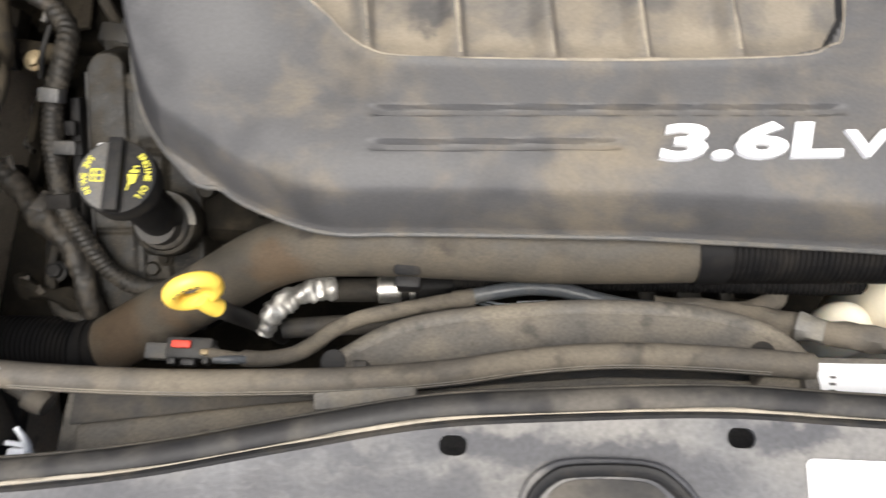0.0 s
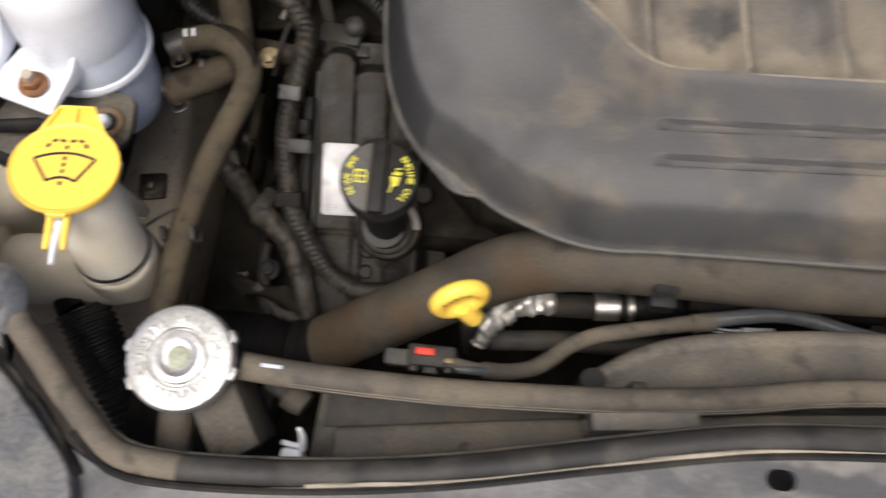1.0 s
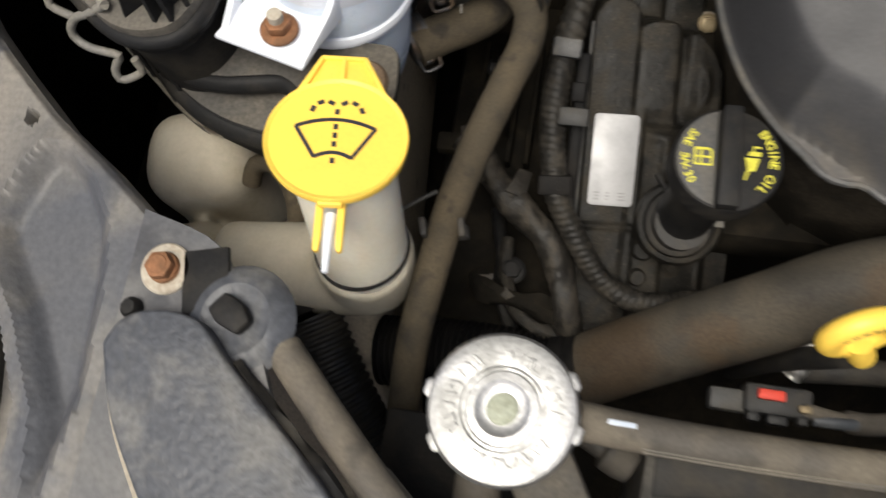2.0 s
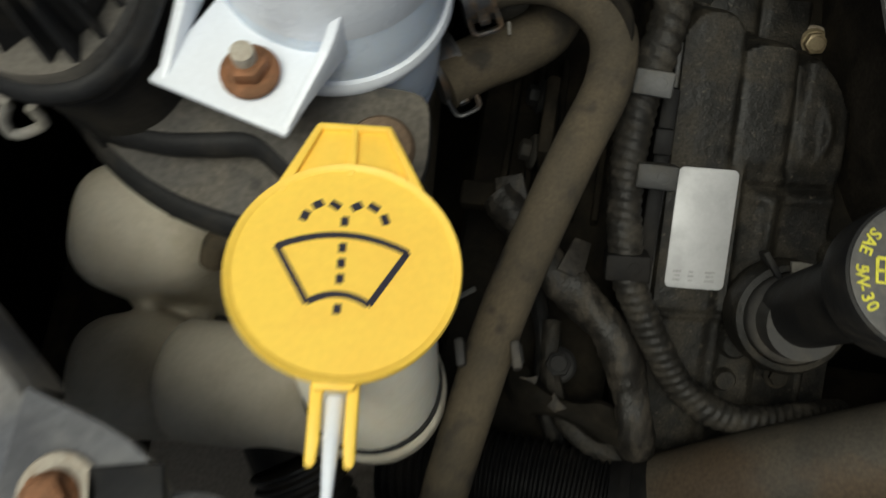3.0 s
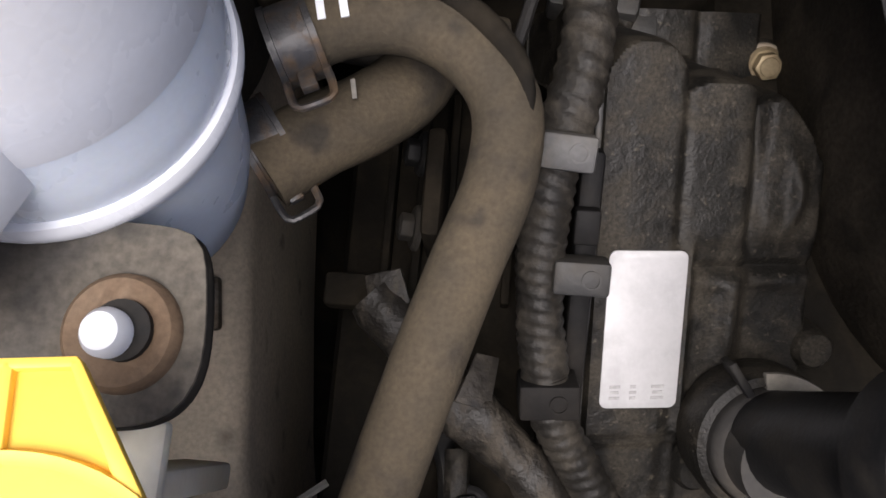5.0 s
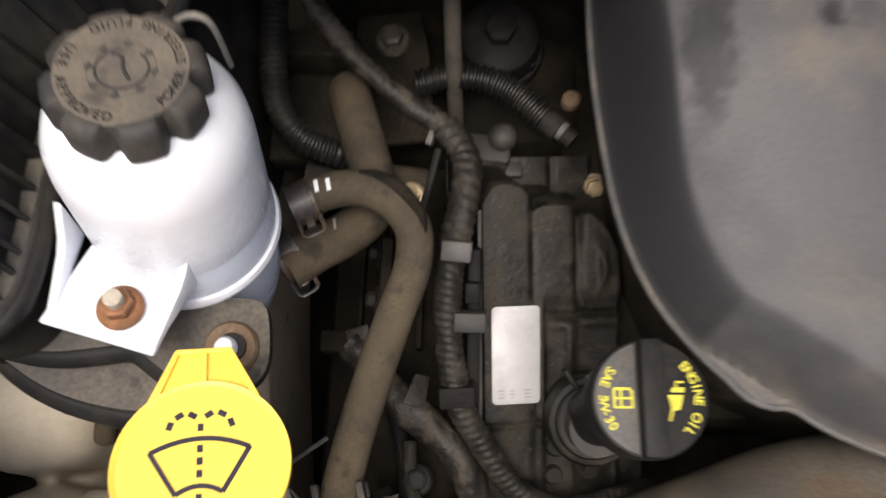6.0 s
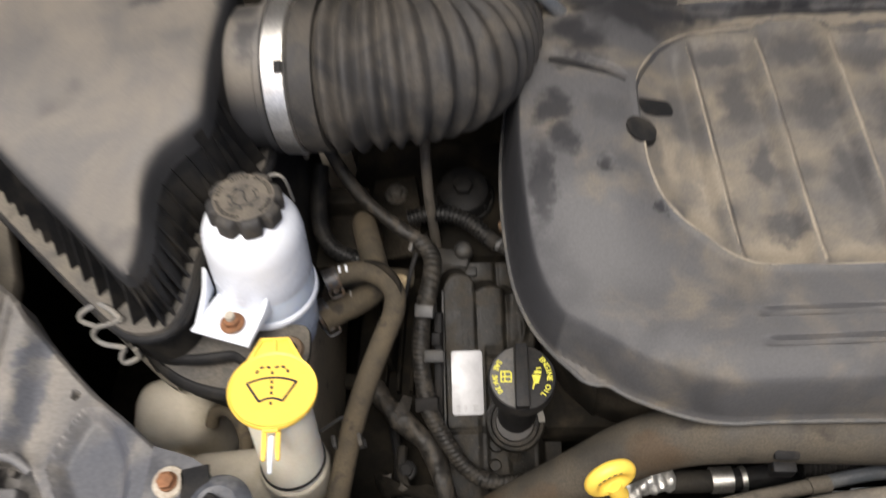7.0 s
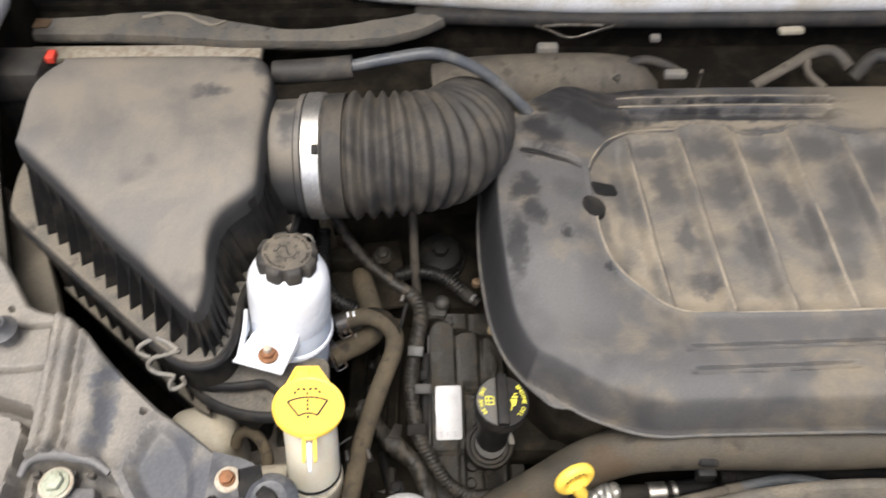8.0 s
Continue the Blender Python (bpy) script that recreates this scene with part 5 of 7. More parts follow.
spring_clamp((-0.4125, 0.3000, 0.866), (0.80, 0.58, -0.05), "rusty spring clamp with loop ear on the lower hose", 0.0130, (0.40, -0.80, 0.05))
for k, x in enumerate((-0.3925, -0.3865)):
    part("paint_mark", box((x, 0.3262 + 0.001 * k, 0.9022), (0.0022, 0.0065, 0.0008), 0.0002, pose(0, 0, 0, 0, 0, 14)), M_WHITE, hose, "white paint mark")
# double clip that holds the hose
clip = thing("hose_clip", (-0.374, 0.18, 0.865), "small dusty clip pinching the brown hose", "hose clip")
for dx in (-0.0105, 0.0105):
    part("jaw", box((-0.374 + dx, 0.1780 + 0.1 * dx, 0.881), (0.0036, 0.0105, 0.009), 0.001, pose(0, 0, 0, 0, 0, 15)), M_BLACK_DUSTY, clip)
part("bridge", box((-0.374, 0.1780, 0.868), (0.026, 0.008, 0.004), 0.001, pose(0, 0, 0, 0, 0, 15)), M_BLACK_DUSTY, clip)
solo("bleed_wire", sweep([(-0.41, 0.187, 0.86), (-0.398, 0.196, 0.862), (-0.385, 0.206, 0.86)], 0.0012, 6, 0.004), M_GREY, "thin dark wire beside the hose", "wire")

# ---- valve cover, label, oil filler ----
VCP, VCN = V(-0.2861, 0.2635, 0.7922), V(0.178, -0.394, 0.902)
vm = frame_of(VCP, VCN, (0.0295, 0.003, -0.0045))
valve = thing("valve_cover", (-0.26, 0.26, 0.72), "dirty black cast valve cover with silver label", "valve cover")


def valve_height(u, v):
    """Height of the cast top over its slope plane: three soft columns with domed ends, a cross groove and falling edges."""
    first, second = u < 0.0112, u < 0.0395
    mid = np.where(first, -0.0040, np.where(second, 0.0254, 0.0510))
    half = np.where(first, 0.0155, np.where(second, 0.0142, 0.0118))
    end = np.where(first, 0.1055, np.where(second, 0.0925, 0.0868 - 0.9 * np.clip(u - 0.050, 0, 0.02)))
    bow = np.where(first, 0.012, 0.004) * np.clip(np.abs(u - mid) / half, 0, 1.2) ** 3
    h = -0.0018 * smoothstep(0.008, 0.014, u) - 0.0035 * smoothstep(0.036, 0.043, u)
    h = h - 0.06 * smoothstep(end - bow - 0.003, end - bow + 0.010, v)
    top = smoothstep(0.026, 0.036, v)
    h = h - 0.0014 * top * np.exp(-((u - 0.0115) / 0.0020) ** 2) - 0.0028 * top * np.exp(-((u - 0.0398) / 0.0028) ** 2)
    h = h + 0.0005 * top * np.exp(-((u - mid) / (0.6 * half)) ** 2) - 0.0035 * np.exp(-((u - 0.0415) / 0.0028) ** 2 - ((v - 0.076) / 0.013) ** 2)
    right = smoothstep(0.0165, 0.021, u)
    h = h - 0.0030 * right * np.exp(-((v - 0.0225) / 0.0020) ** 2) + 0.0014 * right * np.exp(-((v - 0.0165) / 0.003) ** 2)
    h = h - 0.0022 * right * (1 - top) + 0.0012 * np.exp(-((u - 0.0172) / 0.0016) ** 2) * (1 - top) * smoothstep(-0.06, -0.03, v)
    h = h - 0.0014 * np.exp(-((v + 0.0437) / 0.0016) ** 2) * (u < 0.022) - 0.0030 * smoothstep(-0.0437, -0.048, v)
    h = h - 0.05 * smoothstep(-0.0190, -0.0235, u) - 0.030 * smoothstep(0.066, 0.080, u)
    h = h + 0.0030 * np.exp(-((u - 0.0345) / 0.0035) ** 2) * smoothstep(0.020, 0.012, v) * smoothstep(-0.03, 0.0, v)
    bend = u - 0.0535 - 0.004 * np.cos((v - 0.050) * 90)
    h = h + 0.0042 * np.exp(-(bend / 0.0030) ** 2 - ((v - 0.050) / 0.011) ** 2)
    h = h + 0.0016 * np.exp(-((u - 0.046) / 0.006) ** 2 - ((v - 0.040) / 0.006) ** 2)
    return h


us, vs = np.linspace(-0.0245, 0.095, 130), np.linspace(-0.135, 0.120, 210)
uu, vv = np.meshgrid(us, vs)
hh = valve_height(uu.ravel(), vv.ravel())
bm = bmesh.new()
grid = [bm.verts.new(vm @ V(a, b, c - 0.0018 + 0.0004 * noise.noise(V(a, b, 0) * 60) + 0.00022 * noise.noise(V(a, b, 0) * 330))) for a, b, c in zip(uu.ravel(), vv.ravel(), hh)]
for r in range(len(vs) - 1):
    for c in range(len(us) - 1):
        k = r * len(us) + c
        bm.faces.new((grid[k], grid[k + 1], grid[k + 1 + len(us)], grid[k + len(us)]))
part("cast_top", bm, M_VALVE, valve)
part("lower_body", prism([(-0.0205, -0.13), (0.068, -0.13), (0.062, 0.058), (-0.0185, 0.092)], -0.055, -0.012, vm, 0.004), M_VALVE, valve)
part("edge_bead", sweep([tuple(vm @ V(-0.0222, -0.12, -0.008)), tuple(vm @ V(-0.0215, 0.0, -0.004)), tuple(vm @ V(-0.0205, 0.088, -0.004))], 0.0013, 10, 0.01), M_GREY, valve, "pale worn edge bead")
for x, y, z, r in ((0.026, -0.058, -0.004, 0.008), (0.024, -0.078, -0.006, 0.006), (0.071, -0.010, -0.007, 0.008)):
    part("boss", lathe([(r * 1.2, -0.02), (r, z), (r * 0.8, z + 0.002), (0, z + 0.002)], vm @ pose(x, y, 0), 20), M_VALVE, valve)
label = part("label_plate", prism(rounded(0.0296, 0.0600, 0.0030, 5, 0.0, 0.0), -0.0015, -0.0006, vm @ pose(0, 0, 0, 0, 0, -0.3), 0.0002), M_LABEL, valve, "plain silver identification label")
for k, (x, w) in enumerate(((-0.0095, 0.0045), (-0.0025, 0.003), (0.0070, 0.0055))):
    for j in range(3):
        part("print_bar", box((0, 0, 0), (w * (0.9 - 0.2 * ((j + k) % 2)), 0.0011, 0.0003), 0, vm @ pose(x, -0.0215 - 0.0022 * j, -0.0004)), M_PRINT, label, "faint illegible print")
bolt("valve_cover_bolt", (-0.2315, 0.3880, 0.7600), M_BRASS, None, (0.05, -0.55, 0.8), 0.0062, 0.008, 1.25, "brassy bolt with washer at the valve cover end", "bolt", "", 0.0090)
part("bolt_boss", lathe([(0.0125, -0.05), (0.0115, 0.0), (0.010, 0.002), (0, 0.002)], frame_of((-0.2320, 0.3905, 0.7545), (0.05, -0.55, 0.8)), 24), M_VALVE, valve)
part("bolt_ear", prism([(-0.016, -0.010), (0.010, -0.012), (0.014, 0.010), (-0.010, 0.014)], -0.012, -0.003, frame_of((-0.2340, 0.3880, 0.7545), (0.05, -0.55, 0.8)), 0.003), M_PIPE, valve, "dusty brown bolt ear")

FB, OC = V(-0.2415, 0.2285, 0.7830), V(-0.2325, 0.2220, 0.9105)
ocx = (OC - FB).normalized()
filler = thing("oil_filler", FB, "black oil filler tube with screw cap and yellow print", "oil filler")
fbm = frame_of(FB, (0.02, -0.30, 0.95))
collar = part("collar", lathe([(0.0275, -0.012), (0.0275, 0.006), (0.0255, 0.010), (0.0225, 0.011), (0.021, 0.004)], fbm, 40), M_VALVE, filler)
part("collar_tab", box((0, 0, 0), (0.003, 0.014, 0.012), 0.0008, fbm @ pose(-0.013, 0.024, 0.008, 0, 0, 35)), M_BLACK, collar)
part("grey_crescent", prism([(0.0165 * math.cos(radians(a)), 0.0165 * math.sin(radians(a))) for a in range(0, 101, 10)] + [(0.0272 * math.cos(radians(a)), 0.0272 * math.sin(radians(a))) for a in range(100, -1, -10)], 0.0085, 0.0122, fbm, 0.0005), M_GREY_LIGHT, collar, "smooth grey crescent lip")
part("inner_sleeve", lathe([(0.0215, 0.0), (0.0215, 0.012), (0.0205, 0.0145), (0.0180, 0.016), (0.0165, 0.030)], fbm, 36), M_BLACK_DUSTY, filler, "dusty dark inner sleeve")
part("tube", sweep([tuple(FB - ocx * 0.01), tuple(FB.lerp(OC, 0.4)), tuple(OC - ocx * 0.016)], 0.0175, 28, 0.008), M_BLACK, filler)
om = frame_of(OC, (0.07, -0.05, 1), (1, 0.03, 0))
ocap = part("cap", lathe([(0.024, -0.022), (0.0265, -0.020), (0.0270, -0.003), (0.0262, -0.0005), (0.0250, 0.0), (0.0, 0.0)], om, 48), M_BLACK, filler, "black screw cap")
half = [(-0.0062, -0.0243)] + [(0.0252 * math.cos(radians(a)), 0.0252 * math.sin(radians(a))) for a in range(255, 104, -8)] + [(-0.0062, 0.0243)]
part("pale_segment", prism(half, 0.0001, 0.0006, om, 0.0001), M_GREY, ocap, "dusty grey segment")
part("grip_bar", prism([(-0.0058, -0.026), (0.0052, -0.026), (0.0048, 0.026), (-0.0048, 0.026)], -0.004, 0.0075, om, 0.0014), M_BLACK, ocap, "raised grip bar")
part("left_print", arc_text("SAE 5W-30", 0.0215, 0.0058, 145, 215, om, 0.0008, -1, None, 0.00012), M_YELLOW_PRINT, ocap, "yellow curved lettering")
part("right_print", arc_text("ENGINE OIL", 0.0215, 0.0058, 42, -42, om, 0.0003, 1, None, 0.00012), M_YELLOW_PRINT, ocap, "yellow curved lettering")
own = strip([(-0.0165, 0.0042), (-0.0095, 0.0042), (-0.0085, 0.0030), (-0.0085, -0.0040), (-0.0165, -0.0040), (-0.0165, 0.0042)], 0.0012, om, 0.0006)
own = strip([(-0.0135, 0.004), (-0.0135, -0.004)], 0.0010, om, 0.0006, own)
own = strip([(-0.0165, 0.0), (-0.0090, 0.0)], 0.0010, om, 0.0006, own)
part("book_symbol", own, M_YELLOW_PRINT, ocap, "yellow handbook symbol")
own = prism([(0.0078, 0.0015), (0.0148, 0.0015), (0.0128, -0.0050), (0.0100, -0.0055), (0.0085, -0.0100), (0.0075, -0.0100), (0.0090, -0.0045)], 0.0002, 0.0006, om, 0)
prism([(0.0092, 0.0026), (0.0150, 0.0026), (0.0155, 0.0048), (0.0100, 0.0048)], 0.0002, 0.0006, om, 0, 2, own)
strip([(0.0118, 0.0050), (0.0118, 0.0072), (0.0152, 0.0072)], 0.0010, om, 0.0002, own)
part("oil_can_symbol", own, M_YELLOW_PRINT, ocap, "yellow oil can symbol")

# ---- wiring loom over the valve cover ----
loom = thing("wiring_loom", (-0.33, 0.30, 0.76), "dusty taped and corrugated engine wiring loom", "wiring harness")
UP = [(-0.436, 0.487, 0.925), (-0.416, 0.459, 0.895), (-0.395, 0.432, 0.875), (-0.372, 0.411, 0.866), (-0.350, 0.396, 0.858), (-0.331, 0.385, 0.853), (-0.3190, 0.369, 0.850), (-0.3178, 0.346, 0.850), (-0.324, 0.3135, 0.843)]
part("upper_run", sweep(UP, lambda k: 0.0066 + 0.0007 * math.sin(23 * k), 16, wave=(0.0060, 0.0005, 1), wobble=0.18), M_SHRED, loom, "brown dusty taped run")
part("taped_bend", sweep(UP[5:], 0.0086, 24, wave=(0.0065, 0.0012, 2), wobble=0.14), M_LOOM, loom, "glossy wrapped tape")
part("middle_run", sweep([(-0.3235, 0.320, 0.845), (-0.3270, 0.292, 0.831), (-0.3260, 0.264, 0.817), (-0.3215, 0.239, 0.806)], 0.0082, 24, wave=(0.0046, 0.0009, 2), wobble=0.12), M_LOOM, loom, "braided dusty sleeve")
part("lower_run", sweep([(-0.3225, 0.243, 0.808), (-0.3185, 0.230, 0.803), (-0.3050, 0.2095, 0.790), (-0.2890, 0.1900, 0.777), (-0.2700, 0.1785, 0.770), (-0.2470, 0.1775, 0.765), (-0.2240, 0.1840, 0.758), (-0.20, 0.191, 0.74)], lambda k: 0.0080 - 0.0012 * k, 24, wave=(0.0046, 0.0009, 2), wobble=0.14), M_LOOM, loom, "braided dusty run")
for at, size, mat, rz in (((-0.3221, 0.3107, 0.8490), (0.0172, 0.0115, 0.014), M_GREY, -4), ((-0.3142, 0.2758, 0.8270), (0.0185, 0.0115, 0.013), M_CLIP, 0), ((-0.3212, 0.2375, 0.8060), (0.0205, 0.0125, 0.0185), M_FLEX, 4)):
    own = box((0, 0, 0), size, 0.0014, Matrix.Translation(at) @ pose(0, 0, 0, 25, 0, rz))
    ring = lathe([(0.0032, 0), (0.0032, 0.0008), (0.0026, 0.0008), (0.0026, 0.0)], Matrix.Translation(at) @ pose(0.003, 0, 0, 25, 0, rz) @ pose(0, 0, size[2] / 2 - 0.0002), 18)
    part("clip", merge(own, ring), mat, loom, "square plastic loom clip")
part("backing_rail", box((-0.3120, 0.270, 0.805), (0.008, 0.11, 0.012), 0.002, pose(0, 0, 0, 27, 0, 0)), M_FLEX, loom)
part("rail_hook", box((-0.3130, 0.2925, 0.828), (0.0085, 0.012, 0.008), 0.0012, pose(0, 0, 0, 27, 0, 0)), M_FLEX, loom)

branch = thing("loom_branch", (-0.35, 0.22, 0.74), "tattered taped wiring branch below the hose", "wiring harness")
part("tape_wrap", sweep([(-0.388, 0.270, 0.788), (-0.372, 0.254, 0.786), (-0.355, 0.2365, 0.785), (-0.336, 0.2200, 0.782), (-0.3195, 0.2050, 0.778), (-0.3105, 0.1850, 0.771), (-0.305, 0.164, 0.764), (-0.300, 0.140, 0.735)], lambda s: 0.0100 + 0.0008 * math.sin(25 * s), 18, wave=(0.0085, 0.0007, 1), wobble=0.22), M_SHRED, branch, "shredded tape wrap")
part("loose_flap", prism([(-0.010, -0.008), (0.008, -0.006), (0.010, 0.007), (-0.004, 0.010)], 0, 0.0012, pose(-0.382, 0.270, 0.792, 12, -18, 25), 0.0003), M_SHRED, branch, "loose end of tape")
part("second_flap", prism([(-0.007, -0.010), (0.007, -0.008), (0.004, 0.012), (-0.005, 0.010)], 0, 0.0012, pose(-0.345, 0.240, 0.792, -14, 22, -20), 0.0003), M_TAPE, branch, "loose end of tape")
low = thing("lower_loom", (-0.32, 0.16, 0.70), "dusty dark cable loop beside the coolant pipe", "wiring harness")
part("cable_loop", sweep([(-0.352, 0.215, 0.745), (-0.350, 0.19, 0.748), (-0.342, 0.168, 0.752), (-0.326, 0.154, 0.756), (-0.305, 0.150, 0.752), (-0.285, 0.155, 0.735)], 0.0055, 10, 0.006, wobble=0.15), M_LOOM, low)
part("cable_short", sweep([(-0.365, 0.24, 0.73), (-0.355, 0.205, 0.742), (-0.352, 0.175, 0.738), (-0.34, 0.15, 0.73)], 0.005, 10, 0.006, wobble=0.15), M_BLACK, low)
bolt("head_bolt", (-0.346, 0.192, 0.747), M_BLACK, None, (0, 0, 1), 0.007, 0.008, 1.4, "dull steel bolt low beside the loom", "bolt")

# ---- behind: oil filter cap, bracket, small hoses ----
oilf = thing("oil_filter_cap", (-0.2960, 0.4930, 0.7320), "black plastic oil filter housing cap with hexagon", "oil filter")
fm = frame_of((-0.2985, 0.4925, 0.7670), (0.05, -0.12, 1))
part("housing", lathe([(0.034, -0.04), (0.034, 0.0), (0.0325, 0.003), (0.030, 0.0035), (0.030, 0.012), (0.027, 0.020), (0.020, 0.024), (0.0, 0.025)], fm, 40, 0), M_BLACK, oilf)
part("hexagon", prism([(0.011 * math.cos(radians(60 * k)), 0.011 * math.sin(radians(60 * k))) for k in range(6)], 0.022, 0.034, fm, 0.0015), M_BLACK, oilf)
for k in range(10):
    a = radians(36 * k)
    part("grip_rib", box((0, 0, 0), (0.003, 0.004, 0.010), 0.0006, fm @ pose(0.0295 * math.cos(a), 0.0295 * math.sin(a), 0.008, 0, 0, 36 * k)), M_BLACK, oilf)
brk = thing("engine_bracket", (-0.3740, 0.4910, 0.7310), "dark steel engine bracket with flanged bolt", "bracket")
part("arm", prism([(-0.026, -0.075), (0.022, -0.075), (0.026, -0.01), (0.024, 0.028), (-0.022, 0.03), (-0.028, 0.0)], -0.006, 0.0, pose(-0.3730, 0.4860, 0.7770, 0, 0, 8), 0.002), M_FLANK, brk)
bolt("bracket_bolt", (-0.3730, 0.4920, 0.7770), M_STEEL_DULL, None, (0, -0.1, 1), 0.0085, 0.011, 1.55, "dusty dull steel flanged bolt on bracket", "bolt")
solo("vertical_pipe", sweep([(-0.3265, 0.43, 0.74), (-0.3275, 0.445, 0.82), (-0.3285, 0.47, 0.86), (-0.33, 0.50, 0.87)], 0.0055, 12, 0.01), M_HOSE_GREY, "thin grey metal pipe beside the oil filter", "pipe")
corr = thing("vacuum_hose", (-0.2900, 0.4280, 0.7880), "dark dusty rubber hose crossing behind the valve cover", "hose")
part("hose_wall", sweep([(-0.3520, 0.4420, 0.8030), (-0.3300, 0.4460, 0.8060), (-0.3070, 0.4440, 0.8060), (-0.2870, 0.4350, 0.8040), (-0.2680, 0.4190, 0.8000)], 0.0084, 18, wave=(0.0048, 0.0018)), M_CORR, corr)
part("end_fitting", lathe([(0.0085, 0), (0.0085, 0.012), (0.006, 0.013), (0.006, 0.024)], frame_of((-0.2680, 0.4190, 0.8000), (0.75, -0.6, -0.1)), 16), M_BLACK, corr)
part("blue_tip", lathe([(0.0066, 0), (0.0066, 0.006), (0.005, 0.007)], frame_of((-0.2600, 0.4130, 0.8000), (0.75, -0.6, -0.1)), 16), M_BLUE, corr, "small blue-grey tip")
part("corner_bolt", lathe([(0.006, 0), (0.006, 0.006), (0.004, 0.008), (0, 0.008)], frame_of((-0.2520, 0.4260, 0.8080)), 14), M_BUSH, corr)
solo("cross_hose", sweep([(-0.405, 0.372, 0.802), (-0.385, 0.374, 0.805), (-0.365, 0.3735, 0.802), (-0.345, 0.374, 0.795)], 0.0095, 16, 0.006), M_RUBBER, "short brown hose behind the return hose", "hose")
conn = thing("sensor_connector", (-0.3020, 0.4077, 0.7470), "grey sensor with round head and bracket", "sensor")
part("body", box((-0.3080, 0.4047, 0.7790), (0.038, 0.020, 0.016), 0.003, pose(0, 0, 0, 0, 0, -6)), M_CLIP, conn)
part("round_head", lathe([(0.0095, 0), (0.0095, 0.010), (0.0075, 0.014), (0.004, 0.0158), (0, 0.016)], frame_of((-0.2950, 0.4117, 0.7820), (0, -0.2, 1)), 24), M_CLIP, conn)
part("foot", box((-0.2880, 0.3927, 0.7750), (0.014, 0.012, 0.010), 0.002), M_CLIP, conn)
part("tie_tail", box((-0.338, 0.381, 0.850), (0.004, 0.012, 0.008), 0.001, pose(0, 0, 0, 20, 0, -20)), M_GREY, loom, "cable tie tail")
ac = thing("cooling_line", (-0.42, 0.40, 0.80), "black corrugated tube under the air cleaner", "corrugated tube")
part("tube", sweep([(-0.437, 0.47, 0.86), (-0.436, 0.43, 0.852), (-0.430, 0.40, 0.846), (-0.416, 0.383, 0.840), (-0.398, 0.378, 0.832), (-0.38, 0.378, 0.82)], 0.0085, 14, wave=(0.0042, 0.0010)), M_CORR, ac)
part("sleeve", sweep([(-0.418, 0.368, 0.815), (-0.40, 0.366, 0.812), (-0.38, 0.366, 0.808)], 0.012, 16, 0.008), M_BLACK, ac)
st = thing("starter_bracket", (-0.42, 0.43, 0.74), "dusty brown metal step behind the reservoir", "bracket")
part("step", box((-0.420, 0.425, 0.79), (0.055, 0.075, 0.02), 0.003), M_FLANK, st)
part("step_upper", box((-0.418, 0.460, 0.81), (0.05, 0.02, 0.03), 0.003), M_FLANK, st)
solo("wire_lead", sweep([(-0.345, 0.335, 0.83), (-0.339, 0.352, 0.845), (-0.334, 0.372, 0.85)], 0.0022, 8, 0.005), M_BLACK, "thin black lead under the loom", "wire")
bolt("front_bolt", (-0.350, 0.348, 0.835), M_BRASS, None, (0, -0.2, 1), 0.006, 0.006, 1.5, "small brown bolt under the hose bend", "bolt")

# ---- coolant pipe along the front of the engine ----
pipe = thing("coolant_pipe", (-0.05, 0.18, 0.76), "brown dusty coolant pipe with bend and black cuff", "coolant pipe")
PP = [(-0.292, 0.1280, 0.750), (-0.275, 0.1355, 0.757), (-0.26, 0.1426, 0.7639), (-0.225, 0.1572, 0.7821), (-0.185, 0.1729, 0.8056), (-0.145, 0.1885, 0.8295), (-0.105, 0.1945, 0.8514), (-0.06, 0.1945, 0.8640), (0.0, 0.1940, 0.866), (0.08, 0.1945, 0.863), (0.185, 0.2000, 0.861)]
part("pipe_wall", sweep(PP, 0.0244, 32, 0.006), M_PIPE, pipe, "tan-brown dusty pipe")
part("end_cuff", sweep([(-0.310, 0.1265, 0.7455), (-0.300, 0.1270, 0.7475), (-0.288, 0.1297, 0.7515)], 0.0254, 28, 0.003), M_FLEX, pipe, "black rubber cuff")
part("cuff_ribs", sweep([(-0.43, 0.126, 0.733), (-0.385, 0.1285, 0.738), (-0.345, 0.1285, 0.742), (-0.315, 0.1265, 0.745), (-0.308, 0.1265, 0.746)], 0.0238, 28, wave=(0.0046, 0.0026)), M_FLEX, pipe, "black ribbed rubber")
part("cuff_bead", sweep([(-0.304, 0.1268, 0.7467), (-0.299, 0.1272, 0.7477)], 0.0270, 28, 0.003), M_FLEX, pipe)
part("flexible_cuff", sweep([(0.170, 0.1990, 0.861), (0.180, 0.1998, 0.861), (0.192, 0.2005, 0.861)], 0.0262, 28, 0.003), M_FLEX, pipe, "smooth black rubber cuff")
part("flexible_part", sweep([(0.188, 0.2002, 0.861), (0.28, 0.204, 0.86), (0.40, 0.208, 0.86), (0.52, 0.21, 0.86)], 0.0246, 24, wave=(0.0040, 0.0018)), M_FLEX, pipe, "black corrugated flexible length")
clipp = thing("pipe_clip", (-0.032, 0.175, 0.84), "dark plastic clip holding the coolant pipe", "pipe clip")
part("saddle", box((-0.032, 0.180, 0.874), (0.020, 0.020, 0.016), 0.003, pose(0, 0, 0, 25, 0, 0)), M_BLACK, clipp)
part("foot", box((-0.032, 0.167, 0.858), (0.018, 0.010, 0.018), 0.002), M_BLACK, clipp)
own = None
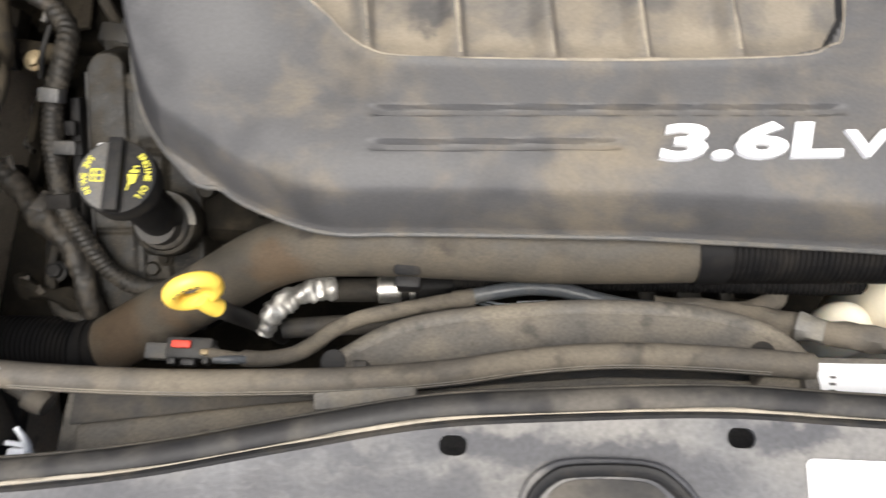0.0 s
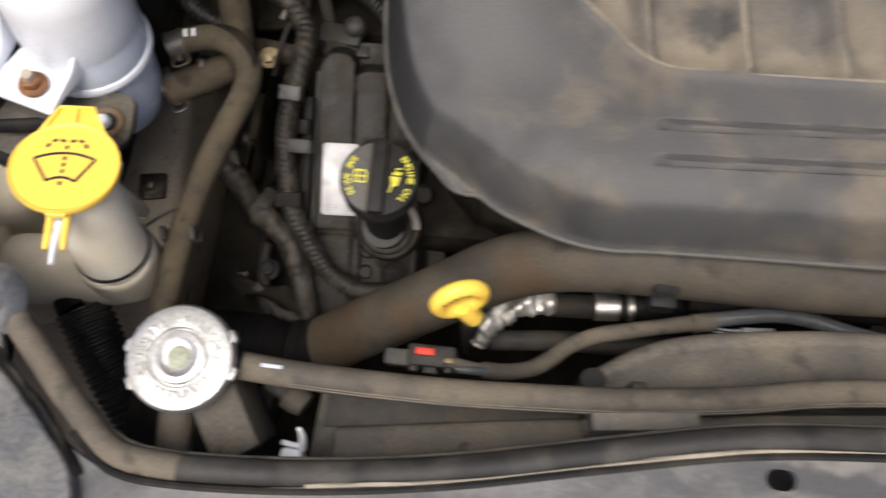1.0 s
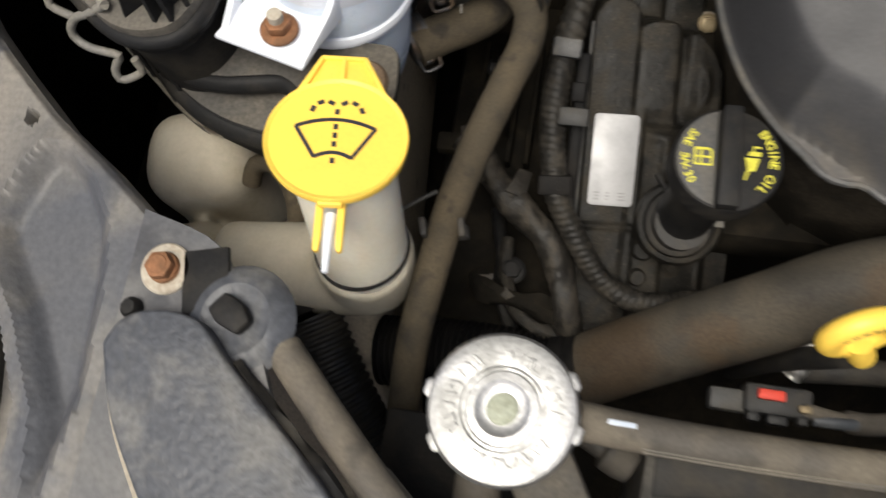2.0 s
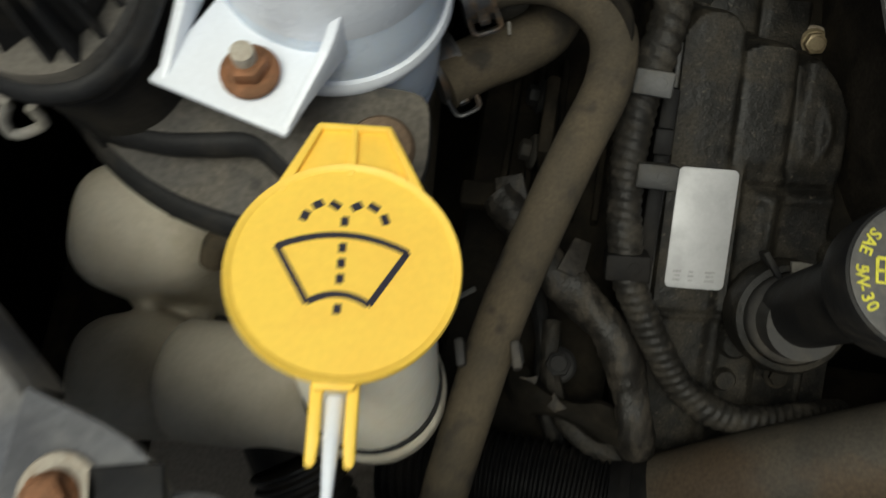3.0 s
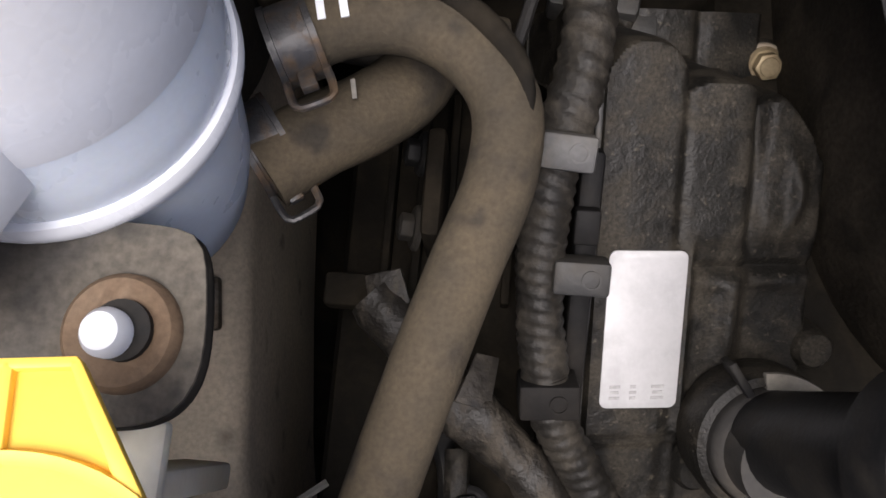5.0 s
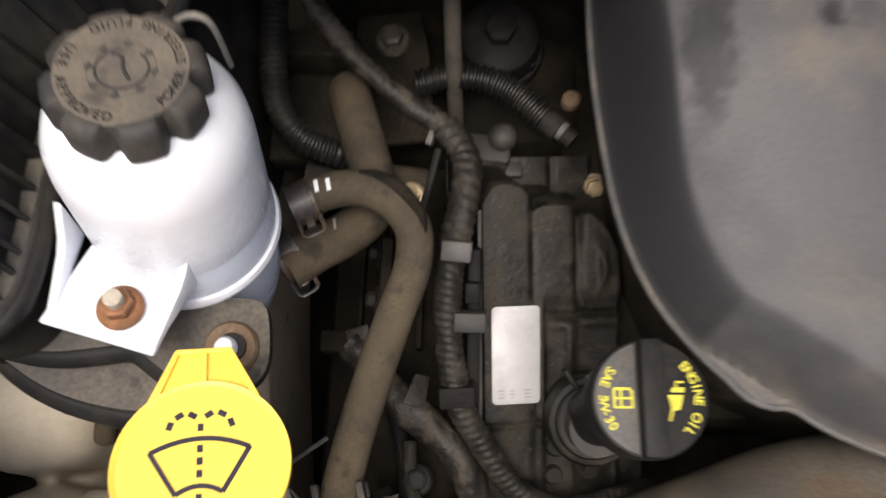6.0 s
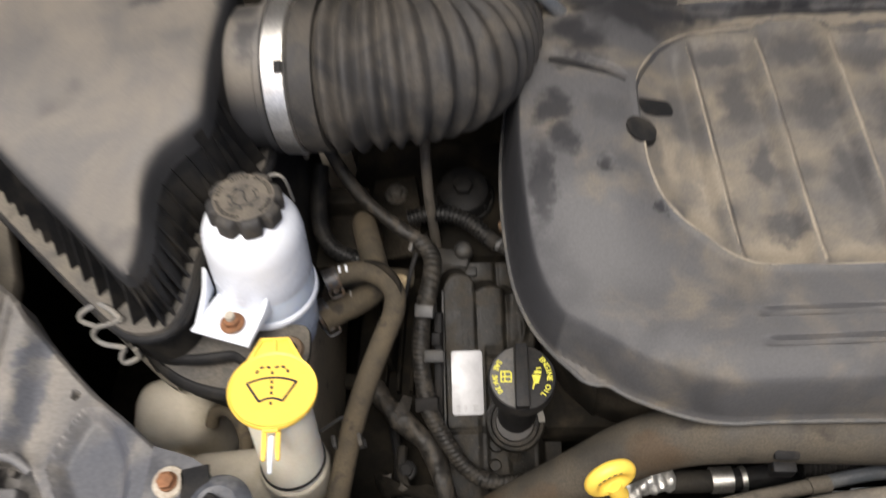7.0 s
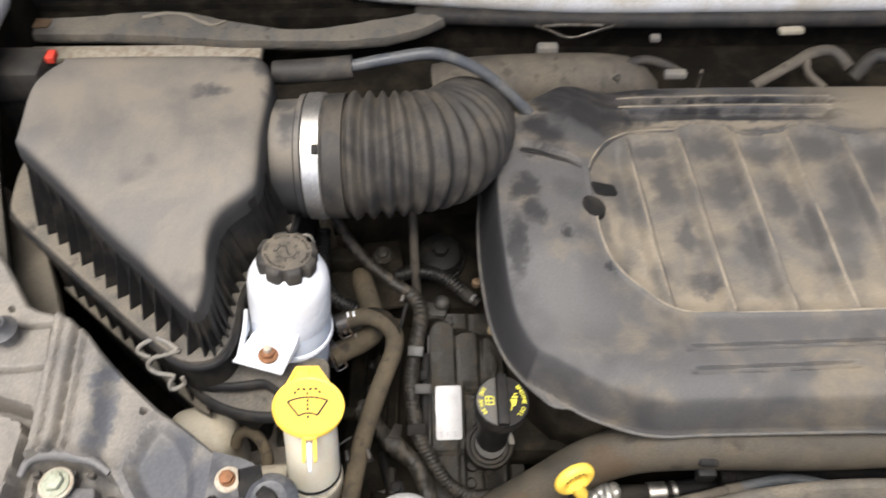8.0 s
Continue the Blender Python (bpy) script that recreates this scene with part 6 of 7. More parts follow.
for k in range(12):
    own = box((0, 0, 0), (0.0025 + 0.0015 * (k % 3 == 0), 0.004, 0.0006), 0, pose(0.0 + 0.009 * k, 0.1765 + 0.0002 * k, 0.8755, 40, 0, 2), own)
part("faint_print", own, M_PIPE, pipe, "faint illegible stamped marking")

# ---- dipstick ----
dip = thing("dipstick", (-0.15, 0.15, 0.80), "yellow ring-handled oil dipstick in black tube", "dipstick")
du, dw = V(0.88, 0.40, 0.10).normalized(), V(-0.11, -0.23, 0.97)
dn = du.cross(dw).normalized()
dn = dn + V(-0.05, -0.2, 0.95) * (0.38 if dn.dot(V(0.32, -0.19, 0.93)) > 0 else -0.38)
dm = frame_of((-0.1690, 0.1438, 0.910), dn, du)
bm = bmesh.new()
sweep([tuple(dm @ V(0.0145 * math.cos(2 * math.pi * k / 20), 0.0140 * math.sin(2 * math.pi * k / 20), 0)) for k in range(21)], 0.0058, 14, 0.003, bm=bm, caps=False)
bmesh.ops.remove_doubles(bm, verts=bm.verts, dist=1e-5)
part("ring_handle", bm, M_YELLOW, dip, "bright yellow ring handle")
part("handle_stem", sweep([(-0.167, 0.1415, 0.902), (-0.164, 0.1395, 0.894), (-0.160, 0.1385, 0.884)], 0.0068, 16, 0.003), M_YELLOW, dip)
part("tube", sweep([(-0.161, 0.1388, 0.886), (-0.1625, 0.142, 0.855), (-0.168, 0.154, 0.744), (-0.172, 0.163, 0.62)], 0.0068, 14, 0.006), M_BLACK_DUSTY, dip, "black tube")

# ---- hoses and cables between pipe and shroud ----
bh = thing("refrigerant_hose", (0.1, 0.19, 0.70), "black hose with steel crimp and foil wrap", "hose")
part("hose_wall", sweep([(-0.105, 0.185, 0.748), (-0.05, 0.1885, 0.745), (0.02, 0.196, 0.748), (0.12, 0.204, 0.752), (0.22, 0.207, 0.752), (0.32, 0.209, 0.75)], 0.0105, 18, 0.008), M_BLACK, bh)
part("crimp_band", sweep([(-0.065, 0.1875, 0.7455), (-0.046, 0.189, 0.745)], 0.0118, 20, 0.003), M_STEEL, bh, "bright steel crimp")
part("small_band", sweep([(-0.0385, 0.1895, 0.745), (-0.034, 0.190, 0.745)], 0.0115, 20, 0.003), M_STEEL, bh, "bright steel ring")
part("foil_wrap", sweep([(-0.102, 0.186, 0.752), (-0.122, 0.181, 0.758), (-0.140, 0.172, 0.760), (-0.152, 0.158, 0.757), (-0.160, 0.146, 0.750)], lambda k: 0.0108 - 0.003 * k + 0.0012 * math.sin(41 * k) * math.sin(17 * k), 24, 0.0013, wobble=0.42), M_FOIL, bh, "crumpled silver foil heat wrap")
hl = thing("front_loom_tube", (0.1, 0.20, 0.76), "black corrugated loom under the coolant pipe", "corrugated tube")
part("tube", sweep([(0.0, 0.186, 0.80), (0.09, 0.1885, 0.80), (0.20, 0.191, 0.80), (0.29, 0.1925, 0.80), (0.36, 0.20, 0.79)], 0.0085, 14, wave=(0.0040, 0.0010)), M_FLEX, hl)
under = thing("under_hose", (0.0, 0.165, 0.70), "dark hose low behind the fan shroud", "hose")
part("hose_wall", sweep([(-0.15, 0.155, 0.72), (-0.09, 0.160, 0.722), (-0.02, 0.163, 0.72), (0.10, 0.175, 0.715)], 0.009, 12, 0.01), M_BLACK_DUSTY, under)
bl = thing("fan_loom", (0.05, 0.16, 0.76), "taped grey-blue fan wiring with plug", "wiring harness")
part("left_run", sweep([(-0.176, 0.113, 0.848), (-0.158, 0.111, 0.842), (-0.138, 0.112, 0.832), (-0.118, 0.117, 0.824), (-0.103, 0.127, 0.818), (-0.090, 0.139, 0.814), (-0.070, 0.149, 0.812), (-0.045, 0.1555, 0.812), (-0.015, 0.1625, 0.812), (0.012, 0.168, 0.812)], lambda s: 0.0062 - 0.002 * (s < 0.12), 14, 0.004, wobble=0.08), M_HOSE_GREY, bl, "brown taped cable")
part("blue_run", sweep([(0.008, 0.168, 0.812), (0.035, 0.174, 0.813), (0.06, 0.178, 0.813), (0.085, 0.177, 0.812), (0.11, 0.171, 0.812), (0.135, 0.167, 0.810), (0.16, 0.167, 0.806)], 0.0060, 14, 0.005), M_BLUE, bl, "blue-grey smooth tube")
part("right_run", sweep([(0.155, 0.167, 0.807), (0.19, 0.165, 0.812), (0.22, 0.159, 0.825), (0.245, 0.149, 0.845), (0.27, 0.141, 0.862), (0.31, 0.135, 0.87), (0.36, 0.132, 0.87)], 0.0095, 16, 0.003, wobble=0.3), M_HOSE_GREY, bl, "thick dusty taped run")
part("side_branch", sweep([(0.20, 0.165, 0.80), (0.235, 0.172, 0.795), (0.255, 0.182, 0.79), (0.265, 0.198, 0.785)], 0.008, 14, 0.003, wobble=0.3), M_HOSE_GREY, bl)
part("white_tape", sweep([(0.246, 0.1475, 0.852), (0.262, 0.1425, 0.860)], 0.0101, 16, 0.003, wobble=0.35), M_GREY_LIGHT, bl, "pale worn tape")
part("tape_joint", sweep([(0.0, 0.1655, 0.8125), (0.016, 0.169, 0.8125)], 0.0075, 14, 0.003, wobble=0.15), M_HOSE_GREY, bl)
plug = part("plug", box((-0.188, 0.1155, 0.842), (0.034, 0.016, 0.016), 0.0025), M_CLIP, bl, "dark grey connector plug")
for dx, dy, w in ((-0.012, -0.0095, 0.006), (0.0, -0.0100, 0.010), (0.0125, -0.0085, 0.005)):
    part("plug_rib", box((-0.188 + dx, 0.1155 + dy, 0.844), (w, 0.005, 0.010), 0.001), M_CLIP, plug)
part("red_lock", box((-0.1925, 0.1175, 0.852), (0.0135, 0.0055, 0.004), 0.001), M_RED, plug, "red locking tab")
part("plug_shell", box((-0.196, 0.1135, 0.838), (0.052, 0.012, 0.012), 0.002), M_GREY, plug)
part("plug_ear", box((-0.1755, 0.1125, 0.851), (0.006, 0.004, 0.005), 0.001), M_BRASS, plug)
part("blue_lead", sweep([(-0.170, 0.1085, 0.846), (-0.158, 0.1085, 0.846), (-0.148, 0.1095, 0.842)], 0.0032, 10, 0.004), M_BLUE, bl, "blue-grey lead")
wp = thing("white_plug", (0.06, 0.175, 0.74), "small white plug on thin pale wires", "connector")
part("plug_body", box((0.066, 0.1765, 0.752), (0.026, 0.0085, 0.008), 0.001, pose(0, 0, 0, 0, 0, 4)), M_WHITE, wp)
for k in range(2):
    part("lead", sweep([(0.054, 0.176 + 0.002 * k, 0.752), (0.040, 0.1745 + 0.003 * k, 0.751), (0.020, 0.178 + 0.003 * k, 0.75), (0.0, 0.185, 0.745)], 0.0011, 6, 0.005), M_WHITE, wp, "thin pale wire")
for x, w in ((0.165, 0.016), (0.20, 0.022), (0.232, 0.014)):
    solo("engine_lug", box((x, 0.182, 0.745), (w, 0.05, 0.012), 0.003, pose(0, 0, 0, 20, 0, 12)), M_VALVE, "dusty cast lug below the coolant pipe", "engine lug", "cast lugs")
solo("far_bottle", lathe([(0.045, -0.12), (0.052, -0.05), (0.052, -0.01), (0.047, 0.008), (0.036, 0.022), (0.022, 0.030), (0.010, 0.033), (0.0, 0.034)], pose(0.372, 0.178, 0.81), 32), M_TANK, "cream white coolant bottle at the shroud end", "coolant bottle")
solo("far_bottle_lobe", lathe([(0.018, -0.05), (0.0215, -0.025), (0.0215, -0.010), (0.0185, 0.003), (0.012, 0.0105), (0.006, 0.0130), (0.0, 0.0136)], pose(0.306, 0.160, 0.80), 28), M_TANK, "cream lobe of a coolant bottle", "coolant bottle")

# ---- radiator: cap, neck, shroud, overflow hose ----
rc = V(-0.3205, 0.0805, 0.9685)
rad = thing("radiator_filler", (-0.32, 0.08, 0.90), "black radiator filler neck with aluminium pressure cap", "radiator")
rcm = frame_of(rc, (0.04, -0.02, 1)) @ Matrix.Diagonal((1.04, 1.04, 1.0, 1))
rcap = part("pressure_cap", lathe([(0.0282, -0.010), (0.0298, -0.008), (0.0300, -0.003), (0.0285, 0.0), (0.0245, 0.0012), (0.0168, 0.0008), (0.0160, -0.0006), (0.0150, -0.0006), (0.0142, 0.0018), (0.0110, 0.0022), (0.0085, 0.0006), (0.0066, 0.0004), (0.0066, 0.0)], rcm, 72), M_ALU, rad, "cast aluminium pressure cap with raised print")
for a in (18, 160, 202, -22):
    part("cap_ear", prism([(0.026, -0.006), (0.0318, -0.0032), (0.0322, 0.0028), (0.026, 0.006)], -0.009, -0.002, rcm @ pose(0, 0, 0, 0, 0, a + 12), 0.001), M_ALU, rcap)
part("rivet", lathe([(0.0064, 0.0002), (0.0062, 0.0012), (0.0056, 0.0016), (0.0, 0.0017)], rcm, 28), M_GREEN, rcap, "greenish centre rivet")
own = None
for k in range(30):
    a = k * 12 + 4
    if k % 10 in (8, 9):
        continue
    own = box((0, 0, 0), (0.0010 + 0.0006 * (k % 2), 0.0048, 0.0020), 0.0002, rcm @ pose(0.0207 * math.cos(radians(a)), 0.0207 * math.sin(radians(a)), 0.0013, 0, 0, a + 90 + (15 if k % 3 else -10)), own)
    if k % 3:
        box((0, 0, 0), (0.0030, 0.0010, 0.0020), 0.0002, rcm @ pose((0.0190 + 0.003 * (k % 2)) * math.cos(radians(a + 3)), (0.0190 + 0.003 * (k % 2)) * math.sin(radians(a + 3)), 0.0013, 0, 0, a + 90), own)
part("cap_print", own, M_ALU, rcap, "raised illegible marking")
part("neck", lathe([(0.022, -0.06), (0.022, -0.010), (0.027, -0.0095)], rcm, 36), M_BLACK, rad, "black plastic neck")
part("neck_stub", lathe([(0.0105, 0), (0.0105, 0.032), (0.009, 0.034)], frame_of((-0.3295, 0.056, 0.932), (0.0, -1, -0.25)), 24), M_HOSE_GREY, rad, "brown stub")
part("neck_web", box((-0.300, 0.055, 0.915), (0.030, 0.045, 0.06), 0.004, pose(0, 0, 0, 12, 0, 30)), M_PLATE, rad)
part("base_plate", box((-0.34, 0.045, 0.862), (0.10, 0.07, 0.012), 0.003), M_BLACK, rad)
part("drain_nut", lathe([(0.008, 0), (0.0095, 0.006), (0.0095, 0.014), (0.006, 0.016), (0.006, 0.03)], frame_of((-0.262, 0.068, 0.89), (-1, 0.5, 0.1)), 20), M_BLACK_DUSTY, rad)

ov = thing("overflow_hose", (-0.03, 0.09, 0.90), "grey-brown overflow hose clipped along the fan shroud", "hose")
OVP = [(-0.291, 0.0825, 0.946), (-0.262, 0.0815, 0.938), (-0.22, 0.0815, 0.930), (-0.165, 0.0825, 0.924), (-0.11, 0.0855, 0.920), (-0.06, 0.089, 0.918), (0.0, 0.096, 0.918), (0.05, 0.105, 0.918), (0.10, 0.1105, 0.918), (0.15, 0.1115, 0.918), (0.20, 0.1105, 0.916), (0.228, 0.1095, 0.914)]
part("hose_wall", sweep(OVP, 0.0085, 16, 0.006), M_HOSE_GREY, ov)
for off, dz in ((-0.0066, 0.0054), (-0.0078, 0.0035)):
    part("mould_line", sweep([(x, y + off, z + dz) for x, y, z in OVP[1:-1]], 0.00035, 6, 0.012), M_BRACKET, ov)
part("paint_mark", box((-0.272, 0.0835, 0.9497), (0.012, 0.0022, 0.0006), 0.0001, pose(0, 0, 0, 0, 10, 0)), M_WHITE_BLUE, ov, "pale blue paint mark")

shroud = thing("fan_shroud", (0.0, 0.09, 0.80), "dusty grey plastic fan shroud with arched edge", "fan shroud")
ARC = [(-0.255, 0.083), (-0.258, 0.030), (0.30, 0.045), (0.30, 0.105), (0.241, 0.119), (0.226, 0.132), (0.205, 0.142), (0.17, 0.149), (0.13, 0.151), (0.08, 0.1495), (0.03, 0.144), (-0.014, 0.137), (-0.045, 0.1265), (-0.074, 0.108), (-0.09, 0.094), (-0.16, 0.088)]
part("plate", prism(ARC, 0.866, 0.880, None, 0.0025), M_SHROUD, shroud)
part("rim", sweep([(0.245, 0.113, 0.872), (0.226, 0.130, 0.874), (0.205, 0.1405, 0.874), (0.17, 0.1475, 0.874), (0.13, 0.1495, 0.874), (0.08, 0.148, 0.874), (0.03, 0.1425, 0.874), (-0.014, 0.1355, 0.874), (-0.045, 0.125, 0.874), (-0.074, 0.107, 0.872)], 0.0075, 10, 0.01), M_SHROUD, shroud)
part("front_step", prism([(-0.084, 0.0675), (-0.01, 0.079), (0.10, 0.084), (0.235, 0.085), (0.235, 0.100), (0.18, 0.1025), (0.10, 0.101), (0.03, 0.0935), (-0.02, 0.0865), (-0.086, 0.079)], 0.879, 0.894, None, 0.003), M_SHROUD, shroud)
# black strip puts the dark of the gap under the hose into colour
part("slot_shade", prism([(-0.086, 0.0785), (-0.02, 0.086), (0.03, 0.093), (0.10, 0.1005), (0.18, 0.102), (0.20, 0.104), (0.20, 0.110), (0.10, 0.1105), (0.05, 0.105), (0.0, 0.096), (-0.06, 0.089), (-0.086, 0.087)], 0.8795, 0.8815, None, 0), M_BLACK, shroud, "black strip laid for the dark gap under the hose")
part("lower_shelf", prism([(-0.243, 0.036), (-0.156, 0.0490), (-0.081, 0.0640), (-0.083, 0.0795), (-0.130, 0.0735), (-0.187, 0.0650), (-0.243, 0.0570)], 0.862, 0.8900, None, 0.0045, 3), M_SHROUD, shroud, "dusty rounded shelf")
# shade on the sunken wedge is put into its darker plastic
part("wedge_floor", prism([(-0.251, 0.0560), (-0.187, 0.0640), (-0.086, 0.0790), (-0.086, 0.0850), (-0.16, 0.0870), (-0.251, 0.0830)], 0.866, 0.8812, None, 0.002), M_BLACK_DUSTY, shroud, "sunken wedge under the hose, coloured darker for its shade")
part("hose_bracket", prism([(-0.0815, 0.0690), (-0.0186, 0.0762), (-0.0192, 0.0872), (-0.0827, 0.0832)], 0.885, 0.9225, None, 0.002), M_BRACKET, shroud, "flat pale grey hose bracket")
part("end_bracket", prism([(0.185, 0.086), (0.235, 0.087), (0.235, 0.104), (0.20, 0.105)], 0.885, 0.908, None, 0.003), M_SHROUD, shroud)
for x, y in ((-0.078, 0.105), (0.21, 0.122)):
    part("hole_plug", lathe([(0.0085, 0.8795), (0.0085, 0.8815), (0.0, 0.8818)], pose(x, y, 0), 20), M_BLACK, shroud, "black round plug")
part("hose_hook", box((-0.055, 0.099, 0.905), (0.009, 0.005, 0.032), 0.001), M_BLACK, shroud)
part("side_wall", box((-0.252, 0.056, 0.80), (0.008, 0.055, 0.14), 0.002), M_SHROUD, shroud)
part("back_wall", box((0.085, 0.112, 0.79), (0.33, 0.008, 0.15), 0.002), M_BLACK_DUSTY, shroud)
wc = thing("white_clip", (-0.255, 0.04, 0.91), "broken white plastic clip on the shroud corner", "plastic clip")
part("clip_body", prism([(-0.010, -0.006), (0.008, -0.007), (0.006, 0.004), (-0.004, 0.006)], 0, 0.010, pose(-0.257, 0.036, 0.918, 10, -10, 10), 0.0015), M_WHITE, wc)
part("clip_prong", sweep([(-0.252, 0.040, 0.926), (-0.250, 0.046, 0.938), (-0.251, 0.050, 0.945)], lambda s: 0.0028 - 0.0014 * s, 10, 0.003), M_WHITE, wc)
part("clip_arm", sweep([(-0.254, 0.041, 0.928), (-0.262, 0.042, 0.934)], 0.0016, 8, 0.003), M_WHITE, wc)
stk = thing("shroud_sticker", (0.25, 0.10, 0.90), "white printed sticker at the shroud end", "sticker")
part("sticker_base", prism([(0.222, 0.080), (0.33, 0.080), (0.33, 0.118), (0.222, 0.116)], 0.890, 0.915, None, 0.003), M_SHROUD, stk)
part("sticker_sheet", prism([(0.2325, 0.087), (0.325, 0.086), (0.325, 0.1135), (0.2290, 0.1115)], 0.9155, 0.916, None, 0), M_STICKER, stk)
own = None
for k in range(4):
    own = box((0.2375 + 0.0005 * k, 0.0905 + 0.0042 * k, 0.9162), (0.004, 0.0016, 0.0003), 0, None, own)
part("sticker_bars", own, M_GREY, stk, "small illegible print")

# ---- front panel across the radiator support and corner ----
panel = thing("closing_panel", (-0.2, 0.0, 0.90), "scuffed grey plastic radiator closing panel with slots", "closing panel")
EDGE = [(0.60, 0.062), (0.40, 0.066), (0.232, 0.069), (0.154, 0.071), (0.065, 0.066), (-0.007, 0.060), (-0.083, 0.0435), (-0.156, 0.029), (-0.230, 0.019), (-0.30, 0.0125), (-0.336, 0.0145), (-0.369, 0.030), (-0.401, 0.054)]
INNER = [(-0.418, 0.085), (-0.430, 0.098), (-0.438, 0.118), (-0.452, 0.131), (-0.484, 0.140)]
CORNER = [(-0.840, 0.372), (-0.760, 0.362), (-0.732, 0.345), (-0.717, 0.327), (-0.695, 0.297), (-0.688, 0.288), (-0.674, 0.281), (-0.653, 0.2745), (-0.636, 0.265), (-0.618, 0.252), (-0.599, 0.231), (-0.574, 0.208), (-0.541, 0.180), (-0.512, 0.161), (-0.484, 0.140)]
outer = [(-0.484, -0.14), (0.60, -0.14)]
SLOTS = ((0.0055, 0.0490), (0.1565, 0.0590))
ZP = 0.988


def with_holes(outline, holes, z0, z1, parent):
    """A plate with real openings: triangles between the outline and the rims of its openings."""
    own = bmesh.new()
    loops = []
    for poly in (outline, *holes):
        vs = [own.verts.new((x, y, z1)) for x, y in poly]
        loops.append([own.edges.new((vs[k], vs[(k + 1) % len(vs)])) for k in range(len(vs))])
    res = bmesh.ops.triangle_fill(own, use_beauty=True, use_dissolve=False, edges=[e for lp in loops for e in lp])
    faces = [g for g in res["geom"] if isinstance(g, bmesh.types.BMFace)]
    ext = bmesh.ops.extrude_face_region(own, geom=faces)
    bmesh.ops.translate(own, verts=[g for g in ext["geom"] if isinstance(g, bmesh.types.BMVert)], vec=(0, 0, z0 - z1))
    return own


line, total = spline([(x, y, 0) for x, y in EDGE + INNER], 0.008)
sheet = with_holes([(p.x, p.y) for p in line] + outer, [rounded(0.0150, 0.0105, 0.005, 4, x, y) for x, y in SLOTS], 0.984, ZP, panel)
part("sheet", sheet, M_PANEL, panel, smooth=False)
TONGUE = [(-0.481, 0.080), (-0.476, 0.090), (-0.466, 0.0955), (-0.452, 0.0965), (-0.440, 0.0925), (-0.429, 0.082), (-0.41, 0.066), (-0.387, 0.047), (-0.37, 0.031), (-0.353, 0.012), (-0.345, -0.02), (-0.345, -0.06), (-0.42, -0.06), (-0.436, 0.006), (-0.452, 0.027), (-0.470, 0.053)]
# uneven black streak along the foot of the tongue
part("edge_streak", sweep([(-0.426, 0.080, 0.9905), (-0.409, 0.0655, 0.9905), (-0.386, 0.0465, 0.9905), (-0.369, 0.0305, 0.9905), (-0.353, 0.011, 0.9905)], 0.0034, 8, 0.003, wobble=0.7), M_BLACK, panel, "uneven black streak along the tongue's edge")
part("raised_tongue", prism(loop_of(TONGUE, 0, 120), 0.985, 0.9995, None, 0.004, 3), M_TONGUE, panel, "raised rounded scuffed tongue")
part("tongue_ridge", sweep([(-0.4795, 0.074, 0.989), (-0.470, 0.050, 0.989), (-0.452, 0.023, 0.989), (-0.437, 0.002, 0.989), (-0.43, -0.03, 0.989)], 0.0035, 8, 0.006, flat=0.7), M_RAIL, panel, "dusty ridge")
own = prism(loop_of([(0.037, 0.005), (0.042, 0.029), (0.052, 0.040), (0.068, 0.0450), (0.105, 0.0455), (0.121, 0.040), (0.134, 0.026), (0.142, 0.005), (0.142, -0.05), (0.037, -0.05)], 0, 90), 0.985, 0.993, None, 0.003, 3)
part("raised_boss", own, M_PANEL, panel)
# raised black bead puts the dark of the groove into colour
part("boss_groove", sweep([(0.043, 0.0, 0.9935), (0.046, 0.022, 0.9935), (0.056, 0.034, 0.9935), (0.069, 0.0385, 0.9935), (0.103, 0.0395, 0.9935), (0.117, 0.034, 0.9935), (0.129, 0.020, 0.9935), (0.133, 0.0, 0.9935)], 0.0042, 10, 0.004, flat=0.6), M_BLACK, panel, "black bead laid for the dark of the groove round the boss")
part("boss_recess", prism(loop_of([(0.050, 0.005), (0.054, 0.024), (0.062, 0.032), (0.072, 0.0345), (0.100, 0.0350), (0.112, 0.031), (0.121, 0.018), (0.127, 0.0), (0.125, -0.04), (0.050, -0.04)], 0, 90), 0.9925, 0.9938, None, 0.0004), M_SEAL, panel, "dirty recess")
part("panel_sticker", prism(rounded(0.16, 0.06, 0.004, 4, 0.269, 0.020), 0.9885, 0.9892, None, 0), M_STICKER, panel, "blank white sticker")
POCKET = [(-0.643, 0.122), (-0.638, 0.130), (-0.628, 0.1345), (-0.609, 0.1350), (-0.583, 0.130), (-0.567, 0.121), (-0.555, 0.105), (-0.538, 0.085), (-0.520, 0.050), (-0.512, -0.05), (-0.632, -0.05), (-0.634, 0.080)]
GAP = [(-0.80, 0.222), (-0.709, 0.198), (-0.679, 0.190), (-0.652, 0.181), (-0.6435, 0.172), (-0.637, 0.142), (-0.639, 0.124), (-0.634, 0.080), (-0.632, -0.05), (-0.650, -0.05), (-0.650, 0.080), (-0.6535, 0.120), (-0.651, 0.155), (-0.655, 0.165), (-0.680, 0.175), (-0.709, 0.184), (-0.80, 0.204)]
FIELD = [(-0.541, 0.166), (-0.528, 0.166), (-0.512, 0.153), (-0.500, 0.135), (-0.494, 0.110), (-0.490, 0.060), (-0.500, 0.0), (-0.510, 0.050), (-0.530, 0.086), (-0.546, 0.106), (-0.557, 0.124), (-0.554, 0.138), (-0.548, 0.155)]


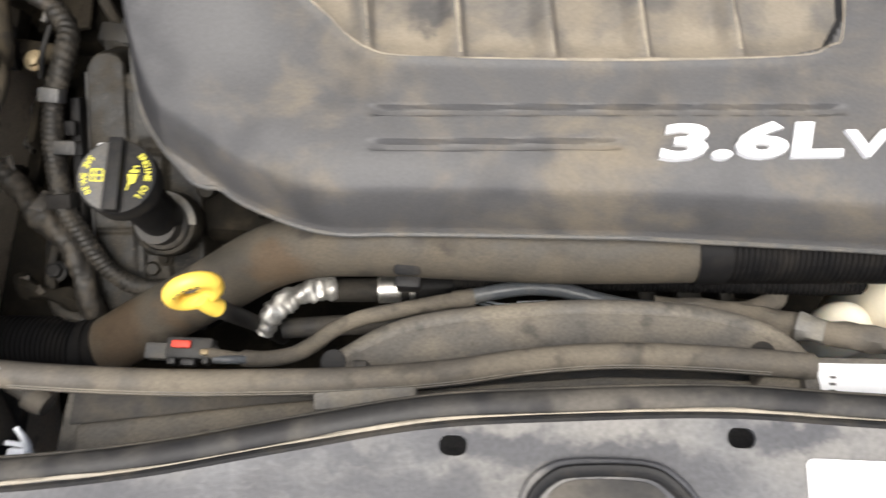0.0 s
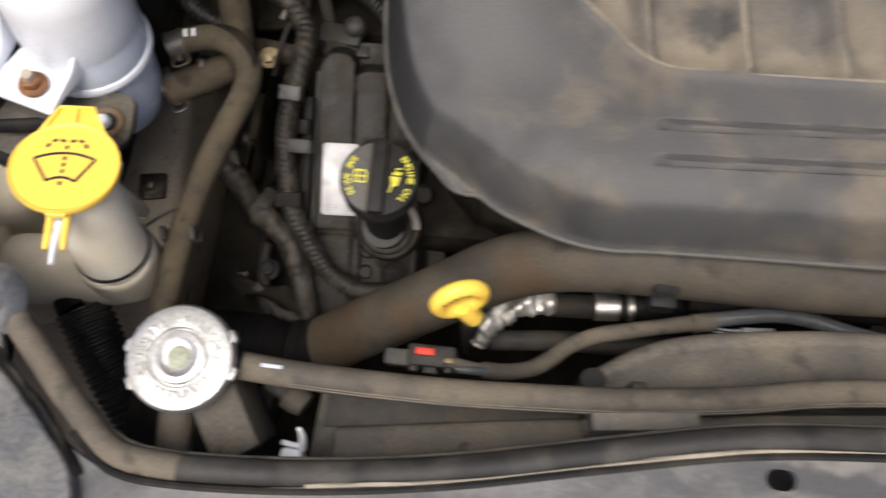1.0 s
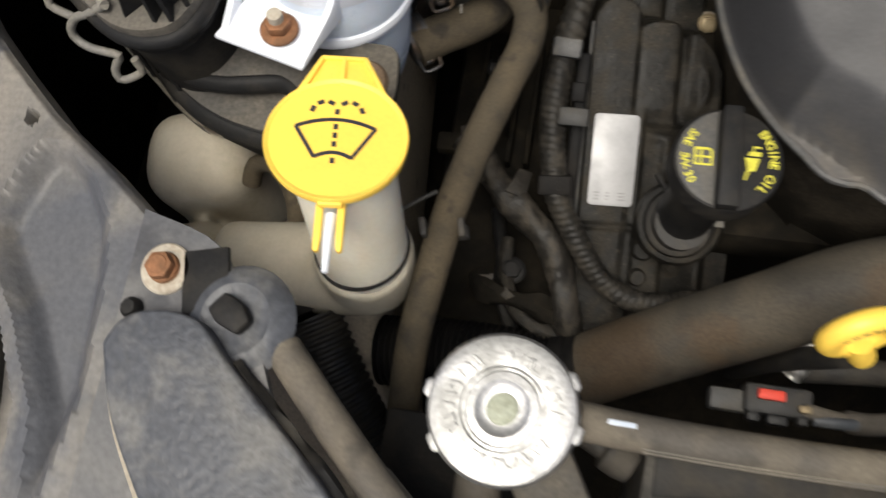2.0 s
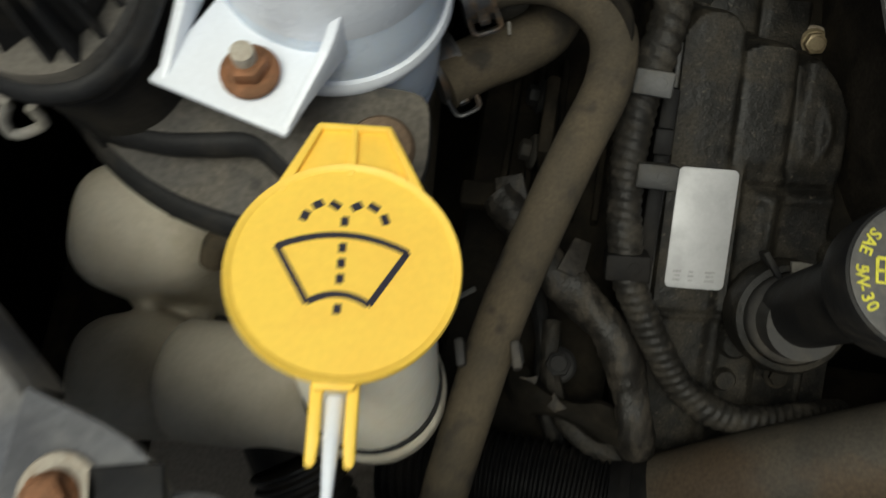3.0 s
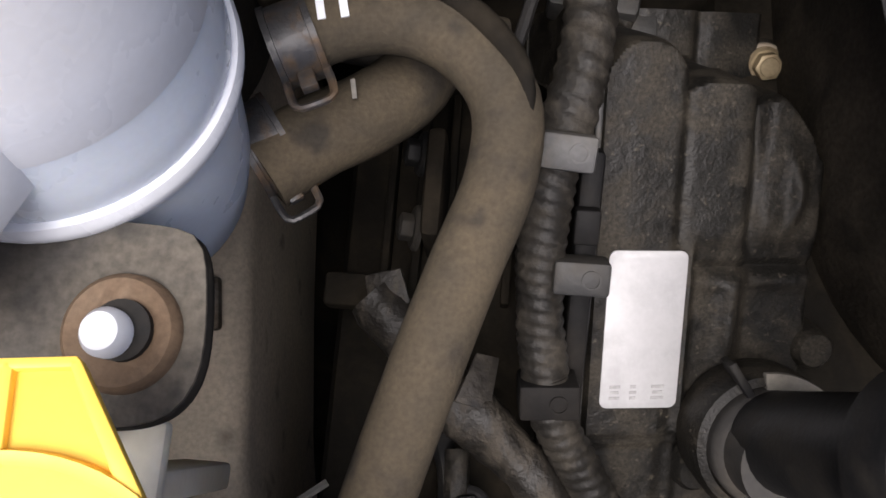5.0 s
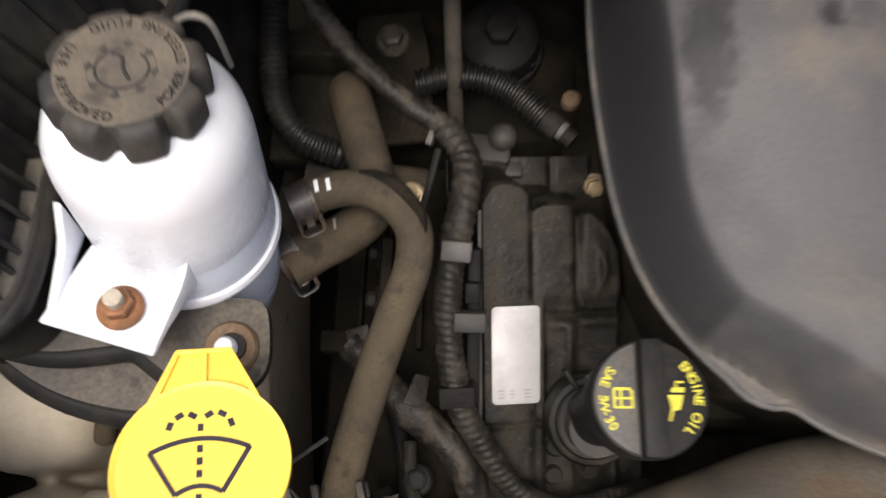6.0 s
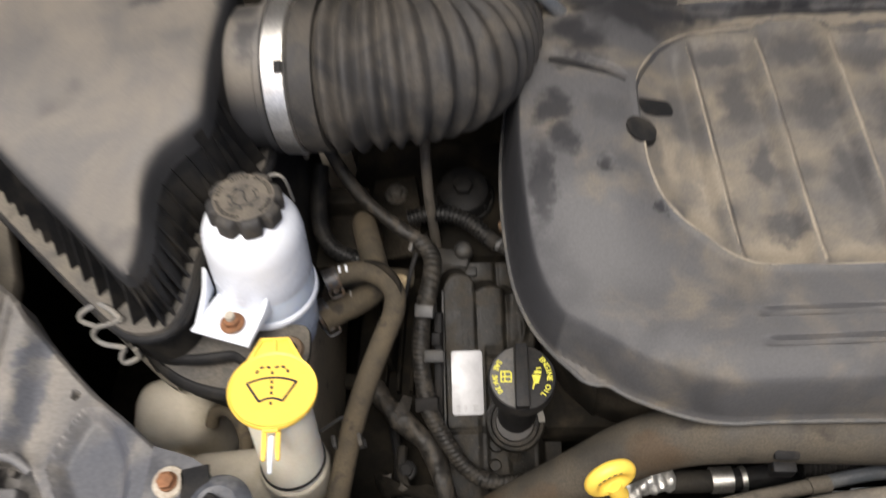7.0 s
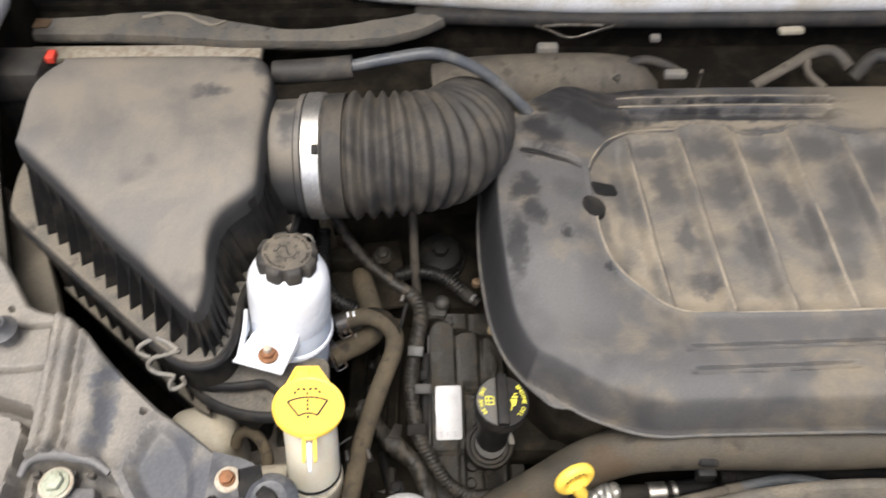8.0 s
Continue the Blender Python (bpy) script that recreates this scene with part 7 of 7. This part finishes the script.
def corner_height(p):
    """Pressed channels, dished field, lamp pocket and gaps of the headlamp corner."""
    x, y = p[:, 0], p[:, 1]
    u = x + 0.10 * (y - 0.15)
    z = 0.0130 * smoothstep(-0.6445, -0.6360, u) * smoothstep(-0.5755, -0.5945, u) * smoothstep(-0.02, 0.04, y)
    z = z + 0.0025 * smoothstep(-0.668, -0.648, u) * smoothstep(-0.60, -0.63, u)
    z = z - 0.0090 * np.exp(-((u + 0.6165) / 0.0026) ** 2) - 0.0040 * np.exp(-((u + 0.6290) / 0.0018) ** 2) - 0.0040 * np.exp(-((u + 0.6065) / 0.0020) ** 2)
    near, inside = distance(p, np.array(FIELD))
    z = z - 0.0090 * np.where(inside, smoothstep(0, 0.010, near), 0)
    z = z + 0.0015 * np.where(inside, 0, np.exp(-(near / 0.006) ** 2))
    near, inside = distance(p, np.array([(-0.713, 0.2165), (-0.6465, 0.2190), (-0.654, 0.2630), (-0.718, 0.2630)]))
    z = z - 0.0085 * np.exp(-(near / 0.0021) ** 2) + np.where(inside, -0.0005, 0)
    near, inside = distance(p, np.array(GAP))
    z = np.where(inside, z - 0.030 * smoothstep(0, 0.0035, near), z + 0.0012 * np.exp(-(near / 0.004) ** 2))
    near, inside = distance(p, np.array(POCKET))
    z = np.where(inside, z - 0.034 * smoothstep(0, 0.0035, near), z + 0.0035 * np.exp(-(near / 0.006) ** 2) * smoothstep(0.10, 0.125, y))
    for hx, hy, hr in ((-0.552, 0.177, 0.0034), (-0.701, 0.2825, 0.0030)):
        z = z - 0.012 * smoothstep(hr, hr * 0.55, np.hypot(x - hx, y - hy))
    z = z + 0.0007 * np.array([noise.noise(V(a * 34, b * 34, 0.3)) for a, b in p])
    return 0.988 + z * smoothstep(-0.484, -0.492, x)


edge_x, edge_y = np.array(CORNER).T
columns, steps = np.linspace(-0.838, -0.484, 190), np.concatenate([np.linspace(0, 0.35, 20), np.linspace(0.355, 0.985, 170), np.linspace(0.988, 1, 5)])
grid = np.array([(x, -0.14 + (np.interp(x, edge_x, edge_y) + 0.14) * k) for x in columns for k in steps])
height = corner_height(grid)
from_edge = np.tile((1 - steps) * 0.38, len(columns))
height = height - 0.004 * (1 - smoothstep(0.0, 0.005, from_edge)) ** 2
rows = len(steps)
verts = [(a, b, c) for (a, b), c in zip(grid, height)]
faces = [(c * rows + r, (c + 1) * rows + r, (c + 1) * rows + r + 1, c * rows + r + 1) for c in range(len(columns) - 1) for r in range(rows - 1)]
last = len(verts)
verts += [(x, float(np.interp(x, edge_x, edge_y)) - 0.001, 0.966) for x in columns]
faces += [(c * rows + rows - 1, (c + 1) * rows + rows - 1, last + c + 1, last + c) for c in range(len(columns) - 1)]
me = bpy.data.meshes.new("lamp_corner")
me.from_pydata(verts, [], faces)
corner = bmesh.new()
corner.from_mesh(me)
part("lamp_corner", corner, M_CORNER, panel, "pressed headlamp corner with channels and blue-grey dished field")
part("pocket_rim", sweep([(-0.6435, 0.119, 0.986), (-0.6385, 0.1295, 0.9905), (-0.628, 0.1340, 0.9935), (-0.609, 0.1345, 0.9945), (-0.583, 0.1295, 0.9935), (-0.567, 0.1205, 0.9895)], lambda k: 0.0030 + 0.0022 * math.sin(math.pi * k), 12, 0.003, wobble=0.15), M_PANEL, panel, "rounded worn lip over the pocket")
part("adjuster_plate", prism([(-0.628, 0.112), (-0.582, 0.113), (-0.577, 0.088), (-0.568, 0.040), (-0.566, -0.05), (-0.629, -0.05)], 0.945, 0.9780, None, 0.003, 3), M_PANEL, panel, "pale adjuster plate")
part("side_strip", prism([(-0.5735, 0.108), (-0.5650, 0.107), (-0.5585, 0.088), (-0.5500, 0.05), (-0.548, -0.05), (-0.562, -0.05), (-0.5635, 0.04)], 0.945, 0.972, None, 0.002, 2), M_BLACK_DUSTY, panel, "narrow strip beside the plate")
for k in range(4):
    part("adjuster_tooth", box((-0.632 + 0.0155 * k, 0.1235 - 0.0012 * abs(k - 1.2), 0.9800), (0.006, 0.005, 0.008), 0.001, pose(0, 0, 0, 0, 0, 24 - 14 * k)), M_BLACK_DUSTY, panel)
part("stud_base", lathe([(0.0095, 0.985), (0.0095, 1.006), (0.0100, 1.000), (0.0150, 1.003), (0.0152, 1.005), (0.0105, 1.009), (0.0078, 1.016), (0.0058, 1.016), (0.0050, 0.996), (0, 0.995)], pose(-0.694, 0.250, 0), 24), M_PANEL, panel, "flanged hollow stud")
part("black_patch", prism([(-0.012, -0.014), (0.010, -0.012), (0.014, 0.010), (-0.006, 0.014)], 0, 0.003, pose(-0.450, 0.113, 0.987, 0, 0, 25), 0.001), M_BLACK, panel, "black scuffed pad")
bolt("panel_bolt", (-0.4672, 0.1150, 0.990), M_RUST, None, (0, 0, 1), 0.0062, 0.007, 1.1, "rusty bolt with pale washer on closing panel", "bolt", "", 0.0112)
bolt("lamp_bolt", (-0.611, 0.112, 0.9880), M_GREEN, None, (0, 0, 1), 0.0085, 0.008, 1.4, "large pale bolt in the lamp pocket", "bolt", "", 0.0145)
pin = thing("push_pin", (-0.4775, 0.0965, 0.985), "small black push pin in closing panel", "push pin")
part("pin_head", lathe([(0.0045, 0.987), (0.0045, 0.991), (0.003, 0.9935), (0, 0.994)], pose(-0.4775, 0.0965, 0), 18), M_BLACK, pin)
fs = thing("turn_fastener", (-0.432, 0.098, 0.98), "black turn fastener in raised round seat", "fastener")
part("seat", lathe([(0.024, 0.985), (0.0205, 0.9895), (0.0150, 0.9915), (0.0125, 0.9905), (0, 0.9900)], pose(-0.431, 0.098, 0), 32), M_TONGUE, fs)
part("head", prism([(-0.009, -0.005), (-0.002, -0.0065), (0.008, -0.004), (0.0085, 0.004), (0.001, 0.0065), (-0.0085, 0.005)], 0, 0.007, pose(-0.4315, 0.099, 0.990, 0, 0, -35), 0.0018), M_BLACK, fs)

seal = thing("bonnet_seal", (-0.1, 0.05, 0.97), "black rubber bonnet seal along the closing panel edge", "rubber seal")
SP = [(0.60, 0.071), (0.40, 0.0745), (0.234, 0.077), (0.15, 0.079), (0.065, 0.074), (-0.009, 0.067), (-0.081, 0.0525), (-0.158, 0.036), (-0.233, 0.025), (-0.302, 0.0205), (-0.338, 0.024), (-0.362, 0.0415), (-0.388, 0.066), (-0.412, 0.090)]
part("seal_bulb", sweep([(x, y, 0.981) for x, y in SP[:10]], 0.0078, 14, 0.008), M_SEAL, seal)
part("seal_corner", sweep([(x, y, 0.981) for x, y in SP[9:]], 0.0079, 14, 0.006), M_HOSE_GREY, seal, "dustier length round the corner")
part("seal_lip", sweep([(x, y - 0.0085, 0.987) for x, y in SP[:-2]], 0.0022, 8, 0.01), M_BLACK, seal)
part("dust_line", sweep([(x, y - 0.0058, 0.9880) for x, y in SP[1:9]], lambda s: 0.0003 + 0.0009 * abs(math.sin(11 * s + 0.4)) ** 2, 8, 0.006, wobble=0.5), M_RAIL, seal, "line of pale dust")
part("seal_foot", sweep([(x, y + 0.0075, 0.976) for x, y in SP[:-2]], 0.0022, 8, 0.01), M_SHROUD, seal)

# ducting in the corner below the bottle
dk = thing("drain_duct", (-0.42, 0.08, 0.70), "black corrugated duct beside the radiator", "corrugated tube")
part("duct_wall", sweep([(-0.452, 0.125, 0.84), (-0.436, 0.098, 0.83), (-0.418, 0.070, 0.815), (-0.40, 0.045, 0.79), (-0.39, 0.03, 0.74)], 0.0190, 24, wave=(0.0055, 0.0017)), M_CORR, dk)
part("duct_cuff", sweep([(-0.470, 0.152, 0.838), (-0.462, 0.141, 0.836), (-0.453, 0.127, 0.834)], 0.0200, 20, 0.004), M_FLEX, dk, "smooth black end cuff")
lp = thing("lower_pipe", (-0.50, 0.13, 0.80), "dusty brown looped pipe beside the washer bottle", "pipe")
part("pipe_wall", sweep([(-0.508, 0.205, 0.84), (-0.503, 0.213, 0.85), (-0.491, 0.214, 0.855), (-0.478, 0.204, 0.855), (-0.470, 0.186, 0.85), (-0.472, 0.165, 0.84)], 0.0062, 12, 0.005), M_RUBBER, lp)

# left edge: body flange and hood strut side
fl = thing("fender_flange", (-0.80, 0.45, 0.98), "pale dusty painted fender edge", "fender", kind="structure")
part("flange", sweep([(-0.85, 0.26, 1.02), (-0.84, 0.38, 1.03), (-0.835, 0.50, 1.035), (-0.84, 0.70, 1.03)], 0.022, 12, 0.03), M_BODY, fl)
part("inner_ledge", prism([(-0.830, 0.520), (-0.800, 0.455), (-0.776, 0.393), (-0.742, 0.325), (-0.735, 0.250), (-0.690, 0.250), (-0.700, 0.324), (-0.716, 0.360), (-0.738, 0.405), (-0.775, 0.470)], 0.880, 0.900, None, 0.004), M_LEDGE, fl, "dusty tan inner ledge")
own = bmesh.new()
rows = []
for x, y, z in ((-0.712, 0.24, 0.945), (-0.741, 0.350, 0.955), (-0.781, 0.459, 0.965), (-0.831, 0.597, 0.970), (-0.868, 0.70, 0.970)):
    rows.append([own.verts.new(c) for c in ((x - 0.006, y, z - 0.025), (x, y, z), (x - 0.012, y, z + 0.006), (x - 0.07, y, z + 0.030), (x - 0.078, y, z - 0.025))])
for r0, r1 in zip(rows, rows[1:]):
    for k in range(5):
        own.faces.new((r0[k], r1[k], r1[(k + 1) % 5], r0[(k + 1) % 5]))
own.faces.new(rows[0])
own.faces.new(rows[-1][::-1])
bmesh.ops.recalc_face_normals(own, faces=own.faces)
part("inner_sheet", own, M_FENDER, fl, "dusty grey sloping fender sheet")
hb = thing("relay_box", (-0.80, 0.62, 0.78), "dusty grey lidded box with red tab behind air cleaner", "fuse box")
part("lid", box((-0.835, 0.640, 0.960), (0.115, 0.056, 0.05), 0.010), M_BLACK_DUSTY, hb)
part("red_tab", box((-0.772, 0.650, 0.980), (0.011, 0.017, 0.010), 0.002), M_RED, hb, "red locking tab")
part("base", box((-0.815, 0.64, 0.86), (0.10, 0.05, 0.16), 0.004), M_BLACK, hb)

bolt("cover_foot_bolt", (-0.242, 0.200, 0.774), M_DEEP, None, (0, -0.3, 1), 0.0042, 0.005, 1.4, "small dark bolt below the oil filler", "bolt")

own = None
for k in range(5):
    a = radians(60 + 18 * k)
    own = box((0, 0, 0), (0.0026, 0.0009, 0.0006), 0, dm @ pose(0.0145 * math.cos(a), 0.0145 * math.sin(a), 0.0057, 0, 0, math.degrees(a) + 90), own)
part("ring_print", own, M_INK, dip, "worn illegible print")

torn = thing("torn_sleeve", (-0.33, 0.17, 0.74), "shredded dark cable sleeve beside the loom", "cable sleeve")
part("sleeve_wall", sweep([(-0.3660, 0.184, 0.762), (-0.3605, 0.1755, 0.764), (-0.349, 0.1700, 0.765), (-0.328, 0.1660, 0.765), (-0.3105, 0.1625, 0.762)], lambda s: 0.0072 + 0.0016 * math.sin(9 * s), 12, 0.003, wobble=0.5), M_DEEP, torn)
for x, y, rz in ((-0.360, 0.1790, 30), (-0.345, 0.1705, -25)):
    part("torn_flap", prism([(-0.005, -0.003), (0.002, -0.004), (0.006, 0.001), (0.001, 0.002), (-0.003, 0.004)], 0, 0.0008, pose(x, y, 0.771, 12, -8, rz), 0.0002), M_SHRED, torn, "ragged flap")
